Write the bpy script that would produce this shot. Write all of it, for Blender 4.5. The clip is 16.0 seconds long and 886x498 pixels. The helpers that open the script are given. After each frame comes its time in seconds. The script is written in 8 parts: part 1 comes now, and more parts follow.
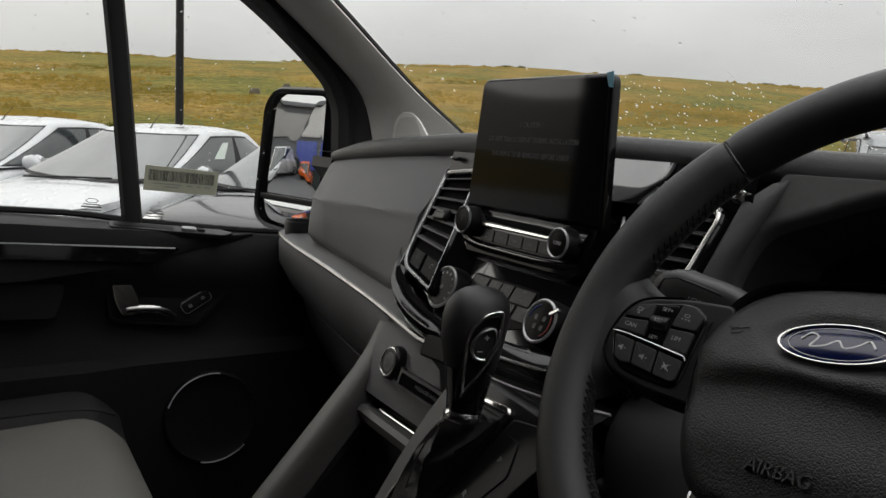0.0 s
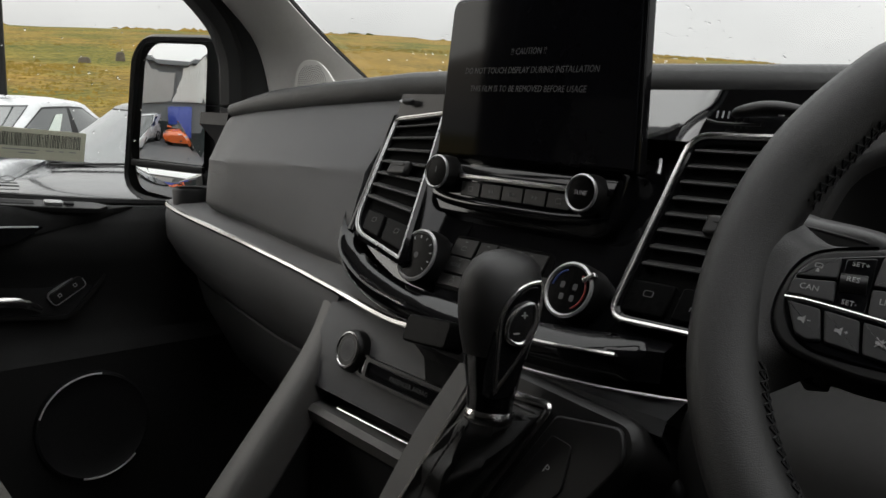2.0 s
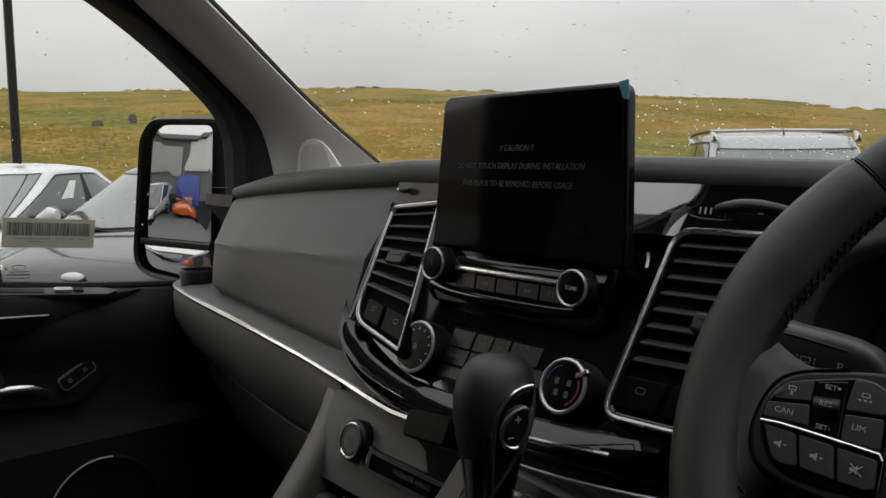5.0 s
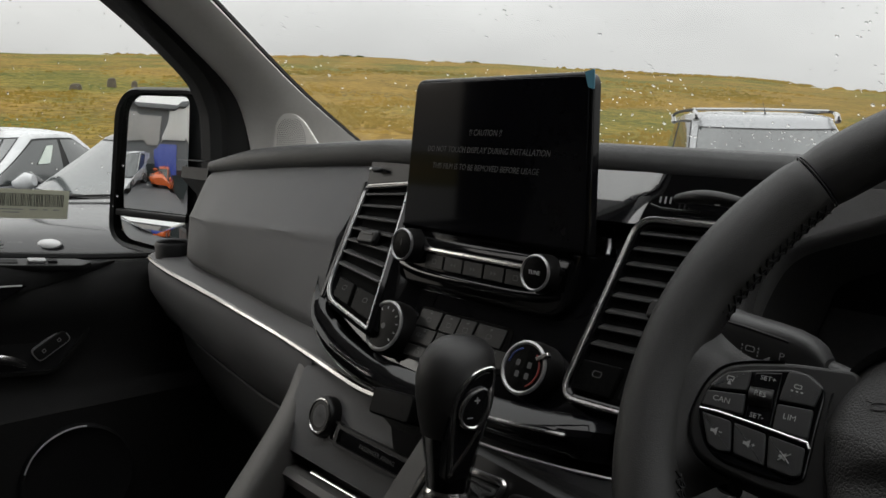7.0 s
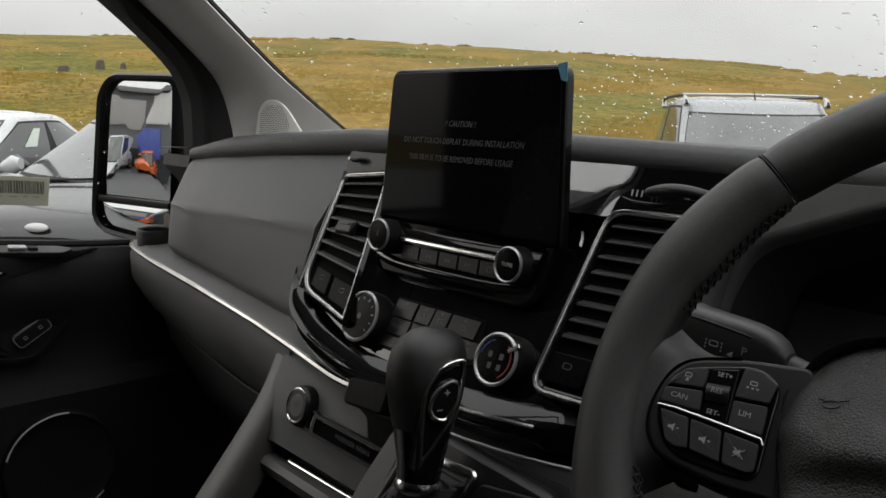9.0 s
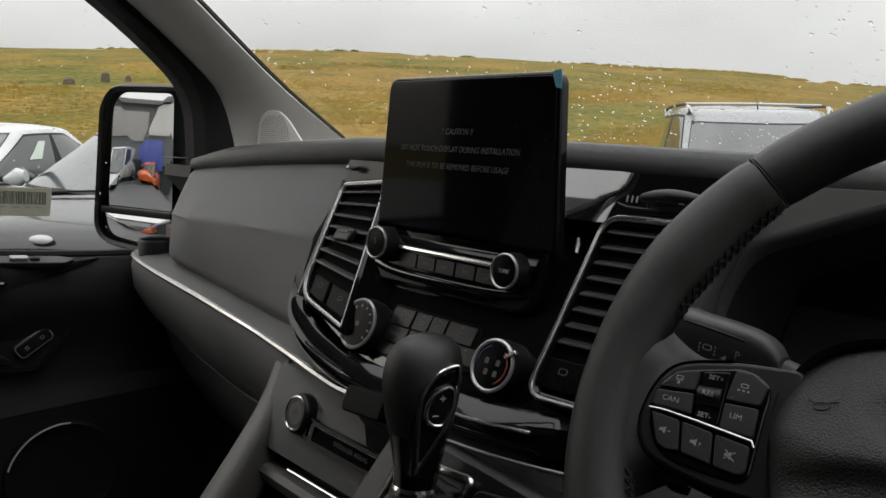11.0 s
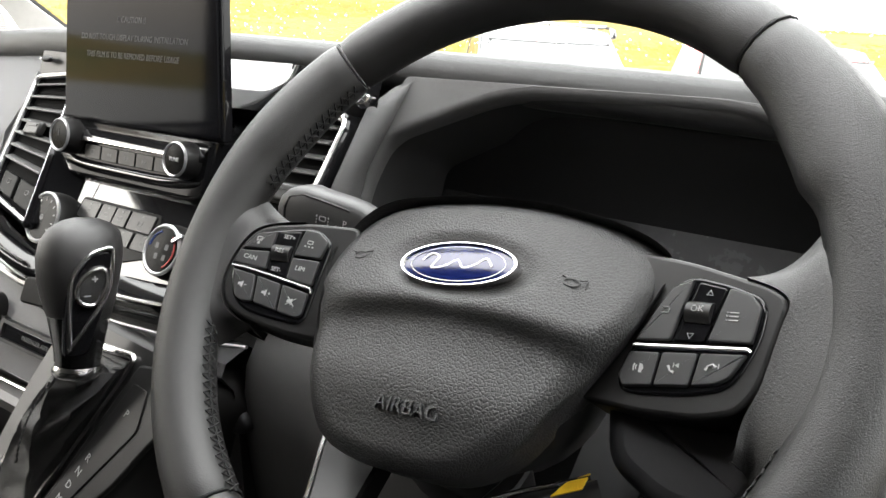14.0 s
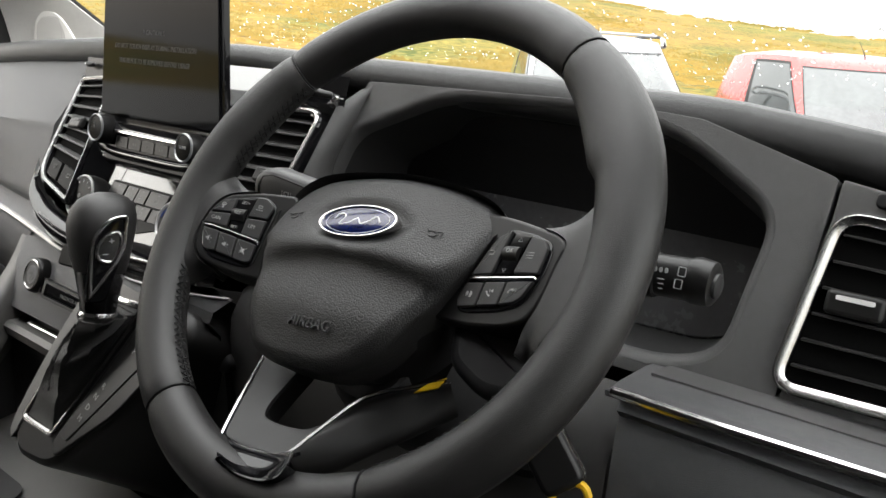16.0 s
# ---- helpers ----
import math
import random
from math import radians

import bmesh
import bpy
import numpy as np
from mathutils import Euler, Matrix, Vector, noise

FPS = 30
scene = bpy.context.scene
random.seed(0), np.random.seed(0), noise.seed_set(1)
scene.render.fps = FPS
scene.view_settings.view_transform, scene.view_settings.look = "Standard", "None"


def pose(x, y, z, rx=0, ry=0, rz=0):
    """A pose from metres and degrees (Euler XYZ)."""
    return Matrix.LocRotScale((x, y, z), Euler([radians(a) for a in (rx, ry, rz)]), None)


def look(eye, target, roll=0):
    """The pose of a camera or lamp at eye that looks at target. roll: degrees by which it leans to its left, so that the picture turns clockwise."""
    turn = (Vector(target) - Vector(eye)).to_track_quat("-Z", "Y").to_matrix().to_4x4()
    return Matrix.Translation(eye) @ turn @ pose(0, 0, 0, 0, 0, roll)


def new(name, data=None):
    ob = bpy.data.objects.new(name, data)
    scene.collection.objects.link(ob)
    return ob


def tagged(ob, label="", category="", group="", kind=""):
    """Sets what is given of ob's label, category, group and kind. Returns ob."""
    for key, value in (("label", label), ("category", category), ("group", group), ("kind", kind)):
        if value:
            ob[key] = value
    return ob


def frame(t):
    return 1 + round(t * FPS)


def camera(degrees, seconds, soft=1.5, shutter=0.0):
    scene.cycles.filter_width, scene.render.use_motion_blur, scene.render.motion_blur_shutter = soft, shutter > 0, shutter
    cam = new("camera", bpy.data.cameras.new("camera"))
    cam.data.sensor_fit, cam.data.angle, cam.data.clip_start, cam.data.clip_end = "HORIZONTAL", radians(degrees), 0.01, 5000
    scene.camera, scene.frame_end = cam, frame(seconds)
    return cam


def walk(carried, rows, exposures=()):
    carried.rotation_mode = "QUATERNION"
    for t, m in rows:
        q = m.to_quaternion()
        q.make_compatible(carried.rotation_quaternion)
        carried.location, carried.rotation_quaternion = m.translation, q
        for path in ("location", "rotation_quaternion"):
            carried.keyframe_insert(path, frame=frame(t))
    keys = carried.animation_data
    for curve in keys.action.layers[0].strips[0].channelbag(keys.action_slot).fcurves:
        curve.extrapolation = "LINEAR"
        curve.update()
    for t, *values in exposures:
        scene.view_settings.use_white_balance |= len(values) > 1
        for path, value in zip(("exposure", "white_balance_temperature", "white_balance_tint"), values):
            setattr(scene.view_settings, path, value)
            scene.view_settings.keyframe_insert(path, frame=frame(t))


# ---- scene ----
cam = camera(58.8, 16.0)
PATH = [
    (0, (0.2227, -0.3659, 1.4202), (-1.4704, 0.6598, 1.1350), 3.08),
    (0.5, (0.1403, -0.3304, 1.4106), (-1.5106, 0.7558, 1.1028), 2.42),
    (1, (0.0682, -0.3363, 1.3999), (-1.5204, 0.8334, 1.0708), 2.34),
    (1.5, (0.0330, -0.3608, 1.3785), (-1.4745, 0.9112, 1.0475), 2.06),
    (2, (0.0226, -0.3717, 1.3826), (-1.4441, 0.9434, 1.0372), 2.11),
    (2.5, (0.0199, -0.3757, 1.3907), (-1.4319, 0.9528, 1.0340), 1.97),
    (3, (0.0321, -0.3803, 1.4001), (-1.4001, 0.9685, 1.0401), 1.97),
    (3.5, (0.0481, -0.3808, 1.4190), (-1.3826, 0.9675, 1.0512), 1.16),
    (4, (0.0527, -0.3850, 1.4373), (-1.3948, 0.9690, 1.1704), 0.30),
    (4.5, (0.0428, -0.3803, 1.4421), (-1.4602, 0.9217, 1.2281), -0.49),
    (5, (0.0380, -0.3670, 1.4262), (-1.4630, 0.9351, 1.1994), -0.01),
    (7.5, (0.0587, -0.3642, 1.4394), (-1.4044, 0.9631, 1.1268), 1.31),
    (8, (0.0609, -0.3590, 1.4413), (-1.4034, 0.9636, 1.1149), 1.40),
    (8.5, (0.0635, -0.3562, 1.4442), (-1.3803, 0.9857, 1.1058), 1.58),
    (11, (0.0713, -0.3516, 1.4412), (-1.3825, 0.9866, 1.1316), 1.14),
    (11.5, (0.0799, -0.3480, 1.4381), (-1.3759, 0.9917, 1.1448), 1.98),
    (12, (0.0895, -0.3107, 1.4152), (-1.3224, 1.0745, 1.1193), 2.97),
    (12.5, (0.1100, -0.2937, 1.4107), (-1.0771, 1.2736, 1.0437), 4.41),
    (13, (0.1424, -0.2946, 1.4122), (-0.9876, 1.2802, 0.9193), 4.26),
    (13.5, (0.1800, -0.2971, 1.4229), (-0.8682, 1.3326, 0.9277), 3.99),
    (14, (0.1937, -0.3062, 1.4288), (-0.8731, 1.3101, 0.9293), 3.18),
    (14.5, (0.2159, -0.3166, 1.4362), (-0.8704, 1.2863, 0.9355), 2.54),
    (15, (0.2492, -0.3243, 1.4419), (-0.8631, 1.2611, 0.9424), 2.24),
    (15.5, (0.2923, -0.3414, 1.4381), (-0.8482, 1.2225, 0.9346), 2.57),
    (16, (0.3426, -0.3548, 1.4371), (-0.8364, 1.1847, 0.9474), 3.58),
]
walk(cam, [(t, look(eye, target, roll)) for t, eye, target, roll in PATH],
     exposures=[(0, -0.62), (0.8, -0.45), (1.5, -0.4), (2.0, -0.32), (2.5, -0.15), (3.0, -0.28), (3.5, -0.38), (4.4, -0.5), (5.0, -0.65), (7.5, -0.45), (12.1, -0.4), (12.5, 0.2), (13.0, 1.35), (13.5, 2.05), (14.1, 2.0), (14.5, 1.7), (15, 1.15), (16, 1.1)])

# ---------------------------------------------------------------- world, sun, exposure
GROUND = -0.1
world = bpy.data.worlds.new("overcast_sky")
scene.world = world
world.use_nodes = True
wn, wl = world.node_tree.nodes, world.node_tree.links
wn.clear()
w_out = wn.new("ShaderNodeOutputWorld")
w_bg = wn.new("ShaderNodeBackground")
w_sky = wn.new("ShaderNodeTexSky")
w_sky.sky_type, w_sky.sun_disc = "NISHITA", False
w_sky.sun_elevation, w_sky.sun_rotation = radians(20), radians(233)
w_sky.air_density, w_sky.dust_density = 2.0, 6.0
w_tc = wn.new("ShaderNodeTexCoord")
w_map = wn.new("ShaderNodeMapping")
w_map.inputs["Scale"].default_value = (1.2, 1.2, 3.4)
w_noise = wn.new("ShaderNodeTexNoise")
w_noise.inputs["Scale"].default_value, w_noise.inputs["Detail"].default_value = 2.2, 6.0
w_ramp = wn.new("ShaderNodeValToRGB")
w_ramp.color_ramp.elements[0].position, w_ramp.color_ramp.elements[0].color = 0.30, (7.55, 7.5, 7.5, 1)
w_ramp.color_ramp.elements[1].position, w_ramp.color_ramp.elements[1].color = 0.72, (9.7, 9.6, 9.5, 1)
w_mix = wn.new("ShaderNodeMix")
w_mix.data_type = "RGBA"
w_mix.inputs["Factor"].default_value = 0.93
wl.new(w_tc.outputs["Generated"], w_map.inputs["Vector"])
wl.new(w_map.outputs["Vector"], w_noise.inputs["Vector"])
wl.new(w_noise.outputs["Fac"], w_ramp.inputs["Fac"])
wl.new(w_sky.outputs["Color"], w_mix.inputs["A"])
wl.new(w_ramp.outputs["Color"], w_mix.inputs["B"])
w_sep = wn.new("ShaderNodeSeparateXYZ")
wl.new(w_tc.outputs["Generated"], w_sep.inputs["Vector"])
w_lift = wn.new("ShaderNodeMapRange")
w_lift.inputs["To Min"].default_value, w_lift.inputs["To Max"].default_value = 1.0, 4.6
wl.new(w_sep.outputs["Z"], w_lift.inputs["Value"])
w_mul = wn.new("ShaderNodeVectorMath")
w_mul.operation = "SCALE"
wl.new(w_mix.outputs["Result"], w_mul.inputs[0])
wl.new(w_lift.outputs["Result"], w_mul.inputs["Scale"])
wl.new(w_mul.outputs["Vector"], w_bg.inputs["Color"])
w_bg.inputs["Strength"].default_value = 0.095
wl.new(w_bg.outputs["Background"], w_out.inputs["Surface"])

sun_data = bpy.data.lights.new("sun", "SUN")
sun_data.energy, sun_data.angle, sun_data.color = 1.0, radians(30), (1.0, 0.985, 0.96)
sun = new("sun", sun_data)
sun.matrix_world = look((0, 0, 20), (12, 9, 14.5))


# ---------------------------------------------------------------- materials
def material(name, base, rough=0.5, metal=0.0, vary=0.15, vary_scale=14.0, grain=0.0, grain_scale=900.0,
             grain_kind="noise", coat=0.0, second=None, random_tint=0.0, spec=0.5, rough_vary=0.08, transmission=0.0, ior=1.45):
    m = bpy.data.materials.new(name)
    m.use_nodes = True
    n, l = m.node_tree.nodes, m.node_tree.links
    b = n["Principled BSDF"]
    b.inputs["Metallic"].default_value = metal
    b.inputs["Coat Weight"].default_value = coat
    b.inputs["Coat Roughness"].default_value = 0.05
    b.inputs["Specular IOR Level"].default_value = spec
    b.inputs["Transmission Weight"].default_value = transmission
    b.inputs["IOR"].default_value = ior
    tc = n.new("ShaderNodeTexCoord")
    big = n.new("ShaderNodeTexNoise")
    big.inputs["Scale"].default_value, big.inputs["Detail"].default_value = vary_scale, 5.0
    l.new(tc.outputs["Object"], big.inputs["Vector"])
    fine = n.new("ShaderNodeTexNoise")
    fine.inputs["Scale"].default_value, fine.inputs["Detail"].default_value = vary_scale * 11, 3.0
    l.new(tc.outputs["Object"], fine.inputs["Vector"])
    blend = n.new("ShaderNodeMath")
    blend.operation = "MULTIPLY_ADD"
    blend.inputs[1].default_value = 0.4
    l.new(fine.outputs["Fac"], blend.inputs[0])
    l.new(big.outputs["Fac"], blend.inputs[2])
    ramp = n.new("ShaderNodeMapRange")
    ramp.inputs["From Min"].default_value, ramp.inputs["From Max"].default_value = 0.45, 0.95
    l.new(blend.outputs["Value"], ramp.inputs["Value"])
    mix = n.new("ShaderNodeMix")
    mix.data_type = "RGBA"
    a = tuple(c * (1 - vary) for c in base)
    z = second or tuple(min(1.0, c * (1 + vary)) for c in base)
    mix.inputs["A"].default_value, mix.inputs["B"].default_value = (*a, 1), (*z, 1)
    l.new(ramp.outputs["Result"], mix.inputs["Factor"])
    colour = mix.outputs["Result"]
    if random_tint:
        info = n.new("ShaderNodeObjectInfo")
        hsv = n.new("ShaderNodeHueSaturation")
        span = n.new("ShaderNodeMapRange")
        span.inputs["To Min"].default_value, span.inputs["To Max"].default_value = 1 - random_tint, 1 + random_tint
        l.new(info.outputs["Random"], span.inputs["Value"])
        l.new(span.outputs["Result"], hsv.inputs["Value"])
        l.new(colour, hsv.inputs["Color"])
        colour = hsv.outputs["Color"]
    l.new(colour, b.inputs["Base Color"])
    rr = n.new("ShaderNodeMapRange")
    rr.inputs["To Min"].default_value, rr.inputs["To Max"].default_value = max(0.0, rough - rough_vary), min(1.0, rough + rough_vary)
    l.new(blend.outputs["Value"], rr.inputs["Value"])
    l.new(rr.outputs["Result"], b.inputs["Roughness"])
    if grain:
        if grain_kind == "leather":
            g = n.new("ShaderNodeTexVoronoi")
            g.feature = "DISTANCE_TO_EDGE"
            g.inputs["Scale"].default_value = grain_scale
            warp = n.new("ShaderNodeTexNoise")
            warp.inputs["Scale"].default_value = grain_scale * 0.7
            add = n.new("ShaderNodeVectorMath")
            add.operation = "MULTIPLY_ADD"
            add.inputs[1].default_value = (0.9 / grain_scale,) * 3
            l.new(tc.outputs["Object"], warp.inputs["Vector"])
            l.new(warp.outputs["Color"], add.inputs[0])
            l.new(tc.outputs["Object"], add.inputs[2])
            l.new(add.outputs["Vector"], g.inputs["Vector"])
            clip = n.new("ShaderNodeMapRange")
            clip.inputs["From Max"].default_value = 0.22
            l.new(g.outputs["Distance"], clip.inputs["Value"])
            height = clip.outputs["Result"]
        else:
            g = n.new("ShaderNodeTexNoise")
            g.inputs["Scale"].default_value, g.inputs["Detail"].default_value = grain_scale, 2.0
            l.new(tc.outputs["Object"], g.inputs["Vector"])
            height = g.outputs["Fac"]
        bump = n.new("ShaderNodeBump")
        bump.inputs["Strength"].default_value = grain
        bump.inputs["Distance"].default_value = 0.6 / grain_scale
        l.new(height, bump.inputs["Height"])
        l.new(bump.outputs["Normal"], b.inputs["Normal"])
    return m


PAD = material("soft_black_dash_plastic", (0.0100, 0.0102, 0.0106), 0.38, grain=0.5, grain_scale=1300, grain_kind="leather", spec=0.6)
GREY_PAD = material("charcoal_dash_plastic", (0.078, 0.0785, 0.0805), 0.40, grain=0.5, grain_scale=1150, grain_kind="leather", spec=0.45)
TEX = material("textured_binnacle_plastic", (0.068, 0.067, 0.067), 0.46, grain=0.45, grain_scale=1200, grain_kind="leather")
LEATHER = material("smooth_black_leather", (0.0130, 0.0125, 0.0123), 0.41, grain=0.22, grain_scale=1000, grain_kind="leather", vary=0.2, spec=0.55)
COVER = material("pebbled_airbag_cover", (0.0140, 0.0137, 0.0136), 0.44, grain=0.32, grain_scale=580, grain_kind="leather", vary=0.12, spec=0.5)
GLOSS = material("piano_black", (0.005, 0.005, 0.0055), 0.05, vary=0.2, rough_vary=0.015, spec=0.34, coat=0.0)
BROW = material("lacquered_black_brow", (0.006, 0.006, 0.0065), 0.05, vary=0.2, rough_vary=0.015, spec=1.0, coat=1.0)
DIAL = material("dark_dial_print", (0.004, 0.004, 0.004), 0.25, vary=0.2, spec=0.03)
KNEE = material("dark_grey_knee_plastic", (0.050, 0.049, 0.048), 0.5, grain=0.35, grain_scale=1400, grain_kind="leather", vary=0.12, spec=0.3)
TUNNEL = material("matt_dark_hood_lining", (0.020, 0.020, 0.0203), 0.6, grain=0.3, grain_scale=1200, grain_kind="leather", spec=0.3)
KEY_PLASTIC = material("satin_key_plastic", (0.017, 0.017, 0.0172), 0.40, vary=0.15, grain=0.1, grain_scale=2000, spec=0.5)
STALK = material("charcoal_stalk_plastic", (0.028, 0.028, 0.0285), 0.42, grain=0.2, grain_scale=1600, vary=0.15, spec=0.5)
LENS = material("dark_instrument_lens", (0.045, 0.045, 0.0465), 0.22, vary=0.25, spec=0.5)
SLAT = material("black_slat_plastic", (0.020, 0.0198, 0.0196), 0.42, vary=0.2, spec=0.4)
GAITER = material("soft_gaiter_leather", (0.012, 0.0117, 0.0113), 0.33, grain=0.4, grain_scale=900, grain_kind="leather", vary=0.25)
TRIM_DARK = material("shaded_cloth_trim", (0.016, 0.0155, 0.015), 0.95, grain=0.6, grain_scale=700, vary=0.2, spec=0.1)
SATIN = material("satin_black_plastic", (0.0080, 0.0078, 0.0077), 0.36, vary=0.2, grain=0.1, grain_scale=2000, spec=0.36)
DARK = material("deep_black_plastic", (0.009, 0.009, 0.0095), 0.55, vary=0.2, spec=0.3)
THROAT_SHADE = material("shaded_vent_throat", (0.002, 0.002, 0.002), 0.9, vary=0.2, spec=0.1)
DOOR = material("matt_black_door_plastic", (0.0095, 0.0095, 0.0097), 0.46, grain=0.5, grain_scale=1300, grain_kind="leather", spec=0.40)
CLOTH = material("dark_carpet", (0.018, 0.018, 0.018), 0.95, grain=0.9, grain_scale=700, vary=0.4)
CHROME = material("satin_chrome", (0.60, 0.59, 0.58), 0.20, metal=1.0, vary=0.05, rough_vary=0.05)
SMOKED = material("smoked_satin_chrome", (0.40, 0.40, 0.40), 0.26, metal=1.0, vary=0.06, rough_vary=0.05)
BRIGHT = material("bright_chrome", (0.86, 0.86, 0.86), 0.07, metal=1.0, vary=0.04, rough_vary=0.03)
BRUSHED = material("brushed_pale_metal", (0.66, 0.65, 0.64), 0.34, metal=0.25, vary=0.06)
SILVER = material("silver_painted_plastic", (0.42, 0.42, 0.42), 0.32, metal=0.7, vary=0.08)
GREY = material("grey_console_plastic", (0.075, 0.072, 0.069), 0.48, grain=0.4, grain_scale=1500, vary=0.1)
PILLAR = material("light_grey_pillar_trim", (0.62, 0.605, 0.575), 0.72, grain=0.4, grain_scale=1800, vary=0.06)
HEADLINER = material("pale_headliner_cloth", (0.13, 0.126, 0.12), 0.95, grain=0.6, grain_scale=900, vary=0.06)
SEAT = material("grey_brown_seat_leather", (0.155, 0.147, 0.135), 0.5, grain=0.35, grain_scale=700, grain_kind="leather", vary=0.1)
RUBBER = material("black_rubber_seal", (0.012, 0.012, 0.012), 0.7, vary=0.2)
WHITE_MARK = material("white_print", (0.28, 0.28, 0.275), 0.6, vary=0.05)
GREY_MARK = material("grey_print", (0.30, 0.30, 0.30), 0.6, vary=0.05)
DIM_MARK = material("dim_grey_print", (0.065, 0.065, 0.066), 0.6, vary=0.05)
RED_MARK = material("red_print", (0.20, 0.015, 0.012), 0.5, vary=0.05)
BLUE_MARK = material("blue_print", (0.012, 0.035, 0.16), 0.5, vary=0.05)
NAVY = material("navy_enamel", (0.0035, 0.008, 0.055), 0.12, coat=0.3, vary=0.15)
YELLOW = material("yellow_plastic", (0.75, 0.45, 0.01), 0.4, vary=0.1)
SHEET = material("pale_green_paper", (0.60, 0.66, 0.60), 0.7, vary=0.06)
PAPER = material("cream_label_paper", (0.60, 0.58, 0.46), 0.7, vary=0.06)
INK = material("black_ink", (0.02, 0.02, 0.02), 0.6, vary=0.1)
NECK = material("dark_chrome", (0.20, 0.20, 0.205), 0.16, metal=1.0, vary=0.1)
THREAD = material("black_thread", (0.008, 0.008, 0.008), 0.8, vary=0.3)
FILM = material("clear_blue_film_tab", (0.12, 0.30, 0.40), 0.15, vary=0.1, coat=0.5)
SCREEN = material("black_display_glass", (0.004, 0.004, 0.005), 0.055, coat=0.0, vary=0.2, rough_vary=0.02, spec=0.15)
MIRROR = material("mirror_silver", (0.86, 0.87, 0.87), 0.015, metal=1.0, vary=0.02, rough_vary=0.01)


def pane_material(name, gloss=0.06, haze=0.0):
    m = bpy.data.materials.new(name)
    m.use_nodes = True
    n, l = m.node_tree.nodes, m.node_tree.links
    n.clear()
    out = n.new("ShaderNodeOutputMaterial")
    clear = n.new("ShaderNodeBsdfTransparent")
    clear.inputs["Color"].default_value = (0.93, 0.95, 0.94, 1)
    shine = n.new("ShaderNodeBsdfGlossy")
    shine.inputs["Roughness"].default_value = 0.02
    lw = n.new("ShaderNodeLayerWeight")
    lw.inputs["Blend"].default_value = 0.5
    power = n.new("ShaderNodeMath")
    power.operation = "POWER"
    power.inputs[1].default_value = 4.0
    l.new(lw.outputs["Facing"], power.inputs[0])
    fres = n.new("ShaderNodeMapRange")
    fres.inputs["To Min"].default_value, fres.inputs["To Max"].default_value = 0.03, 0.55
    l.new(power.outputs["Value"], fres.inputs["Value"])
    mix = n.new("ShaderNodeMixShader")
    l.new(fres.outputs["Result"], mix.inputs["Fac"])
    l.new(clear.outputs["BSDF"], mix.inputs[1])
    l.new(shine.outputs["BSDF"], mix.inputs[2])
    last = mix
    if haze:
        fog = n.new("ShaderNodeBsdfTranslucent")
        fog.inputs["Color"].default_value = (0.8, 0.8, 0.8, 1)
        last = n.new("ShaderNodeMixShader")
        last.inputs["Fac"].default_value = haze
        l.new(mix.outputs["Shader"], last.inputs[1])
        l.new(fog.outputs["BSDF"], last.inputs[2])
    l.new(last.outputs["Shader"], out.inputs["Surface"])
    return m


WINDOW = pane_material("window_glass")
WET = pane_material("wet_windscreen_glass", haze=0.012)
DROP = material("water_drop", (0.9, 0.9, 0.9), 0.02, transmission=1.0, ior=1.33, vary=0.02, rough_vary=0.0)


# ---------------------------------------------------------------- mesh kit
def V(*p):
    return Vector(p)


def thing(name, at=(0, 0, 0), label="", category="", group="", kind=""):
    ob = new(name)
    ob.empty_display_size = 0.05
    ob.matrix_basis = at if isinstance(at, Matrix) else Matrix.Translation(at)
    return tagged(ob, label, category, group, kind)


def part(name, bm, mat, parent=None, label="", smooth=True, angle=40):
    me = bpy.data.meshes.new(name)
    bmesh.ops.recalc_face_normals(bm, faces=bm.faces)
    lim = radians(angle)
    for f in bm.faces:
        f.smooth = smooth
    for e in bm.edges:
        e.smooth = len(e.link_faces) < 2 or e.calc_face_angle(0.0) < lim
    for f in bm.faces:
        if len(f.verts) > 4:
            for e in f.edges:
                e.smooth = False
    bm.to_mesh(me)
    bm.free()
    me.materials.append(mat)
    ob = new(name, me)
    if parent is not None:
        ob.parent = parent
        if parent.data is None:
            ob.matrix_parent_inverse = parent.matrix_basis.inverted()
    if label:
        ob["label"] = label
    return ob


def mesh_part(name, me, mat, parent, label=""):
    if not me.materials:
        me.materials.append(mat)
    ob = new(name, me)
    ob.parent = parent
    if parent.data is None:
        ob.matrix_parent_inverse = parent.matrix_basis.inverted()
    if label:
        ob["label"] = label
    return ob


def frame_of(origin, xaxis=(1, 0, 0), up=(0, 0, 1)):
    x = Vector(xaxis).normalized()
    z = x.cross(Vector(up)).normalized()
    y = z.cross(x)
    m = Matrix((x, y, z)).transposed().to_4x4()
    m.translation = Vector(origin)
    return m


def spline(points, n, closed=False):
    """n points along a Catmull-Rom curve through the given ones."""
    p = [Vector(q) for q in points]
    k = len(p)
    out = []
    spans = k if closed else k - 1
    for i in range(n):
        s = i * spans / (n if closed else n - 1)
        j = min(int(s), spans - 1)
        f = s - j
        if closed:
            a, b, c, d = p[(j - 1) % k], p[j % k], p[(j + 1) % k], p[(j + 2) % k]
        else:
            b, c = p[j], p[j + 1]
            a = p[j - 1] if j > 0 else b * 2 - c
            d = p[j + 2] if j + 2 < k else c * 2 - b
        out.append(b * 1.0 + (c - a) * (0.5 * f) + (a * 2 - b * 5 + c * 4 - d) * (0.5 * f * f) + (b * 3 - a - c * 3 + d) * (0.5 * f ** 3))
    return out


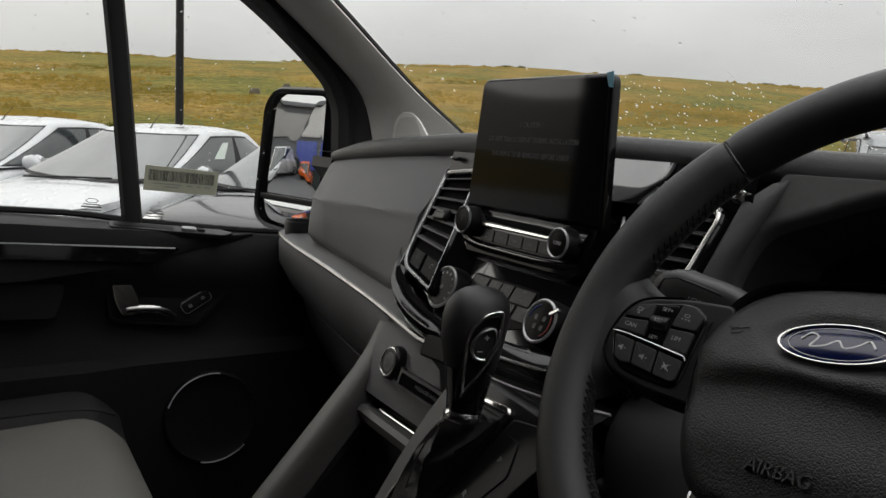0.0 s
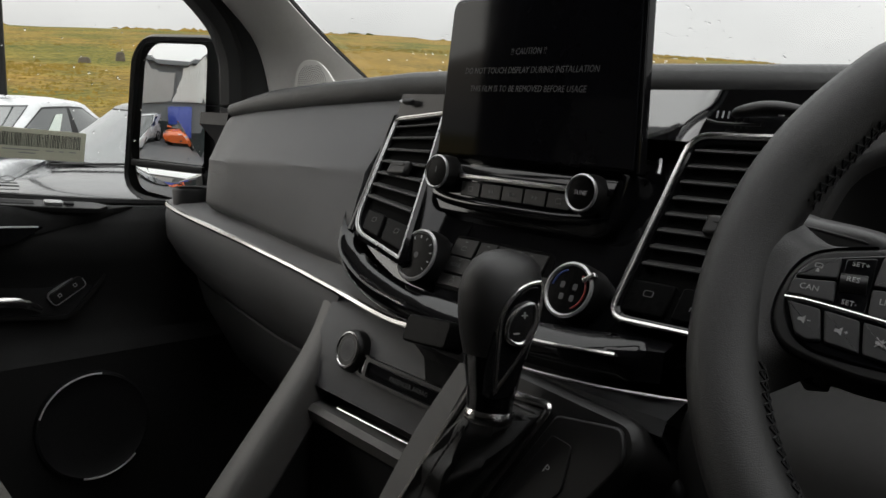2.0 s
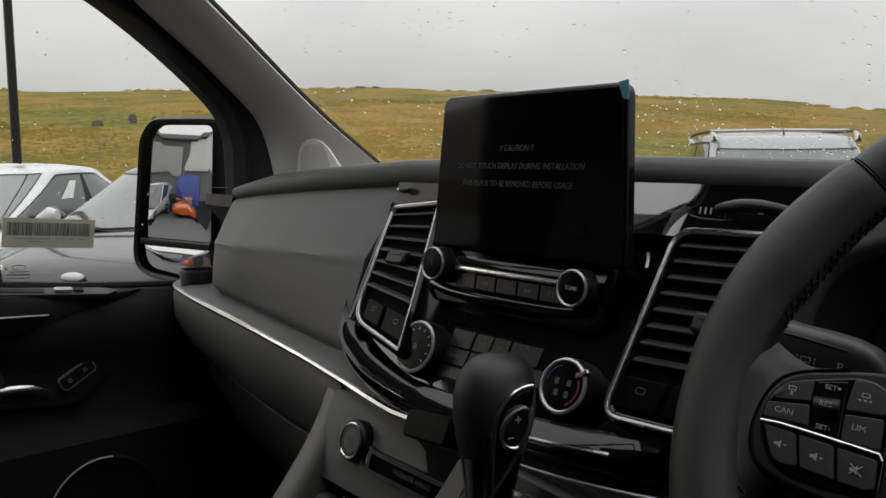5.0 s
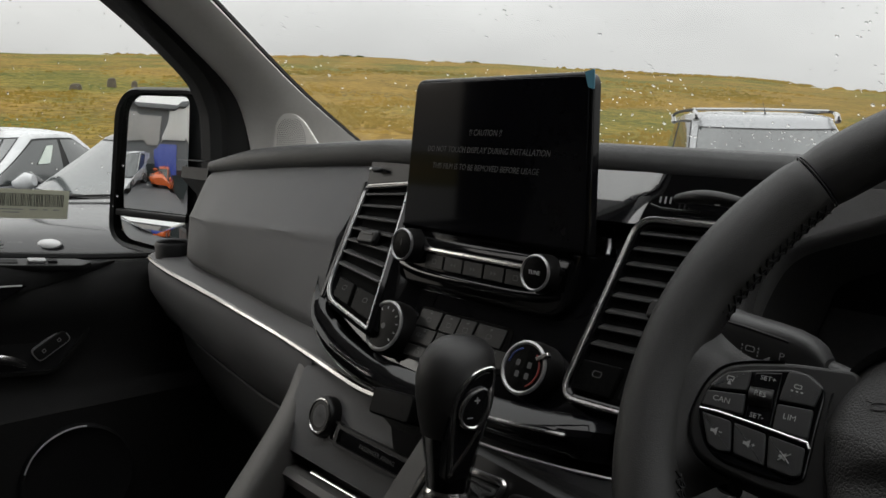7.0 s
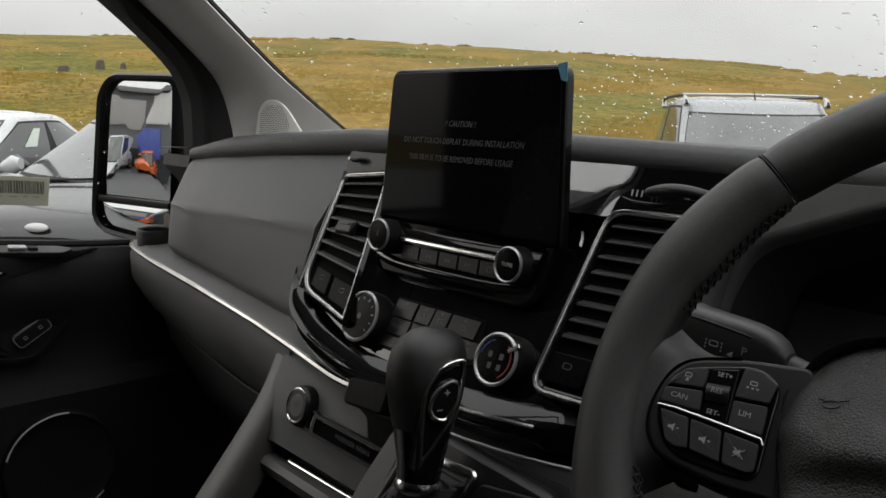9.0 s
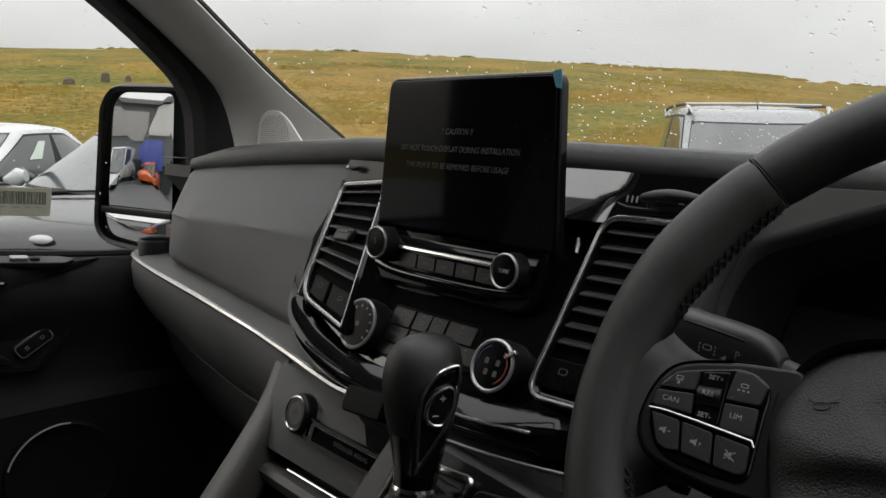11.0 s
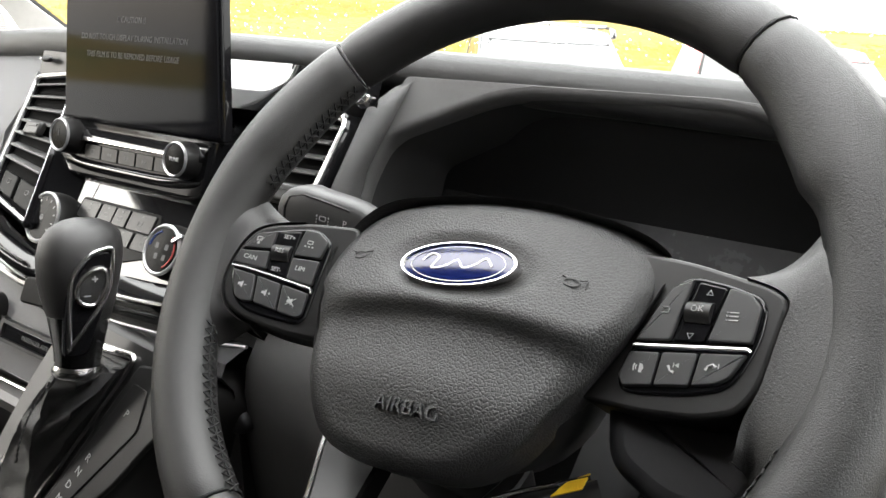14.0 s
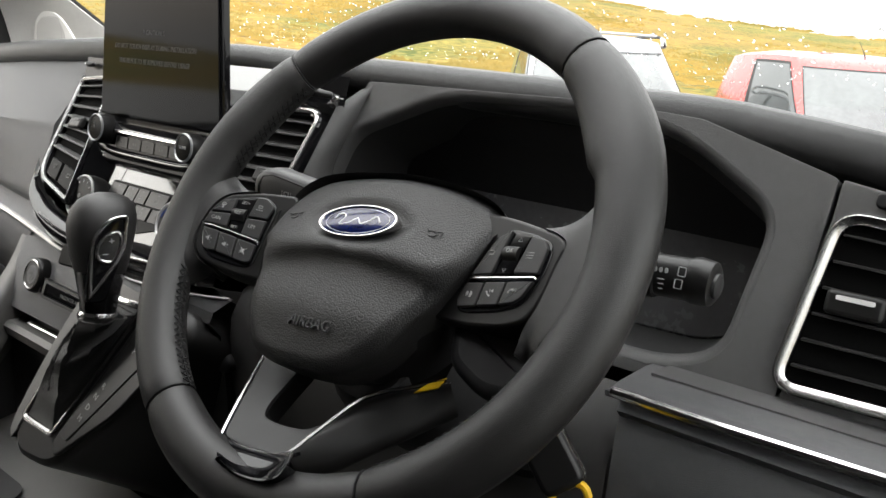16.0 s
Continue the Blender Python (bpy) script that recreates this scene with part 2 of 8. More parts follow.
def lerp_table(table, x):
    if x <= table[0][0]:
        return table[0][1]
    for (a, u), (b, v) in zip(table, table[1:]):
        if x <= b:
            f = (x - a) / (b - a)
            return u + (v - u) * f
    return table[-1][1]


def rounded(points, r, seg=4):
    """A 2D polygon with its corners rounded."""
    p = [Vector((q[0], q[1])) for q in points]
    out = []
    for i, c in enumerate(p):
        a, b = p[i - 1], p[(i + 1) % len(p)]
        da, db = (a - c), (b - c)
        rr = min(r[i] if isinstance(r, (list, tuple)) else r, da.length * 0.48, db.length * 0.48)
        s, e = c + da.normalized() * rr, c + db.normalized() * rr
        for k in range(seg + 1):
            t = k / seg
            out.append((s * (1 - t) + c * t) * (1 - t) + (c * (1 - t) + e * t) * t)
    return out


def rrect(w, h, r, seg=4):
    return rounded([(-w / 2, -h / 2), (w / 2, -h / 2), (w / 2, h / 2), (-w / 2, h / 2)], r, seg)


def oval(a, b, n=32):
    return [Vector((a * math.cos(2 * math.pi * i / n), b * math.sin(2 * math.pi * i / n))) for i in range(n)]


def inset(poly, d):
    n = len(poly)
    area = sum(poly[i - 1].x * poly[i].y - poly[i].x * poly[i - 1].y for i in range(n))
    s = 1 if area > 0 else -1
    out = []
    for i in range(n):
        t = (poly[(i + 1) % n] - poly[i - 1])
        if t.length < 1e-9:
            out.append(poly[i].copy())
            continue
        t.normalize()
        out.append(poly[i] + Vector((-t.y, t.x)) * d * s)
    return out


def add_rings(bm, rings, closed=True, cap0=False, cap1=False):
    vs = [[bm.verts.new(q) for q in ring] for ring in rings]
    n = len(vs[0])
    for a, b in zip(vs, vs[1:]):
        for i in range(n if closed else n - 1):
            j = (i + 1) % n
            try:
                bm.faces.new((a[i], a[j], b[j], b[i]))
            except ValueError:
                pass
    if cap0:
        bm.faces.new(vs[0])
    if cap1:
        bm.faces.new(vs[-1])
    return vs


def loft(rings, closed=False, cap0=False, cap1=False, thick=0.0):
    bm = bmesh.new()
    add_rings(bm, rings, closed, cap0, cap1)
    if thick:
        bmesh.ops.recalc_face_normals(bm, faces=bm.faces)
        bmesh.ops.solidify(bm, geom=bm.faces[:], thickness=thick)
    return bm


def prism(poly, m, h, bevel=0.0, seg=3, back=0.0, bm=None, dome=0.0):
    """A plate: the 2D outline in the plane of m, from -back to h along its normal, the front edge rounded."""
    bm = bm or bmesh.new()
    poly = [Vector((q[0], q[1])) for q in poly]
    rings = [[m @ Vector((*q, -back)) for q in poly]]
    if bevel:
        for k in range(seg + 1):
            a = k / seg * math.pi / 2
            ring = inset(poly, bevel * (1 - math.cos(a)))
            rings.append([m @ Vector((*q, h - bevel + bevel * math.sin(a))) for q in ring])
    else:
        rings.append([m @ Vector((*q, h)) for q in poly])
    if dome:
        c = sum(poly, Vector((0, 0))) / len(poly)
        base = inset(poly, bevel)
        for f in (0.8, 0.55, 0.28):
            rings.append([m @ Vector((*(c + (q - c) * f), h + dome * (1 - f * f))) for q in base])
    add_rings(bm, rings, True, True, True)
    return bm


def ring_plate(outer, inner, m, h, back=0.0, bevel=0.0, bm=None):
    """A flat frame between two outlines with the same count of points."""
    bm = bm or bmesh.new()
    o = [Vector((q[0], q[1])) for q in outer]
    i = [Vector((q[0], q[1])) for q in inner]
    rings = [[m @ Vector((*q, -back)) for q in o], [m @ Vector((*q, h - bevel)) for q in o]]
    if bevel:
        rings.append([m @ Vector((*q, h)) for q in inset(o, bevel)])
        rings.append([m @ Vector((*q, h)) for q in inset(i, -bevel)])
    else:
        rings.append([m @ Vector((*q, h)) for q in i])
    if bevel:
        rings.append([m @ Vector((*q, h - bevel)) for q in i])
    rings.append([m @ Vector((*q, -back)) for q in i])
    add_rings(bm, rings, True)
    return bm


def tube(path, r, n=10, closed=False, flat=1.0, side=None, bm=None, caps=True):
    """A rod along a path; r may be a number or one per point; flat scales it along the direction side."""
    bm = bm or bmesh.new()
    p = [Vector(q) for q in path]
    k = len(p)
    rings = []
    ref = Vector(side) if side is not None else None
    prev = None
    for i in range(k):
        if closed:
            t = (p[(i + 1) % k] - p[i - 1]).normalized()
        else:
            t = (p[min(i + 1, k - 1)] - p[max(i - 1, 0)]).normalized()
        if ref is not None:
            a = (ref - t * ref.dot(t)).normalized()
        elif prev is None:
            a = t.orthogonal().normalized()
        else:
            a = (prev - t * prev.dot(t)).normalized()
        prev = a
        b = t.cross(a)
        rad = r[i] if isinstance(r, (list, tuple)) else r
        rings.append([p[i] + a * (rad * flat * math.cos(2 * math.pi * j / n)) + b * (rad * math.sin(2 * math.pi * j / n)) for j in range(n)])
    if closed:
        rings.append(rings[0])
        add_rings(bm, rings, True)
        bmesh.ops.remove_doubles(bm, verts=bm.verts[:], dist=1e-6)
    else:
        add_rings(bm, rings, True, caps, caps)
    return bm


def lathe(profile, m, n=32, bm=None):
    """Turns (radius, height) pairs round the normal of m."""
    bm = bm or bmesh.new()
    rings = [[m @ Vector((r * math.cos(2 * math.pi * j / n), r * math.sin(2 * math.pi * j / n), h)) for j in range(n)] for r, h in profile]
    add_rings(bm, rings, True, True, True)
    return bm


def box(x0, x1, y0, y1, z0, z1, bevel=0.0, bm=None):
    poly = [(x0, y0), (x1, y0), (x1, y1), (x0, y1)]
    if bevel:
        poly = rounded(poly, bevel, 2)
    return prism(poly, Matrix.Translation((0, 0, z0)), z1 - z0, bevel, 2, bm=bm)


def lettering(words, size, m, mat, parent, name="lettering", depth=0.0003, align="CENTER", slant=0.0, wide=1.0):
    cu = bpy.data.curves.new(name, "FONT")
    cu.body, cu.size, cu.extrude, cu.align_x, cu.align_y, cu.shear, cu.resolution_u = words, size, depth, align, "CENTER", slant, 2
    ob = bpy.data.objects.new(name, cu)
    scene.collection.objects.link(ob)
    dg = bpy.context.evaluated_depsgraph_get()
    me = bpy.data.meshes.new_from_object(ob.evaluated_get(dg))
    bpy.data.objects.remove(ob)
    bpy.data.curves.remove(cu)
    me.transform(m @ Matrix.Diagonal((wide, 1, 1, 1)))
    me.name = name
    return mesh_part(name, me, mat, parent)


def shift(m, x=0, y=0, z=0, turn=0):
    return m @ pose(x, y, z, 0, 0, turn)


# ---------------------------------------------------------------- the cab's shell
def ground_height(az, r):
    """The field behind the car park rises to a ridge whose height changes with the bearing."""
    ridge = lerp_table([(-180, 0.5), (-130, 0.7), (-105, 2.2), (-88, 3.75), (-78, 4.25), (-68, 4.6), (-54, 5.0), (-43, 4.75), (-34.5, 4.25),
                        (-27.4, 3.85), (-20, 3.0), (-10, 2.2), (10, 1.4), (60, 0.8), (180, 1.0)], az)
    top = 150 * math.tan(radians(ridge)) + 1.5
    edge = 17 + 36 * min(1.0, max(0.0, (abs(az) - 98) / 12))
    if r < edge:
        return GROUND
    if r < 150:
        f = (r - edge) / (150 - edge)
        return GROUND + top * (0.72 * f + 0.28 * f * f * (3 - 2 * f))
    return GROUND + top - (r - 150) * 0.012


def ground_sheet():
    bm = bmesh.new()
    radii = [0.0, 6, 12, 17, 19, 22, 26, 31, 37, 44, 52, 62, 74, 88, 104, 122, 140, 150, 158, 175, 220, 320, 700, 1800, 4000]
    rings = []
    for r in radii[1:]:
        ring = []
        for k in range(240):
            az = -180 + k * 1.5
            a = radians(az)
            bump = 0.0
            if 20 < r < 200 and abs(az) < 95:
                bump = noise.noise(Vector((r * math.sin(a) * 0.06, r * math.cos(a) * 0.06, 0))) * 0.35 + noise.noise(Vector((r * math.sin(a) * 0.25, r * math.cos(a) * 0.25, 4))) * 0.16
            ring.append(Vector((r * math.sin(a), r * math.cos(a), ground_height(az, r) + bump)))
        rings.append(ring)
    vs = add_rings(bm, rings, True)
    c = bm.verts.new((0, 0, GROUND))
    for i in range(240):
        bm.faces.new((c, vs[0][i], vs[0][(i + 1) % 240]))
    return bm


def grass_material(name):
    m = bpy.data.materials.new(name)
    m.use_nodes = True
    n, l = m.node_tree.nodes, m.node_tree.links
    b = n["Principled BSDF"]
    b.inputs["Roughness"].default_value = 0.95
    b.inputs["Specular IOR Level"].default_value = 0.1
    tc = n.new("ShaderNodeTexCoord")
    cols = []
    for scale, lo, hi in ((0.042, (0.072, 0.090, 0.009, 1), (0.240, 0.124, 0.024, 1)), (0.16, (0.044, 0.056, 0.007, 1), (0.225, 0.150, 0.028, 1)), (2.2, (0.032, 0.036, 0.006, 1), (0.300, 0.220, 0.050, 1))):
        t = n.new("ShaderNodeTexNoise")
        t.inputs["Scale"].default_value, t.inputs["Detail"].default_value, t.inputs["Roughness"].default_value = scale, 6.0, 0.65
        l.new(tc.outputs["Object"], t.inputs["Vector"])
        r = n.new("ShaderNodeValToRGB")
        r.color_ramp.elements[0].position, r.color_ramp.elements[1].position = 0.45, 0.56
        r.color_ramp.elements[0].color, r.color_ramp.elements[1].color = lo, hi
        l.new(t.outputs["Fac"], r.inputs["Fac"])
        cols.append(r.outputs["Color"])
    out = cols[0]
    for c, f in ((cols[1], 0.48), (cols[2], 0.34)):
        mx = n.new("ShaderNodeMix")
        mx.data_type = "RGBA"
        mx.inputs["Factor"].default_value = f
        l.new(out, mx.inputs["A"])
        l.new(c, mx.inputs["B"])
        out = mx.outputs["Result"]
    l.new(out, b.inputs["Base Color"])
    return m


GRASS = grass_material("rough_meadow_grass")
TUFT = material("seeding_grass_tuft", (0.120, 0.112, 0.018), 0.9, vary=0.35, vary_scale=0.10, second=(0.27, 0.165, 0.034), spec=0.1)
LEAF = material("dark_gorse_leaf", (0.105, 0.112, 0.018), 0.8, vary=0.4, vary_scale=2.0, spec=0.2)
ASPHALT = material("wet_asphalt", (0.055, 0.055, 0.057), 0.55, vary=0.25, vary_scale=1.5, grain=0.6, grain_scale=120)

tagged(part("ground", ground_sheet(), GRASS), "rough yellow-green meadow rising to a low ridge", "ground", kind="structure")

lot = bmesh.new()
lot_outline = []
for k in range(96):
    az = -180 + k * 3.75
    r = 15.5 + 34 * min(1.0, max(0.0, (abs(az) - 100) / 12))
    lot_outline.append((r * math.sin(radians(az)), r * math.cos(radians(az))))
prism(lot_outline, Matrix.Translation((0, 0, GROUND + 0.02)), 0.02, bm=lot)
tagged(part("pavement", lot, ASPHALT), "dark wet asphalt of the dealer's car park", "car park", kind="structure")

floor_bm = box(-1.38, 0.48, -1.8, 0.75, 0.42, 0.50)
tagged(part("floor", floor_bm, CLOTH), "black carpeted cab floor", "floor", kind="structure")

roof_rings = []
for y, z in ((-1.8, 1.94), (-0.9, 1.98), (-0.6, 1.98), (-0.26, 1.96)):
    ring = []
    for x in (-1.22, -1.12, -0.9, -0.45, 0.0, 0.22, 0.32):
        ring.append(V(x, y, z - 0.10 * (abs(x + 0.45) / 0.8) ** 4))
    roof_rings.append(ring)
tagged(part("ceiling", loft(roof_rings, thick=0.03), HEADLINER), "pale cloth headliner of the cab", "ceiling", kind="structure")

# unseen side walls; the right one is added to block the driver's window light
for tag, x0, x1, y1, top in (("wall_left", -1.40, -1.30, -0.72, 1.90), ("wall_right_blocker", 0.40, 0.50, -0.25, 1.90)):
    tagged(part(tag, box(x0, x1, -1.8, y1, 0.42, top), TRIM_DARK), "dark grey trimmed side wall added unseen behind the door", "side wall", kind="structure")
back_bm = box(-1.40, 0.50, -1.86, -1.80, 0.42, 1.95)
tagged(part("wall_rear", back_bm, TRIM_DARK), "dark grey bulkhead behind the seats", "bulkhead", kind="structure")
front_bm = box(-1.36, 0.46, 0.72, 0.76, 0.42, 1.36)
tagged(part("wall_front", front_bm, CLOTH), "black carpeted front bulkhead", "bulkhead", kind="structure")


def windscreen_point(s, v):
    """s runs across from the passenger's pillar to the driver's, v from the base to the header."""
    edge0, edge1 = V(-1.20, 0.56, 1.40), V(-1.10, -0.18, 1.94)
    p = edge0.lerp(edge1, v)
    half = -0.45 - p.x
    bow = (1 - (2 * s - 1) ** 2)
    return V(-0.45 - half + 2 * half * s, p.y + 0.22 * bow, p.z + 0.05 * bow * v)


screen_rings = [[windscreen_point(i / 24, j / 10) for i in range(25)] for j in range(11)]
windscreen = part("windscreen", loft(screen_rings), WET)
windscreen.visible_shadow = False
tagged(windscreen, "raked clear windscreen spotted with rain", "windscreen", kind="structure")

drops = bmesh.new()
rng = random.Random(5)
for k in range(3600):
    s, v = rng.random(), rng.random() ** 1.1 * 0.92 + 0.03
    if noise.noise(Vector((s * 7, v * 5, 2))) < rng.uniform(-0.5, 0.25):
        continue
    p = windscreen_point(s, v)
    du = (windscreen_point(min(s + 0.01, 1), v) - windscreen_point(max(s - 0.01, 0), v)).normalized()
    dv = (windscreen_point(s, min(v + 0.01, 1)) - windscreen_point(s, max(v - 0.01, 0))).normalized()
    nn = du.cross(dv).normalized()
    if nn.y < 0:
        nn = -nn
    r = rng.uniform(0.0008, 0.0021) * (1.5 if rng.random() < 0.10 else 1)
    st = rng.uniform(0.8, 1.3)
    rings = []
    for hr, hh in ((1.0, 0.0), (0.8, 0.28), (0.4, 0.45)):
        rings.append([p + nn * 0.0006 + (du * math.cos(a) + dv * (st * math.sin(a))) * (r * hr) + nn * (r * hh) for a in [2 * math.pi * i / 6 for i in range(6)]])
    add_rings(drops, rings, True, True, True)
rain = part("raindrops", drops, DROP)
rain.visible_shadow = False
tagged(rain, "small clear raindrops on the outside of the windscreen", "raindrops", kind="stuff")

side_drops = bmesh.new()
for k in range(420):
    y, z = rng.uniform(-0.60, 0.30), rng.uniform(1.25, 1.72)
    if noise.noise(Vector((y * 6, z * 6, 7))) < rng.uniform(-0.4, 0.4) or y > 0.30 - 1.2 * max(0.0, z - 1.48):
        continue
    p = V(-1.3545 + 0.1324 * (z - 1.19), y, z)
    r = rng.uniform(0.0007, 0.0017)
    rings = []
    for hr, hh in ((1.0, 0.0), (0.8, 0.3), (0.4, 0.5)):
        rings.append([p + V(-r * hh, r * hr * math.cos(a), r * hr * 1.2 * math.sin(a)) for a in [2 * math.pi * i / 6 for i in range(6)]])
    add_rings(side_drops, rings, True, True, True)
side_rain = part("window_raindrops", side_drops, DROP)
side_rain.visible_shadow = False
tagged(side_rain, "small clear raindrops on the outside of the door window", "raindrops", kind="stuff")

frame_bm = tube(spline([windscreen_point(s / 8, 1.0) + V(0, 0.0, 0.015) for s in range(9)], 24), 0.03, 8)
tagged(part("trim_header", frame_bm, HEADLINER), "pale trim above the windscreen", "trim", kind="structure")


def pillar(side):
    """The trimmed post between windscreen and door; side is 1 for the passenger's and -1 for the driver's."""
    def at(x, y, z):
        return V(x, y, z) if side > 0 else V(-0.9 - x, y, z)
    wind = spline([at(-1.185, 0.60, 1.37), at(-1.195, 0.555, 1.405), at(-1.185, 0.40, 1.51), at(-1.165, 0.22, 1.65), at(-1.12, -0.03, 1.83), at(-1.10, -0.18, 1.94)], 22)
    door = spline([at(-1.285, 0.362, 1.37), at(-1.288, 0.366, 1.41), at(-1.288, 0.342, 1.50), at(-1.285, 0.255, 1.585), at(-1.28, 0.14, 1.675), at(-1.22, -0.14, 1.87)], 22)
    out = at(-1.0, 0, 0).x - at(-1.3, 0, 0).x
    rings = []
    for a, b in zip(wind, door):
        ring = []
        for k in range(9):
            f = k / 8
            p = a.lerp(b, f)
            swell = math.sin(math.pi * f) ** 0.8 * 0.022
            p += V(0.6 * swell * (1 if out > 0 else -1), -0.8 * swell, 0.0)
            ring.append(p)
        rings.append(ring)
    return loft(rings, thick=0.012), wind, door


for side, tag in ((1, "trim_pillar_1"), (-1, "trim_pillar_2")):
    bm, wind, door = pillar(side)
    post = part(tag, bm, PILLAR)
    tagged(post, "light grey plastic trim of the windscreen pillar", "pillar trim", kind="structure")
    part("windscreen_seal", tube(wind, 0.006, 6), RUBBER, post, "black rubber edge")
    out = -1 if side > 0 else 1
    part("outer_post", tube([p + V(out * 0.045, 0.045, -0.005) for p in door], 0.034, 8), RUBBER, post, "black outer post")
    if side > 0:
        # tweeter panel at the foot of the post
        g = frame_of((-1.180, 0.392, 1.437), (0.94, 0.33, 0), (0.0, 0.12, 1))
        rimp = rounded([(-0.048, -0.045), (0.070, -0.045), (0.020, 0.012), (-0.002, 0.026), (-0.030, 0.026), (-0.045, 0.008)], [0.004, 0.006, 0.02, 0.01, 0.012, 0.01], 4)
        panel = part("tweeter_panel", prism(rimp, shift(g, 0, 0, -0.006), 0.0045, 0.0012), PILLAR, post, "raised grey tweeter panel")
        holes = bmesh.new()
        for ring_i in range(1, 11):
            for k in range(ring_i * 6):
                a = 2 * math.pi * k / (ring_i * 6)
                x, y = ring_i * 0.0036 * math.cos(a) - 0.006, ring_i * 0.0036 * math.sin(a) - 0.016
                if abs(x + 0.006) < 0.034 and -0.041 < y < 0.016 and x < 0.030 - max(0.0, y + 0.02) * 0.6:
                    lathe([(0.0011, 0), (0.0011, 0.0004)], shift(g, x, y, -0.0016), 5, holes)
        part("speaker_holes", holes, DARK, panel, "round pattern of tiny dark holes")


# ---------------------------------------------------------------- doors
def door_panel(side):
    """Loft of the door's trim: rows from the sill down; side 1 is the passenger's door."""
    ys = [-1.25, -0.9, -0.6, -0.45, -0.3, -0.2, -0.1, 0.0, 0.08, 0.14, 0.2, 0.3, 0.42]
    rings = []
    for y in ys:
        sill = lerp_table([(-1.25, 1.29), (-0.33, 1.250), (-0.1, 1.227), (0.1, 1.206), (0.42, 1.19)], y)
        arm = lerp_table([(-1.25, 0.05), (-0.33, 0.045), (-0.08, 0.035), (0.05, 0.012), (0.12, 0.0), (0.42, 0.0)], y)
        prof = [(-0.045, sill - 0.004), (-0.02, sill), (0.0 + arm * 0.5, sill - 0.006), (0.012 + arm, sill - 0.028), (0.014 + arm, sill - 0.075),
                (0.008 + arm * 0.6, sill - 0.105), (-0.004, sill - 0.15), (-0.01, sill - 0.22), (0.0, 0.97), (0.03 if y < -0.1 else 0.012, 0.955), (0.03 if y < -0.1 else 0.01, 0.93),
                (0.02, 0.80), (0.015, 0.65), (0.0, 0.52), (-0.03, 0.46)]
        ring = []
        for dx, z in prof:
            x = -1.325 + dx
            ring.append(V(x if side > 0 else -0.9 - x, y, z))
        rings.append(ring)
    return loft(rings, thick=0.02)


def window_frame_path(side):
    pts = [(-1.325, 0.305, 1.19), (-1.325, 0.312, 1.41), (-1.325, 0.300, 1.49), (-1.322, 0.255, 1.555), (-1.318, 0.12, 1.665), (-1.305, 0.0, 1.725), (-1.295, -0.2, 1.755), (-1.29, -1.8, 1.755)]
    return spline([p if side > 0 else (-0.9 - p[0], p[1], p[2]) for p in pts], 40)


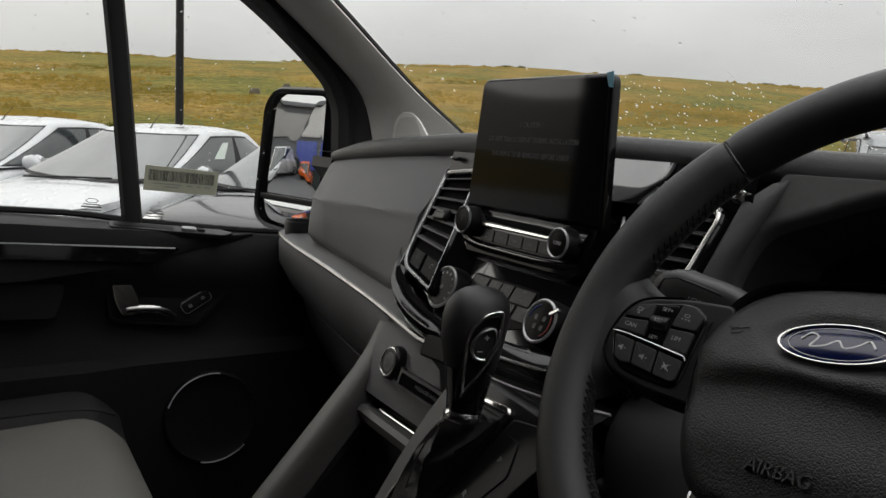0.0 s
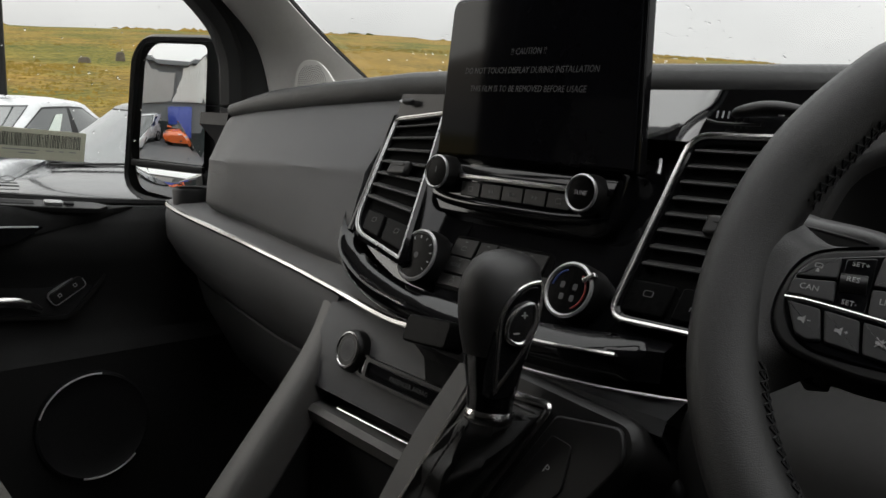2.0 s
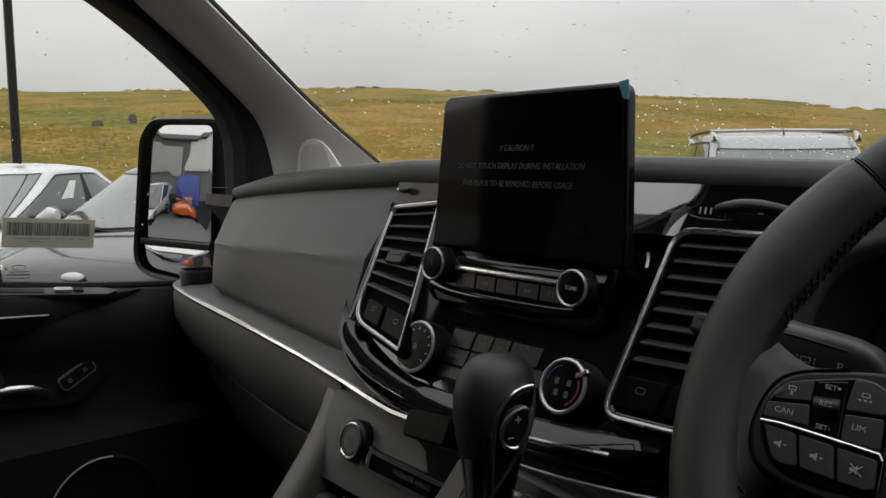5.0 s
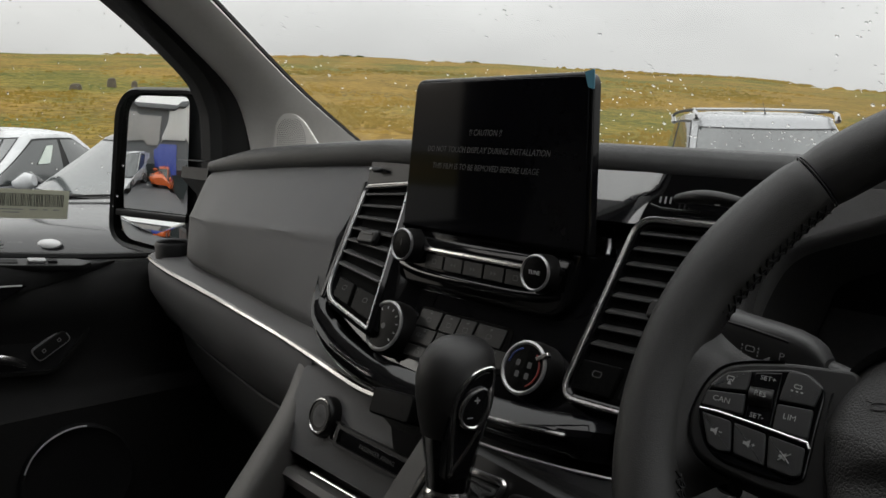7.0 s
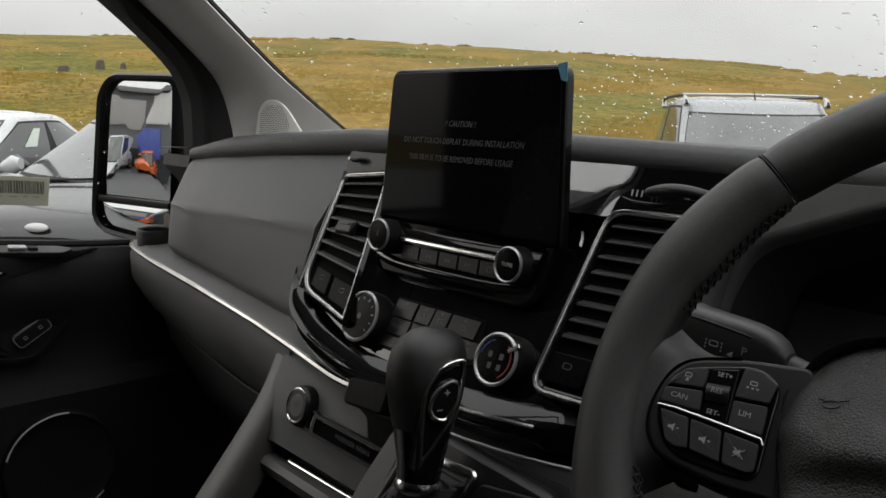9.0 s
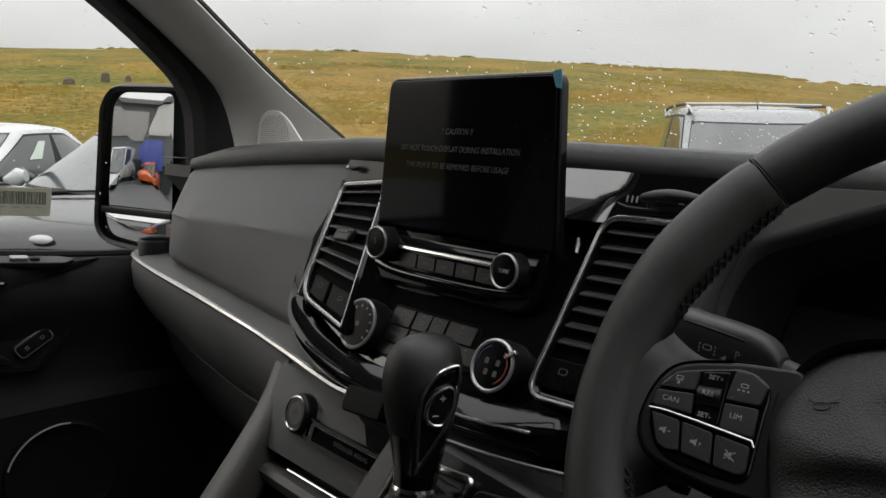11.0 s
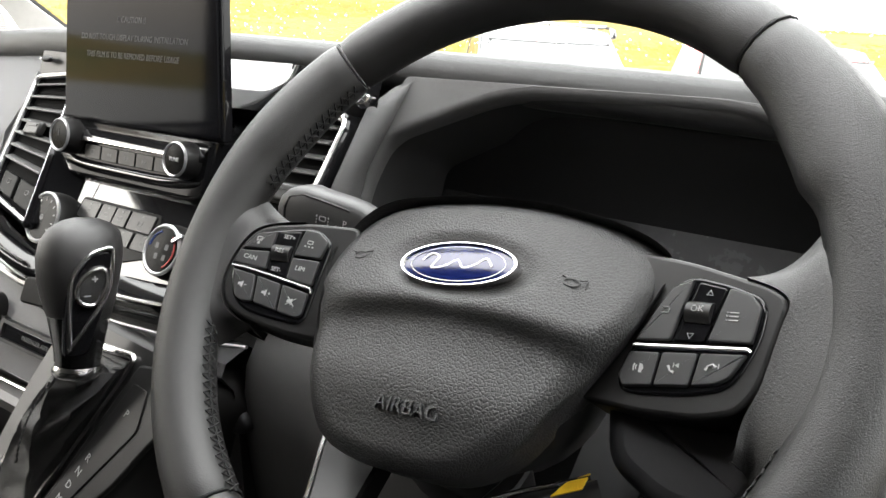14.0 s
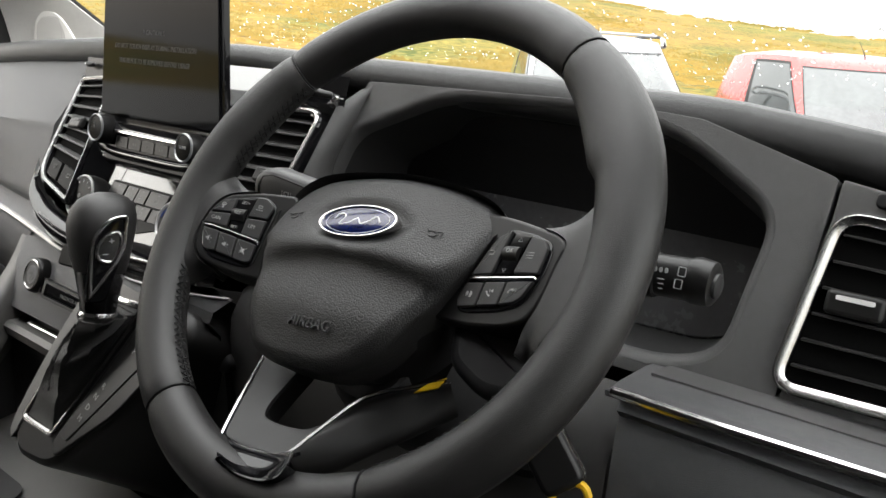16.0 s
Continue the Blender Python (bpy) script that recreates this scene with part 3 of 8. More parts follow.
for side, tag in ((1, "door_1"), (-1, "door_2")):
    sx = side
    def DX(x):
        return x if sx > 0 else -0.9 - x
    door = thing(tag, (DX(-1.33), -0.4, 0.5), "black plastic lined front door with a closed window" if side > 0 else "black front door beside the driver", "door", kind="structure")
    rail_rings = [[V(DX(-1.295), y, 1.735), V(DX(-1.275), y, 1.79), V(DX(-1.24), y, 1.86), V(DX(-1.17), y, 1.935)] for y in (0.02, -0.15, -0.35, -0.8, -1.8)]
    part("cant_rail", loft(rail_rings, thick=0.015), HEADLINER, door, "cloth trimmed rail above the window")
    part("door_panel", door_panel(side), DOOR, door, "soft black door lining")
    part("window_frame", tube(window_frame_path(side), 0.030, 8, flat=0.9), RUBBER, door, "black window surround")
    seal_a = spline([(DX(-1.325), 0.305, 1.19), (DX(-1.325), 0.312, 1.41), (DX(-1.325), 0.300, 1.49), (DX(-1.322), 0.255, 1.555), (DX(-1.318), 0.12, 1.665), (DX(-1.305), 0.0, 1.725)], 20)
    seal_b = spline([(DX(-1.285), 0.372, 1.22), (DX(-1.288), 0.376, 1.41), (DX(-1.288), 0.352, 1.50), (DX(-1.285), 0.275, 1.59), (DX(-1.28), 0.15, 1.685), (DX(-1.26), -0.02, 1.80)], 20)
    part("door_seal", loft([[a, a.lerp(b, 0.5) + V(0.012 * sx, 0, 0), b] for a, b in zip(seal_a, seal_b)], thick=0.006), RUBBER, door, "wide black door seal")
    skin = box(min(DX(-1.44), DX(-1.40)), max(DX(-1.44), DX(-1.40)), -1.3, 0.60, 0.35, 1.185)
    part("outer_skin", skin, SATIN, door)
    pane = loft([[V(DX(-1.352 + 0.10 * k / 6 ** 1.0 * 0.9), y, 1.19 + 0.68 * k / 6) for y in (-1.79, -0.9, -0.55, -0.2, 0.1, 0.33)] for k in range(7)])
    # cut the pane back to the slanting front edge
    for v in pane.verts:
        lim = lerp_table([(1.19, 0.315), (1.42, 0.312), (1.49, 0.30), (1.56, 0.25), (1.67, 0.12), (1.73, -0.02), (1.80, -0.30), (1.87, -0.45)], v.co.z)
        if v.co.y > lim:
            v.co.y = lim
    glass = part("window_pane", pane, WINDOW, door, "clear door glass")
    glass.visible_shadow = False
    seal = tube(spline([(DX(-1.335), -1.2, 1.286), (DX(-1.335), -0.33, 1.254), (DX(-1.335), -0.1, 1.231), (DX(-1.335), 0.1, 1.211), (DX(-1.335), 0.3, 1.2)], 20), 0.006, 6)
    part("window_seal", seal, RUBBER, door)
    if side < 0:
        continue
    bar = tube(spline([(-1.335, -0.106, 1.20), (-1.325, -0.122, 1.40), (-1.305, -0.142, 1.62), (-1.285, -0.165, 1.77)], 10), 0.0185, 8, flat=0.8, side=(1, 0, 0))
    part("window_divider", bar, RUBBER, door, "upright black divider bar of the sliding window")
    # armrest shelf that tapers away towards the front
    arings = []
    for y in (-1.25, -0.9, -0.6, -0.4, -0.3, -0.22, -0.15, -0.08, -0.02, 0.04, 0.09, 0.12):
        sl = lerp_table([(-1.25, 1.29), (-0.33, 1.250), (-0.1, 1.227), (0.1, 1.206), (0.42, 1.19)], y)
        ar = lerp_table([(-1.25, 0.05), (-0.33, 0.045), (-0.08, 0.037), (0.05, 0.014), (0.12, -0.016)], y)
        zl = lerp_table([(-1.25, 1.125), (-0.30, 1.128), (-0.15, 1.146), (-0.02, 1.174), (0.12, 1.198)], y)
        h = sl - zl
        arings.append([V(-1.335, y, sl - 0.002), V(-1.318 + ar * 0.6, y, sl - 0.003), V(-1.312 + ar, y, sl - 0.10 * h), V(-1.308 + ar, y, sl - 0.25 * h), V(-1.308 + ar, y, sl - 0.6 * h), V(-1.311 + ar, y, sl - 0.93 * h), V(-1.320 + ar * 0.6, y, zl), V(-1.340, y, zl - 0.002)])
    part("armrest", loft(arings, thick=0.004), DOOR, door, "padded black armrest shelf")
    # cap with the switch tray on the sill
    capm = frame_of((-1.292, -0.055, 1.2195), (0.04, 1, -0.095), (-1, 0, 0.30))
    cap = part("sill_cap", prism(rounded([(-0.10, -0.016), (0.105, -0.016), (0.125, 0.0), (0.105, 0.012), (-0.10, 0.012)], 0.006), capm, 0.004, 0.0015, back=0.004), SATIN, door, "satin black switch tray")
    part("tray_recess", prism(rrect(0.105, 0.014, 0.004), shift(capm, -0.04, -0.001, 0.0042), 0.0006), DARK, cap)
    part("window_switch", prism(rrect(0.026, 0.012, 0.003), shift(capm, 0.040, -0.001, 0.0042), 0.004, 0.001), SILVER, cap, "small silver window switch")
    part("switch_rocker", prism(rrect(0.014, 0.010, 0.002), shift(capm, 0.063, -0.001, 0.0042), 0.003, 0.001), DARK, cap)
    # glossy strip
    strip = frame_of((-1.262, -0.308, 1.190), (0, 1, -0.06), (-0.10, 0, 1))
    sp = part("decor_strip", prism(rounded([(-0.9, -0.015), (0.225, -0.015), (0.27, 0.013), (-0.9, 0.013)], [0.002, 0.012, 0.003, 0.002]), strip, 0.006, 0.002, back=0.012), GLOSS, door, "glossy black strip")
    part("strip_edge", tube([strip @ V(-0.9, 0.0135, 0.006), strip @ V(0.262, 0.0135, 0.006)], 0.0016, 6), SILVER, sp, "thin silver edge")
    # pull pocket
    pk = frame_of((-1.300, -0.36, 1.10), (0, 1, -0.05), (0, 0, 1))
    part("pull_pocket", prism(rounded([(-0.2, -0.035), (0.12, -0.035), (0.135, 0.03), (-0.2, 0.035)], 0.015), pk, 0.006, 0.003, back=0.02), DARK, door, "dark pull recess")
    # handle in its recess
    rc = frame_of((-1.3225, -0.045, 1.072), (0, 1, -0.06), (0, 0, 1))
    rec = part("handle_recess", ring_plate(rounded([(-0.115, 0.048), (-0.105, -0.036), (0.060, -0.046), (0.115, 0.022), (0.110, 0.048)], 0.018, 5),
                                           inset(rounded([(-0.115, 0.048), (-0.105, -0.036), (0.060, -0.046), (0.115, 0.022), (0.110, 0.048)], 0.018, 5), 0.006), rc, 0.007, back=0.01), SATIN, door, "moulded recess rim")
    part("recess_floor", prism(inset(rounded([(-0.115, 0.048), (-0.105, -0.036), (0.060, -0.046), (0.115, 0.022), (0.110, 0.048)], 0.018, 5), 0.005), rc, 0.001, back=0.004), DARK, rec)
    hb = rounded([(-0.108, 0.044), (-0.074, 0.046), (-0.052, 0.006), (-0.062, -0.022), (-0.086, -0.022), (-0.100, 0.004)], [0.004, 0.004, 0.012, 0.010, 0.008, 0.012], 4)
    lever = part("door_handle", prism(hb, shift(rc, 0, 0, 0.010), 0.010, 0.004, 4, back=0.004), CHROME, door, "chrome door release lever")
    hbar = spline([rc @ V(-0.078, -0.010, 0.014), rc @ V(-0.050, -0.008, 0.016), rc @ V(-0.015, -0.012, 0.014), rc @ V(0.014, -0.026, 0.008)], 12)
    part("handle_bar", tube(hbar, [0.010, 0.0095, 0.009, 0.0088, 0.0086, 0.0084, 0.0082, 0.008, 0.0075, 0.007, 0.006, 0.004], 10, flat=0.7, side=(1, 0, 0)), CHROME, lever, "slim chrome pull bar")
    lk = shift(rc, 0.052, 0.004, 0.004, 35)
    lock = part("lock_switch", prism(rrect(0.058, 0.022, 0.007), lk, 0.006, 0.002), SATIN, door, "black rocker lock switch")
    part("lock_rim", ring_plate(inset(rrect(0.058, 0.022, 0.007), -0.0016), rrect(0.058, 0.022, 0.007), lk, 0.0045, back=0.002), SILVER, lock)
    for dx in (-0.014, 0.014):
        part("lock_mark", ring_plate(rrect(0.006, 0.006, 0.001), rrect(0.0035, 0.0035, 0.0008), shift(lk, dx, 0, 0.006), 0.0003), GREY_MARK, lock)
    # speaker
    sk = frame_of((-1.300, 0.035, 0.838), (0, 1, 0), (-0.05, 0, 1))
    spk = part("door_speaker", lathe([(0.092, -0.02), (0.092, 0.006), (0.088, 0.008), (0.084, 0.005), (0.06, 0.002), (0.001, 0.0)], sk, 48), DARK, door, "round black speaker grille")
    # two pale arcs draw the glints on the grille's rim
    for a0, a1 in ((80, 165), (255, 320)):
        part("ring_glint", tube([sk @ V(0.0905 * math.cos(radians(a)), 0.0905 * math.sin(radians(a)), 0.009) for a in range(a0, a1, 5)], 0.0016, 6), BRUSHED, spk, "thin silver arc drawn as a glint on the ring")
    part("door_pocket", prism(rounded([(-0.9, -0.14), (-0.10, -0.14), (-0.10, 0.02), (-0.16, 0.05), (-0.9, 0.05)], 0.03), frame_of((-1.29, -0.02, 0.70), (0, 1, 0)), 0.045, 0.012), DOOR, door, "black map pocket")

# barcode label stuck inside the glass
lab_m = frame_of((-1.3405, -0.0165, 1.307), (0, 1, -0.082), (0.13, 0, 1))
label_thing = thing("barcode_label", (-1.34, -0.0165, 1.307), "cream paper barcode label stuck on the door glass", "label")
part("label_sheet", prism(rrect(0.138, 0.048, 0.001), lab_m, 0.0006), PAPER, label_thing)
rngb = random.Random(3)
x = -0.062
bars = bmesh.new()
while x < 0.060:
    w = rngb.choice((0.0006, 0.0009, 0.0014))
    prism([(x, -0.004), (x + w, -0.004), (x + w, 0.017), (x, 0.017)], shift(lab_m, 0, 0, 0.0006), 0.0002, bm=bars)
    x += w + rngb.choice((0.0007, 0.0010, 0.0013))
part("barcode_bars", bars, INK, label_thing, "black barcode bars")
lines = bmesh.new()
for x0, x1, y in ((-0.052, 0.0, -0.010), (0.01, 0.022, -0.010), (0.03, 0.037, -0.010), (-0.03, -0.005, -0.015), (0.045, 0.055, -0.010)):
    prism([(x0, y), (x1, y), (x1, y + 0.0016), (x0, y + 0.0016)], shift(lab_m, 0, 0, 0.0006), 0.0002, bm=lines)
part("print_lines", lines, GREY_MARK, label_thing, "small grey print")

# security marks etched on the glass, as plain bars
for yy, zz in ((-0.177, 1.258), (-0.065, 1.245)):
    em = frame_of((-1.343, yy, zz), (0, 1, -0.08), (0.13, 0, 1))
    mark = thing("window_etching", (-1.343, yy, zz), "small white security marking etched on the door glass", "marking", group="window markings")
    part("etched_oval", ring_plate(oval(0.011, 0.0045, 20), oval(0.0095, 0.0032, 20), shift(em, 0, 0.010), 0.0003), GREY_MARK, mark)
    bmx = bmesh.new()
    for k, (w, h) in enumerate(((0.028, 0.002), (0.034, 0.003), (0.034, 0.002), (0.03, 0.0014))):
        y = 0.002 - k * 0.0052
        prism([(-w / 2, y), (w / 2, y), (w / 2, y + h), (-w / 2, y + h)], em, 0.0003, bm=bmx)
    part("etched_bars", bmx, GREY_MARK, mark)

# ---------------------------------------------------------------- wing mirror outside the passenger's door
mir = thing("wing_mirror", (-1.47, 0.30, 1.2), "black wing mirror with a large upper and small lower glass", "wing mirror")
mn = Vector((0.47, -0.88, 0.04)).normalized()
mx = Vector((0.88, 0.47, 0)).normalized()
mm = frame_of((-1.545, 0.285, 1.382), mx, mn.cross(mx))
shell_outline = rounded([(-0.114, -0.192), (0.055, -0.215), (0.120, -0.18), (0.132, 0.105), (0.100, 0.124), (-0.060, 0.126), (-0.090, 0.090)], [0.05, 0.03, 0.03, 0.03, 0.03, 0.03, 0.03], 5)
rings = []
for d, k in ((0.004, -0.006), (0.010, 0.0), (0.0, 0.006), (-0.05, 0.005), (-0.10, 0.002), (-0.125, -0.012), (-0.14, -0.04), (-0.145, -0.08)):
    rings.append([mm @ Vector((*q, d)) for q in inset(shell_outline, -k)])
part("mirror_shell", loft(rings, True, False, True), SATIN, mir, "black plastic mirror housing")
part("mirror_well", prism(inset(shell_outline, 0.004), mm, -0.026, back=0.034), DARK, mir)
upper = rounded([(-0.112, -0.120), (0.072, -0.128), (0.080, 0.113), (-0.077, 0.116)], [0.02, 0.012, 0.018, 0.02], 5)
lower = rounded([(-0.106, -0.133), (0.072, -0.141), (0.076, -0.192), (0.03, -0.207), (-0.080, -0.186)], [0.008, 0.008, 0.02, 0.02, 0.04], 5)
uc = sum(upper, Vector((0, 0))) / len(upper)
ubm = bmesh.new()
urings = []
for f in (1.0, 0.9, 0.78, 0.65, 0.52, 0.4, 0.28, 0.16, 0.05):
    ring = []
    for q in upper:
        d = (q - uc) * f
        ring.append(shift(mm, 0, 0, -0.006) @ Vector((*(uc + d), 0.003 - d.length_squared / 2.8)))
    urings.append(ring)
add_rings(ubm, urings, True, False, True)
part("upper_glass", ubm, MIRROR, mir, "large slightly convex mirror glass")
wide = bmesh.new()
lc = sum(lower, Vector((0, 0))) / len(lower)
lring = [[shift(mm, 0, 0, -0.006) @ Vector((*(lc + (q - lc) * f), 0.005 * (1 - f * f))) for q in lower] for f in (1.0, 0.8, 0.6, 0.4, 0.2, 0.05)]
add_rings(wide, lring, True, False, True)
part("lower_glass", wide, MIRROR, mir, "small curved blind-spot glass")
part("glass_divider", prism([(-0.099, -0.134), (0.078, -0.141), (0.078, -0.127), (-0.098, -0.120)], shift(mm, 0, 0, -0.006), 0.009, 0.003), SATIN, mir)
part("mirror_arm", tube(spline([mm @ V(0.04, -0.15, -0.07), (-1.45, 0.36, 1.16), (-1.40, 0.38, 1.12)], 8), [0.05, 0.048, 0.045, 0.04, 0.038, 0.036, 0.035, 0.034], 10), SATIN, mir, "short black mounting arm")


# ---------------------------------------------------------------- dashboard
def lip_z(x):
    return lerp_table([(-1.20, 1.366), (-1.05, 1.384), (-0.9, 1.396), (-0.7, 1.408), (-0.4, 1.412), (0.0, 1.403), (0.15, 1.398), (0.25, 1.385), (0.35, 1.366), (0.44, 1.345)], x)


SK = math.sqrt(1 + 0.65 ** 2)
STACK = frame_of((0, 0.108, 1.24), (1, 0, 0), (0, 0.65, 1))


def on_stack(*pts):
    return [(x, (z - 1.24) * SK) for x, z in pts]


def stack_at(x, z, h=0.0):
    return shift(STACK, x, (z - 1.24) * SK, h)


DRIVER = frame_of((0, 0.19, 1.34), (1, 0, 0), (0, 0.28, 1))
DK = math.sqrt(1 + 0.28 ** 2)


def on_driver(*pts):
    return [(x, (z - 1.34) * DK) for x, z in pts]


dash = thing("dashboard", (-0.45, 0.3, 0.9), "black moulded van dashboard with chrome trim lines", "dashboard")
xs = [-1.30 + 1.72 * i / 60 for i in range(61)]

# top pad, running from the lip to the windscreen's foot
rings = []
for x in xs:
    back = 0.70 - 0.55 * ((x + 0.45) / 0.85) ** 4 * 0.35
    z = lip_z(x)
    rings.append([V(x, 0.225, z + 0.012), V(x, 0.27, z + 0.010), V(x, 0.36, z - 0.004), V(x, 0.5, z - 0.012), V(x, back, z - 0.02), V(x, back + 0.03, z - 0.10)])
part("top_pad", loft(rings), PAD, dash, "soft black top pad")
# rolled front lip
path = [V(x, 0.224 - (0.02 * max(0, (x - 0.25) / 0.2)), lip_z(x)) for x in xs if x >= -1.175]
rad = [0.018 * min(1.0, 0.55 + (i / 5) * 0.45) for i in range(len(path))]
part("front_lip", tube(path, rad, 14, flat=1.0, side=(0, 0, 1)), PAD, dash, "rolled soft black front edge")
# black sheet behind the lip that stands for the shadow under it
rings = [[V(x, 0.235, lip_z(x) + 0.0), V(x, 0.232, lip_z(x) - 0.02), V(x, 0.26, lip_z(x) - 0.05), V(x, 0.30, 1.10)] for x in xs]
part("inner_wall", loft(rings), DARK, dash)

# passenger's airbag panel
def bag_x(s, t):
    left = -1.172 + 0.040 * t
    right = -0.691 + 0.009 * t
    return left + (right - left) * s


rings = []
for i in range(25):
    s = i / 24
    ring = []
    for k in range(33):
        t = k / 32
        x = bag_x(s, t)
        z = lip_z(x) - 0.004 + (1.212 + 0.014 * (1 - s) - lip_z(x)) * t
        y = 0.218 - 0.112 * t + 0.050 * (1 - s) * t
        fold = 0.50 - 0.04 * s
        ramp = t / fold if t < fold else (1 - t) / (1 - fold)
        y -= 0.038 * (1 - 0.45 * s ** 4) * (0.3 + 0.7 * min(1.0, s / 0.3)) * (0.75 * ramp + 0.25 * math.sin(ramp * math.pi / 2))
        y -= 0.0016 * math.exp(-((t - fold) / 0.022) ** 2)
        y += 0.012 * max(0.0, 1 - t / 0.10) ** 2
        if t > 0.93:
            y += 0.5 * (t - 0.93) ** 1.0 * 0.3
        edge = max(0, 0.05 - s) / 0.05
        y += 0.018 * edge * edge
        ring.append(V(x, y, z))
    rings.append(ring)
part("airbag_panel", loft(rings, thick=0.012), GREY_PAD, dash, "smooth charcoal airbag panel with a faint crease")
lm = frame_of((-1.118, 0.1655, 1.2425), (1, -0.08, -0.02), (0, 0.5, 1))
part("airbag_mark", prism(rounded([(-0.008, -0.0022), (0.014, -0.0022), (0.014, 0.0022), (-0.008, 0.0022)], 0.0008), lm, 0.0008), DARK, dash, "small embossed mark")
end_chrome = spline([(-1.168, 0.225, 1.352), (-1.160, 0.205, 1.31), (-1.146, 0.188, 1.27), (-1.150, 0.178, 1.236), (-1.172, 0.20, 1.225)], 16)
part("end_vent_chrome", tube(end_chrome, 0.004, 8), CHROME, dash, "thin chrome rim at the dash end")
part("end_cheek", loft([[V(-1.170, 0.222, 1.365), V(-1.150, 0.190, 1.27), V(-1.155, 0.182, 1.225)], [V(-1.22, 0.30, 1.36), V(-1.22, 0.27, 1.27), V(-1.22, 0.26, 1.20)], [V(-1.24, 0.45, 1.38), V(-1.24, 0.45, 1.27), V(-1.24, 0.45, 1.18)]]), DARK, dash)

# ledge, chrome line and lower pad on the passenger's side
trim_pts = [(-1.300, 0.178, 1.2115), (-1.270, 0.160, 1.2095), (-1.15, 0.141, 1.2060), (-0.95, 0.122, 1.2010), (-0.82, 0.114, 1.1940), (-0.75, 0.108, 1.1905), (-0.66, 0.096, 1.1870), (-0.60, 0.087, 1.1845), (-0.545, 0.077, 1.1850), (-0.495, 0.069, 1.1900)]
trim = spline(trim_pts, 60)
part("chrome_line", tube(trim, 0.0042, 8), CHROME, dash, "slim satin chrome line")
rings = []
for p in trim:
    yb = p.y + lerp_table([(-1.30, 0.22), (-1.15, 0.09), (-0.95, 0.045), (-0.7, 0.03), (-0.62, 0.022), (-0.48, 0.020)], p.x)
    zb = lerp_table([(-1.30, 1.2308), (-0.70, 1.226), (-0.66, 1.214), (-0.62, 1.203), (-0.55, 1.197), (-0.48, 1.200)], p.x)
    d, e = yb - p.y, zb - p.z
    rings.append([p + V(0, 0.001, 0.003), p + V(0, min(0.012, 0.35 * d), min(0.010, 0.5 * e)), V(p.x, p.y + 0.65 * d, p.z + 0.78 * e), V(p.x, yb, zb)])
part("ledge", loft(rings, thick=0.004), GREY_PAD, dash, "charcoal ledge under the airbag panel")
rings = []
for p in trim:
    low = lerp_table([(-1.30, 1.09), (-0.9, 1.066), (-0.5, 1.06)], p.x)
    d = p.z - low
    rings.append([p + V(0, 0.0, -0.003), p + V(0, -0.004, -0.016), p + V(0, -0.002, -0.45 * d), p + V(0, 0.022, -0.8 * d), p + V(0, 0.045, -d), p + V(0, 0.055, -d - 0.004),
                  V(p.x, p.y + 0.05, low - 0.008), V(p.x, p.y + 0.065, low - 0.06), V(p.x, p.y + 0.12, low - 0.16), V(p.x, p.y + 0.20, low - 0.20)])
part("lower_pad", loft([r for r, p in zip(rings, trim) if p.x < -0.655]), GREY_PAD, dash, "soft charcoal lower pad")
gl = frame_of((-0.80, 0.172, 1.02), (1, -0.05, 0), (0, 0.3, 1))
part("glovebox_pull", prism(rounded([(-0.04, -0.02), (0.05, -0.03), (0.05, 0.005), (-0.04, 0.012)], 0.008), gl, 0.006, 0.003, back=0.01), PAD, dash, "glovebox pull")
# left end of the ledge closes against the door
end = [[p + V(-0.004, 0, 0) for p in (V(-1.30, 0.40, 1.23), V(-1.30, 0.185, 1.2165), V(-1.297, 0.19, 1.15), V(-1.297, 0.23, 1.09), V(-1.297, 0.40, 0.9))],
       [V(-1.30, 0.5, 1.23), V(-1.30, 0.45, 1.2), V(-1.30, 0.45, 1.15), V(-1.30, 0.45, 1.09), V(-1.30, 0.5, 0.9)]]
part("end_cap", loft(end), GREY_PAD, dash)
cup = frame_of((-1.235, 0.190, 1.232), (1, 0, 0), (0, 1, 0))
part("cup_holder_rim", lathe([(0.032, -0.03), (0.034, 0.006), (0.031, 0.010), (0.027, 0.008), (0.026, -0.02), (0.001, -0.022)], cup, 28), DARK, dash, "black cup holder ring")

# glossy centre fascia
fascia_outline = rounded(on_stack((-0.716, 1.372), (-0.700, 1.25), (-0.668, 1.222), (-0.58, 1.204), (-0.45, 1.200), (-0.32, 1.206), (-0.243, 1.216), (-0.236, 1.25), (-0.205, 1.372)),
                         [0.004, 0.05, 0.04, 0.06, 0.06, 0.06, 0.03, 0.06, 0.004], 5)
part("fascia_base", prism(fascia_outline, shift(STACK, 0, 0, -0.016), 0.0, 0.010, 4, back=0.03), GLOSS, dash, "piano black fascia surround")
mid_outline = rounded(on_stack((-0.510, 1.372), (-0.510, 1.205), (-0.45, 1.200), (-0.32, 1.206), (-0.243, 1.216), (-0.236, 1.25), (-0.205, 1.372)), [0.002, 0.002, 0.06, 0.06, 0.03, 0.06, 0.004], 5)
part("centre_fascia", prism(mid_outline, STACK, 0.0, 0.003, 3, back=0.04), GLOSS, dash, "piano black centre fascia")
rings = []
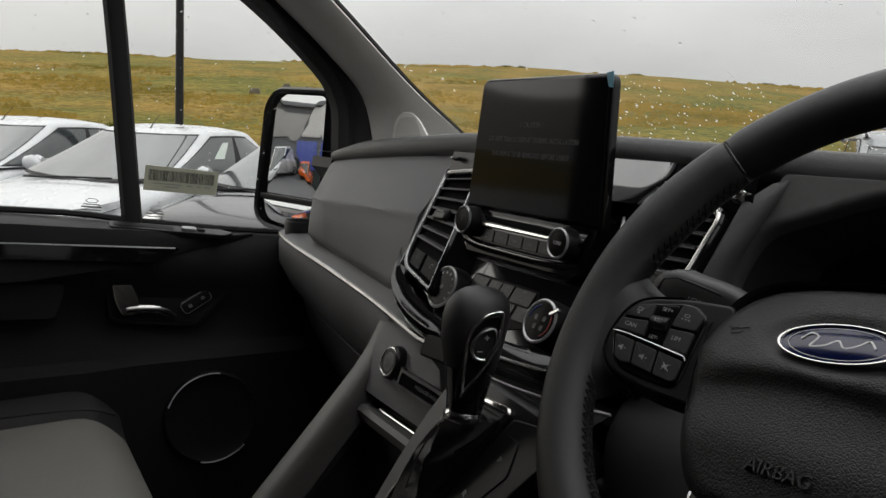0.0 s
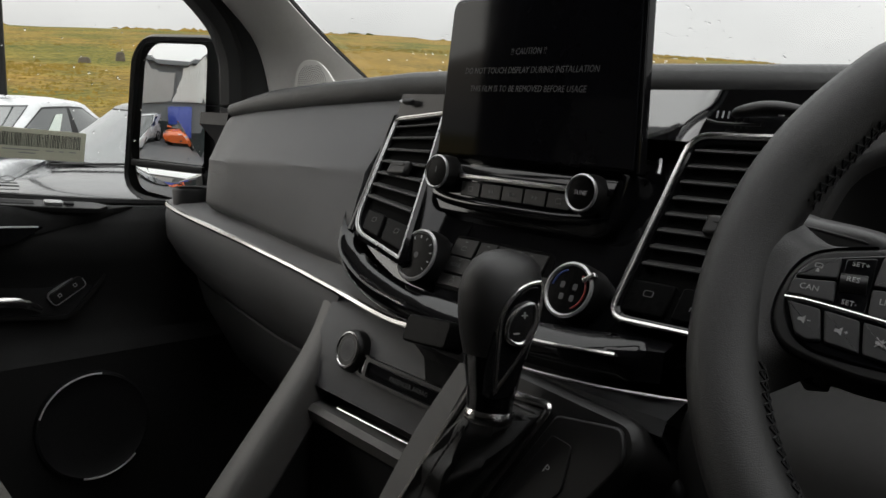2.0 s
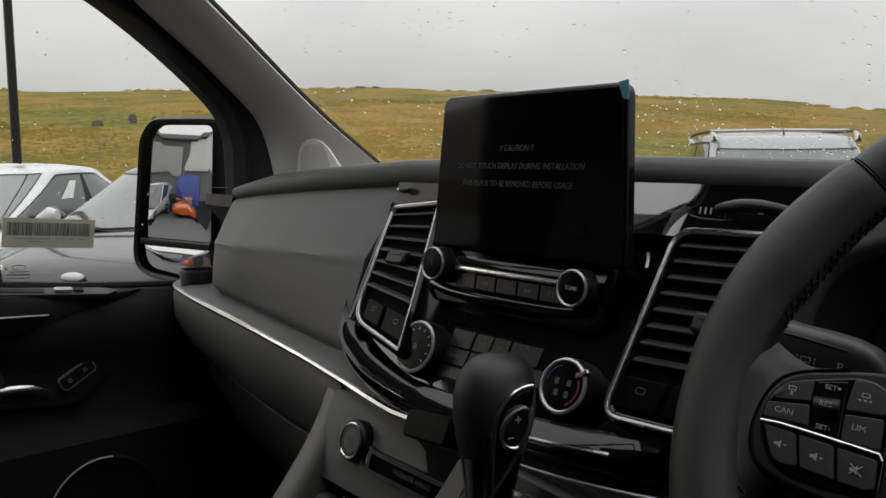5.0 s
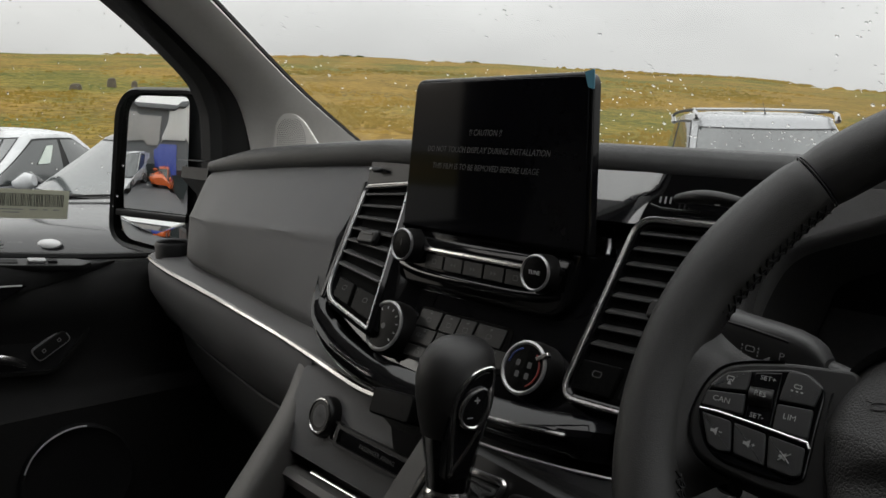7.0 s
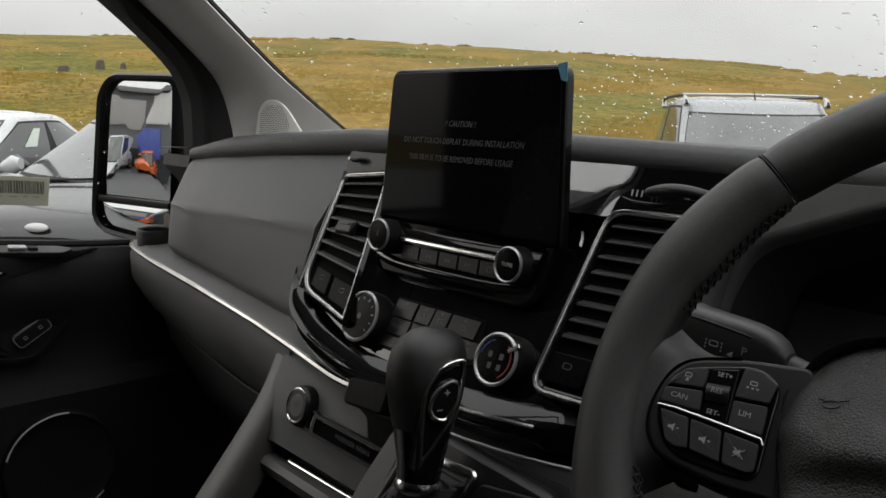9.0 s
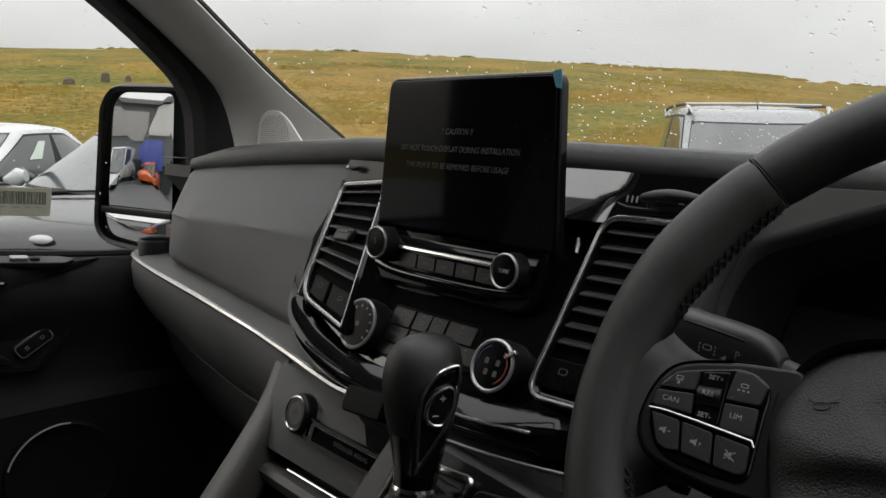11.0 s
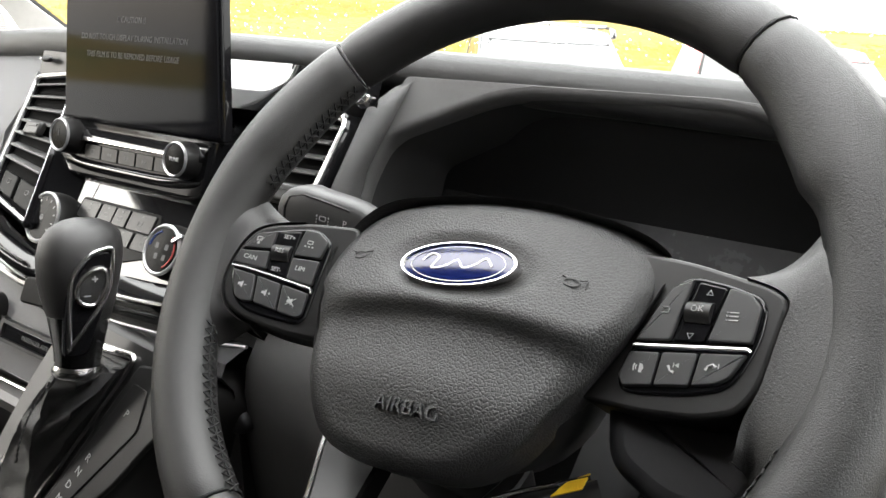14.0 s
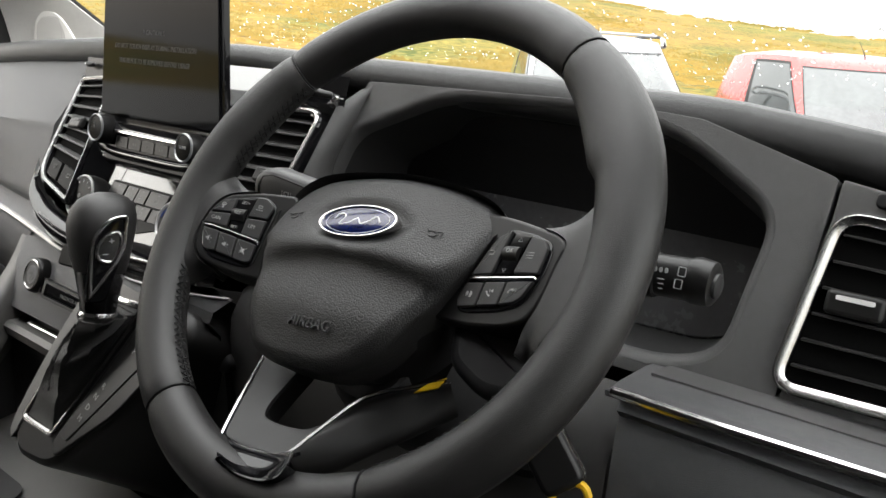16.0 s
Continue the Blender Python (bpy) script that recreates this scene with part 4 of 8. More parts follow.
for k in range(19):
    f = k / 18
    up = -0.008 + 0.166 * f
    x0 = -0.5505 - 0.270 * up
    h0 = 0.0975 * (x0 + 0.70) + 0.0062
    w = 0.036 + 0.016 * f
    ring = [shift(STACK, x0 - 0.0030, up, h0 - 0.0010).translation, shift(STACK, x0 - 0.0014, up, h0 + 0.0006).translation]
    ring += [shift(STACK, x0 + w * u / 14, up, 0.0006 + (h0 - 0.0006) * (0.5 + 0.5 * math.cos(math.pi * u / 14))).translation for u in range(15)]
    rings.append(ring + [shift(STACK, max(x0 + w + 0.002, -0.500), up, 0.0006).translation])
part("fascia_shoulder", loft(rings), GLOSS, dash, "piano black shoulder rising to the vent")
# lacquered brow under the lip: leans back beside the screen and stands upright behind the wheel
rings = []
for i in range(41):
    x = -0.425 + 0.225 * i / 40
    lean = 1 / (1 + math.exp((x + 0.303) / 0.004))
    ring = []
    for k in range(9):
        f = k / 8
        ring.append(V(x, 0.1835 + (0.004 + 0.030 * lean) * (f - 0.4) + 0.006 * (1 - lean) * f, 1.3665 + 0.040 * f))
    rings.append(ring)
part("fascia_brow", loft(rings), BROW, dash, "lacquered black brow under the lip")
part("brow_end", loft([[V(x, 0.1860, 1.3645), V(x + 0.006, 0.1930, 1.400)] for x in (-0.690, -0.65, -0.60, -0.55)], thick=0.006), SATIN, dash, "satin black brow end")
# glossy band between the airbag panel and the vent
rings = []
for k in range(15):
    up = 0.012 + 0.146 * k / 14
    lx = 0.046 - 0.197 * (up - 0.0112)
    h0 = 0.0975 * lx + 0.0055
    rings.append([shift(STACK, -0.704 + lx + d, up, h0 + h).translation for d, h in ((-0.013, -0.014), (-0.0105, -0.004), (-0.007, -0.0005), (-0.003, 0.0005), (0.001, 0.0), (0.003, -0.004))])
part("vent_surround", loft([spline(r, 12) for r in rings]), GLOSS, dash, "piano black band beside the vent")
# swept chin below the fascia
chin_in = spline([(-0.700, 0.130, 1.274), (-0.690, 0.117, 1.253), (-0.665, 0.103, 1.238), (-0.624, 0.0895, 1.2265), (-0.582, 0.0805, 1.2190), (-0.533, 0.0740, 1.2145), (-0.500, 0.0720, 1.2140), (-0.454, 0.0705, 1.2135), (-0.36, 0.068, 1.219), (-0.295, 0.070, 1.225), (-0.252, 0.075, 1.230)], 40)
rings = []
for i, p in enumerate(chin_in):
    f = i / 39
    g = min(1, f * 5) * min(1, (1 - f) * 8)
    e = 0.2 + 0.8 * min(1, f * 7)
    rings.append([p + q * e for q in (V(0, 0.014, 0.006), V(0, 0, 0), V(0, -0.006 * g - 0.001, -0.007), V(0, -0.007 * g, -0.013), V(0, -0.003, -0.021), V(0, 0.006, -0.028), V(0, 0.02, -0.032))])
part("fascia_chin", loft(rings), GLOSS, dash, "curved glossy chin of the fascia")
# two chrome strips stand in for the bright highlights along the glossy chin
part("chin_glint", tube([p + V(0, -0.005, -0.004) for p in chin_in[14:22]], 0.0022, 6, flat=1.8, side=(0, -0.7, 0.7)), CHROME, dash, "chrome strip shaped as a highlight on the chin")
part("chin_glint", tube([p + V(0, -0.006, -0.004) for p in chin_in[29:37]], 0.0016, 6), CHROME, dash, "chrome strip shaped as a highlight on the chin")
flap = frame_of((-0.462, 0.052, 1.199), (1, -0.04, 0.04), (0, 0.4, 1))
part("cover_flap", prism(rounded([(-0.028, -0.015), (0.030, -0.012), (0.030, 0.013), (-0.028, 0.009)], 0.006), flap, 0.006, 0.002, back=0.02), DIAL, dash, "small black cover flap")
rings = []
for i in range(13):
    x = -0.49 + 0.252 * i / 12
    rings.append([V(x, 0.085, 1.198), V(x, 0.062, 1.190), V(x, 0.058, 1.180), V(x, 0.07, 1.165), V(x, 0.075, 1.12), V(x, 0.09, 0.95), V(x, 0.16, 0.80)])
part("fascia_foot", loft(rings), PAD, dash, "satin black foot below the fascia")
part("foot_line", tube([V(-0.42 + 0.20 * i / 8, 0.0585 + 0.008 * (i / 8) ** 2, 1.191 + 0.016 * (i / 8) ** 2) for i in range(9)], 0.0013, 6), SILVER, dash, "thin chrome line")

# driver's side: binnacle face with its opening
opening = rounded(on_driver((-0.209, 1.250), (-0.2045, 1.316), (-0.193, 1.353), (-0.092, 1.395), (0.06, 1.397), (0.125, 1.387), (0.200, 1.343), (0.186, 1.250), (0.15, 1.236), (-0.12, 1.232)), [0.02, 0.01, 0.02, 0.03, 0.02, 0.03, 0.02, 0.02, 0.02, 0.02], 4)
face_out = rounded(on_driver((-0.240, 1.225), (-0.232, 1.315), (-0.203, 1.372), (-0.186, 1.403), (0.06, 1.4055), (0.14, 1.400), (0.236, 1.372), (0.229, 1.222), (0.15, 1.220), (-0.12, 1.215)), [0.004] * 10, 4)
part("binnacle_face", ring_plate(face_out, inset(opening, -0.0079), DRIVER, 0.004, back=0.02, bevel=0.0004), TEX, dash, "grained plastic face round the instruments")
rings = []
edge_rings = []
for i in range(8):
    a = math.pi / 2 * i / 7
    edge_rings.append([DRIVER @ Vector((*q, 0.0041 - 0.013 * (1 - math.cos(a)))) for q in inset(opening, -0.008 * (1 - math.sin(a)))])
part("binnacle_edge", loft(edge_rings, True), TEX, dash, "softly rolled edge of the instrument hood")
for d, k in ((-0.0089, 0.0), (-0.02, 0.003), (-0.05, 0.008), (-0.09, 0.012)):
    rings.append([DRIVER @ Vector((*q, d)) for q in inset(opening, k)])
hood = part("binnacle_tunnel", loft(rings, True), TUNNEL, dash, "deep dark tunnel of the instrument binnacle")
lens = inset(opening, 0.012)
cluster = thing("instrument_cluster", (0, 0.26, 1.25), "unlit black instrument cluster behind glossy glass", "instrument cluster")
part("cluster_housing", prism(inset(opening, 0.006), shift(DRIVER, 0, 0, -0.094), 0.004, 0.001, back=0.02), DARK, cluster, "black housing")
part("cluster_lens", prism(lens, shift(DRIVER, 0, 0, -0.088), 0.004, 0.002), LENS, cluster, "glossy dark lens")
# the face sweeps forward to meet the vent behind the wheel
rings = []
for i in range(22):
    f = i / 21
    s = -0.012 + 0.196 * f
    a = shift(STACK, -0.2115 + 0.004 * f + 0.010 * max(0.0, f - 0.86) / 0.14, s, 0.0125 - 0.010 * max(0.0, f - 0.86) / 0.14).translation
    z = a.z + 0.004
    x = -0.2110 + 0.0050 * min(1.0, max(0.0, (z - 1.25) / 0.066)) + 0.36 * max(0.0, z - 1.325)
    b = shift(DRIVER, x, (z - 1.34) * DK, 0.0046).translation
    rings.append([a + V(-0.003, 0.012, 0), a + V(-0.0012, 0.0008, 0), a + V(0.0008, 0.0004, 0)] + [a.lerp(b, g) + V(0.0030 * math.sin(math.pi * g), -0.0015 * math.sin(math.pi * g), 0) for g in (0.12, 0.3, 0.5, 0.7, 0.88, 1.0)])
part("face_cheek", loft(rings), TEX, dash, "grained plastic cheek beside the vent")
# right-hand end beyond the seam
right_face = rounded(on_driver((0.2315, 1.222), (0.2385, 1.372), (0.40, 1.345), (0.41, 1.200)), 0.003, 3)
part("end_face", prism(right_face, DRIVER, 0.004, 0.0015, back=0.03), TEX, dash, "grained plastic end panel")
rings = [[V(x, 0.185, 1.226), V(x, 0.145, 1.232), V(x, 0.105 - s * 0.5, 1.2380 - s * 0.4), V(x, 0.087, 1.2385 - s * 0.6), V(x, 0.080, 1.2345)] for x, s in ((0.146, 0.010), (0.160, 0.004), (0.20, 0.001), (0.28, 0.0), (0.36, 0.0), (0.42, 0.0))]
part("side_ledge", loft(rings, thick=0.004), GREY_PAD, dash, "charcoal ledge beside the wheel")
part("ledge_back", loft([[V(x, 0.186, 1.2290), V(x, 0.150, 1.2335), V(x, 0.124, 1.2364)] for x in (0.158, 0.20, 0.28, 0.36, 0.42)], thick=0.003), TEX, dash, "grained strip behind the ledge")
part("chrome_line", tube([V(0.150, 0.082, 1.234), V(0.22, 0.081, 1.234), V(0.32, 0.081, 1.236), V(0.42, 0.083, 1.238)], 0.0034, 8), CHROME, dash, "slim satin chrome line")
rings = [[V(x, 0.088, 1.230), V(x, 0.100, 1.218), V(x, 0.094, 1.208), V(x, 0.090, 1.15), V(x, 0.10, 1.05), V(x, 0.15, 0.92)] for x in (0.155, 0.24, 0.33, 0.42)]
part("lower_panel", loft(rings, thick=0.01), GREY_PAD, dash, "dark lower panel beside the wheel")
rings = [[V(x, 0.125, 1.222), V(x, 0.098, 1.205), V(x, 0.084, 1.182), V(x, 0.080, 1.14), V(x, 0.095, 1.06), V(x, 0.13, 0.96), V(x, 0.22, 0.88)] for x in (-0.24, -0.18, -0.12, -0.05, 0.05, 0.152)]
part("knee_panel", loft(rings, thick=0.01), KNEE, dash, "smooth grey knee panel under the column")
part("release_knob", prism(oval(0.016, 0.011, 20), frame_of((-0.245, 0.085, 1.135), (1, 0, 0), (0, 0.2, 1)), 0.014, 0.006, 4), DARK, dash, "small black release knob")
part("switch_slot", prism(rrect(0.05, 0.010, 0.004), frame_of((0.285, 0.192, 1.362), (1, 0, -0.05), (0, 0.28, 1)), 0.004, 0.0015), DARK, dash, "dark slot above the side vent")
part("slot_mark", ring_plate(rrect(0.0045, 0.004, 0.001), rrect(0.0036, 0.0031, 0.0008), frame_of((0.249, 0.1905, 1.364), (1, 0, 0), (0, 0.28, 1)), 0.0003, bm=None), DIM_MARK, dash)
# push button and marks on the glossy ledge
lid = [V(x, 0.180 - 0.012 * math.sin(math.pi * f) ** 0.5, 1.3885 + 0.004 * math.sin(math.pi * f)) for f, x in [(i / 14, -0.274 + 0.062 * i / 14) for i in range(15)]]
part("ledge_button", tube(lid, [0.0028 + 0.0042 * math.sin(math.pi * (0.12 + 0.76 * i / 14)) for i in range(15)], 12, flat=0.8, side=(0, 0, 1)), SATIN, dash, "long black push button")
# pale patch draws the highlight on the button
part("button_glint", prism(rrect(0.004, 0.0055, 0.0006), frame_of((-0.233, 0.1655, 1.3900), (1, 0.1, 0), (0, 0.3, 1)), 0.0012), BRUSHED, dash, "small pale patch for a glint on the button")
part("button_shelf", tube([V(-0.292, 0.170, 1.3835), V(-0.282, 0.168, 1.3815), V(-0.268, 0.168, 1.3810), V(-0.25, 0.170, 1.381)], 0.0011, 6), SATIN, dash)
for k in range(3):
    part("button_mark", prism(rrect(0.0013, 0.0055, 0.0005), frame_of((-0.2850 + 0.0045 * k, 0.1725, 1.3875), (1, 0, 0), (-0.25, 0.3, 1)), 0.0006), GREY_MARK, dash)
cl = frame_of((-0.676, 0.188, 1.391), (1, 0, 0.0), (0, 0.8, 0.6))
part("coin_latch", prism(rrect(0.013, 0.005, 0.002), cl, 0.002, 0.001), NECK, dash, "small chrome latch")
# small chrome chip stands in for a glint at the brow's end
gm = shift(STACK, -0.2125, 0.1601, 0.0150)
part("brow_glint", prism(rounded([(-0.005, -0.004), (0.004, -0.003), (0.007, 0.005), (0.002, 0.006)], 0.0018), gm, 0.003, 0.001, back=0.006), CHROME, dash, "small chrome chip in place of a glint")
part("latch_knob", prism(oval(0.010, 0.004, 16), shift(cl, 0.012, -0.002, 0.001), 0.004, 0.002), DARK, dash)


# ---------------------------------------------------------------- air vents
def air_vent(name, m, corners, slats, tab, label, depth=0.03, buttons=None, r=0.016, broad=False, inlay=SATIN, words="", slide=0.5, fine=False):
    """A chromed frame with slats: corners top-left, bottom-left, bottom-right, top-right in the plane of m."""
    c = m @ V(*(sum((Vector(q) for q in corners), Vector((0, 0))) / 4), 0)
    vent = thing(name, c, label, "air vent", group="dashboard air vents")
    out = rounded(corners, r, 6)
    # shallow plate behind the slats; its near-black colour holds the throat's shade
    part("vent_well", prism(inset(out, 0.002) if sum(out[i - 1].x * out[i].y - out[i].x * out[i - 1].y for i in range(len(out))) else out, shift(m, 0, 0, 0.0006), 0.0008, back=0.014), THROAT_SHADE, vent, "near-black plate for the shaded throat")
    path = [m @ Vector((*q, 0.0085)) for q in out]
    part("bezel_wall", loft([[m @ Vector((*q, h)) for q in inset(out, k)] for k, h in ((-0.004, -0.004), (-0.0035, 0.006), (0.0, 0.0088), (0.0040, 0.0070), (0.0055, 0.0))], True), GLOSS, vent, "black bezel")
    if broad:
        band = [[m @ Vector((*q, h)) for q in inset(out, k)] for k, h in ((0.0, 0.0070), (0.0002, 0.0090), (0.0008, 0.0094), (0.0017, 0.0090), (0.0021, 0.0078), (0.0030, 0.0078), (0.0034, 0.0084), (0.0040, 0.0080), (0.0044, 0.0050))] if not fine else [[m @ Vector((*q, h)) for q in inset(out, k)] for k, h in ((-0.0030, 0.0060), (-0.0026, 0.0084), (-0.0016, 0.0094), (0.0022, 0.0084), (0.0040, 0.0070), (0.0044, 0.0040))]
        part("vent_frame", loft(band, True), CHROME if fine else SMOKED, vent, "broad satin chrome frame")
    else:
        part("vent_frame", tube(path, 0.0029, 8, closed=True, flat=0.8), CHROME, vent, "slim satin chrome frame")
    tl, bl, br, tr = [Vector(q) for q in corners]
    lo = 0.26 if buttons else 0.06
    for k in range(slats):
        f = lo + (0.97 - lo) * (k + 0.5) / slats
        a, b = bl.lerp(tl, f), br.lerp(tr, f)
        d = (b - a).normalized()
        a, b = a + d * 0.0065, b - d * 0.0065
        if fine:
            prof = [(-0.0010, 0.0060), (-0.0008, 0.0078), (0.0006, 0.0078), (0.0012, 0.0010), (-0.0004, 0.0010)]
        else:
            prof = [(-0.0028, 0.0068), (-0.0022, 0.0080), (-0.0006, 0.0080), (0.0042, 0.0020), (0.0024, 0.0016)]
        bm = bmesh.new()
        rings = [[m @ Vector((q.x, q.y + u, h)) for u, h in prof] for q in (a, b)]
        add_rings(bm, rings, True, True, True)
        part("slat", bm, SLAT, vent)
    f = tab
    mid = bl.lerp(tl, f).lerp(br.lerp(tr, f), slide)
    t = part("vent_tab", prism(rrect(0.034, 0.016, 0.004), shift(m, mid.x, mid.y, 0.006), 0.007, 0.003), SATIN, vent, "black sliding tab")
    part("tab_inlay", prism(rrect(0.022, 0.003, 0.0012), shift(m, mid.x, mid.y + 0.003, 0.013), 0.0008), inlay, t, "slim inlay")
    if buttons:
        f0, f1 = 0.05, 0.22
        for k in range(buttons):
            u0, u1 = (k + (0.26 if broad and k == 0 else 0.04)) / buttons, (k + 0.96) / buttons
            q = [bl.lerp(tl, f0).lerp(br.lerp(tr, f0), u0), bl.lerp(tl, f0).lerp(br.lerp(tr, f0), u1), bl.lerp(tl, f1).lerp(br.lerp(tr, f1), u1), bl.lerp(tl, f1).lerp(br.lerp(tr, f1), u0)]
            cc = sum(q, Vector((0, 0))) / 4
            q = [cc + (v - cc) * 0.95 for v in q]
            bt = part("vent_button", prism(rounded(q, 0.003, 2), m, 0.005, 0.0015), DIAL, vent, "satin black switch")
            if words and k == 1:
                lettering(words, 0.0052, shift(m, cc.x, cc.y - 0.003, 0.0051), GREY_MARK, bt, "button_lettering", 0.0001)
            part("button_symbol", ring_plate(rrect(0.008, 0.0050, 0.002), rrect(0.0070, 0.0040, 0.0016), shift(m, cc.x, cc.y + 0.003, 0.005), 0.0003), DIM_MARK, bt)
    return vent


air_vent("air_vent", shift(STACK, -0.70, 0, 0.0) @ pose(0, 0, 0, 0, -5.6, 0), [(0.018, 0.153), (0.046, 0.0112), (0.158, -0.0122), (0.106, 0.158)], 7, 0.56, "tall chrome-framed air vent beside the touchscreen", buttons=2, broad=True, r=[0.012, 0.030, 0.005, 0.006])
air_vent("air_vent", shift(STACK, 0, 0, 0.011), [(-0.302, 0.1444), (-0.307, -0.0112), (-0.224, -0.008), (-0.2155, 0.1455)], 8, 0.52, "tall chrome-framed air vent behind the steering wheel", buttons=2, words="MODE", slide=0.70)
air_vent("air_vent", shift(DRIVER, 0, 0, 0.0045), on_driver((0.243, 1.350), (0.227, 1.239), (0.372, 1.242), (0.368, 1.343)), 6, 0.53, "wide chrome-framed side air vent with open slats", broad=True, inlay=BRUSHED, slide=0.21, fine=True)

# ---------------------------------------------------------------- touchscreen and radio panel
touch = thing("touchscreen", (-0.447, 0.16, 1.34), "black free-standing touchscreen under a protective film", "touchscreen")
TS = frame_of((-0.447, 0.1405, 1.4155), (1, 0, 0), (0, 0.03, 1))
scr = rounded([(-0.118, -0.076), (0.118, -0.076), (0.112, 0.071), (-0.104, 0.071)], [0.002, 0.002, 0.012, 0.012], 5)
part("screen_housing", prism(scr, shift(TS, 0, 0, -0.003), 0.0, 0.003, 3, back=0.010), GLOSS, touch, "glossy black housing")
part("screen_back", prism(inset(scr, 0.030), shift(TS, -0.012, -0.006, -0.012), 0.0, 0, back=0.012), SATIN, touch)
glass = part("screen_glass", prism(inset(scr, 0.0035), shift(TS, 0, 0, -0.003), 0.0012, 0.0006), SCREEN, touch, "dark reflective display glass")
part("film_tab", prism(rounded([(0.1045, 0.0705), (0.1090, 0.0580), (0.1150, 0.0565), (0.1142, 0.0722)], 0.001, 2), shift(TS, 0.000, 0, -0.0016), 0.0006), FILM, touch, "pale blue film tab")
for words, size, y, dx in (("!! CAUTION !!", 0.0078, 0.0205, -0.004), ("DO NOT TOUCH DISPLAY DURING INSTALLATION", 0.0078, 0.0045, -0.004), ("THIS FILM IS TO BE REMOVED BEFORE USAGE", 0.0078, -0.0115, -0.006)):
    lettering(words, size, shift(TS, dx, y, -0.0017), DIM_MARK, touch, "film_lettering", 0.0001, slant=0.25, wide=0.86)
part("screen_side_chrome", tube([V(-0.3265, 0.166, 1.352), V(-0.3250, 0.164, 1.346), V(-0.3235, 0.160, 1.340)], 0.0022, 6), NECK, touch, "dark bracket edge")

radio = thing("radio_panel", (-0.45, 0.13, 1.30), "glossy black radio panel with two knobs and a button row", "radio panel")
RP = frame_of((-0.452, 0.135, 1.320), (1, 0, 0), (0, 0.18, 1))
body_o = rounded([(-0.112, -0.026), (-0.094, -0.036), (0.094, -0.036), (0.112, -0.026), (0.116, 0.021), (-0.114, 0.021)], [0.012, 0.02, 0.02, 0.012, 0.002, 0.002], 4)
part("panel_body", prism(body_o, RP, 0.0, 0.006, 4, back=0.03), GLOSS, radio, "piano black body")
rings = []
for i in range(21):
    x = -0.106 + 0.214 * i / 20
    rings.append([RP @ V(x, 0.0205, -0.0075), RP @ V(x, 0.0150, -0.0010), RP @ V(x, 0.0095, 0.0022), RP @ V(x, 0.0050, 0.0040), RP @ V(x, 0.0010, 0.0040)])
part("panel_slope", loft([spline(r, 12) for r in rings]), GLOSS, radio, "glossy slope above the chrome strip")
rings = []
for i in range(25):
    x = -0.104 + 0.208 * i / 24
    e = abs(i / 12 - 1) ** 4
    rings.append([RP @ V(x, -0.0165 + 0.006 * e, 0.0), RP @ V(x, -0.0190 + 0.006 * e, 0.0042 - 0.004 * e), RP @ V(x, -0.0225 + 0.006 * e, 0.0050 - 0.004 * e), RP @ V(x, -0.0262 + 0.006 * e, 0.0030 - 0.004 * e), RP @ V(x, -0.0285 + 0.006 * e, -0.004)])
part("panel_lip", loft([spline(r, 12) for r in rings]), GLOSS, radio, "rounded glossy lower lip")
part("chrome_strip", tube([RP @ V(-0.066, 0.003, 0.003), RP @ V(0.072, 0.003, 0.003)], 0.0026, 8), CHROME, radio, "slim chrome strip")
for k in range(5):
    b = part("radio_button", prism(rrect(0.0250, 0.0135, 0.0015), shift(RP, -0.051 + 0.0265 * k, -0.0080, 0.0), 0.0028, 0.0008), SATIN, radio, "satin black key")
    sym = bmesh.new()
    mk = shift(RP, -0.051 + 0.0265 * k, -0.0080, 0.0028)
    if k in (0, 4):
        ring_plate(rrect(0.006, 0.005, 0.001), rrect(0.0045, 0.0035, 0.0008), mk, 0.0002, bm=sym)
    else:
        for d in (-0.002, 0.002):
            s = -1 if k == 1 else 1
            prism([(d - 0.0015 * s, -0.002), (d + 0.0015 * s, 0), (d - 0.0015 * s, 0.002)], mk, 0.0002, bm=sym)
    part("key_symbol", sym, DIM_MARK, b)


def knob(parent, m, r, h, face_mat=GLOSS, marks=0, name="knob"):
    k = part(name, lathe([(r * 1.05, -0.004), (r * 1.05, h * 0.55), (r, h * 0.9), (r * 0.97, h)], m, 36), SATIN, parent, "black rotary knob with a chrome ring")
    part("knob_ring", lathe([(r * 0.97, h - 0.001), (r * 0.98, h + 0.0012), (r * 0.90, h + 0.0022), (r * 0.84, h + 0.0012), (r * 0.84, h - 0.001)], m, 36), SILVER, k, "satin chrome ring")
    part("knob_face", lathe([(r * 0.84, h - 0.002), (r * 0.82, h + 0.0008), (r * 0.4, h + 0.0014), (0.0005, h + 0.0016)], m, 36), face_mat, k, "glossy black face")
    return k


KU = (0, 0.18, 1)
kl = knob(radio, frame_of((-0.5385, 0.140, 1.3225), (1, 0, 0), KU), 0.0165, 0.020, DIAL)
kr = knob(radio, frame_of((-0.3655, 0.140, 1.3195), (1, 0, 0), KU), 0.0158, 0.020, DIAL)
lettering("TUNE", 0.0050, shift(frame_of((-0.3655, 0.140, 1.3195), (1, 0, 0), KU), 0, 0, 0.0218), GREY_MARK, kr, "knob_lettering")
part("power_mark", prism(rrect(0.001, 0.006, 0.0004), shift(frame_of((-0.5385, 0.140, 1.3225), (1, 0, 0), KU), 0, 0.002, 0.0218), 0.0003), DIM_MARK, kl)

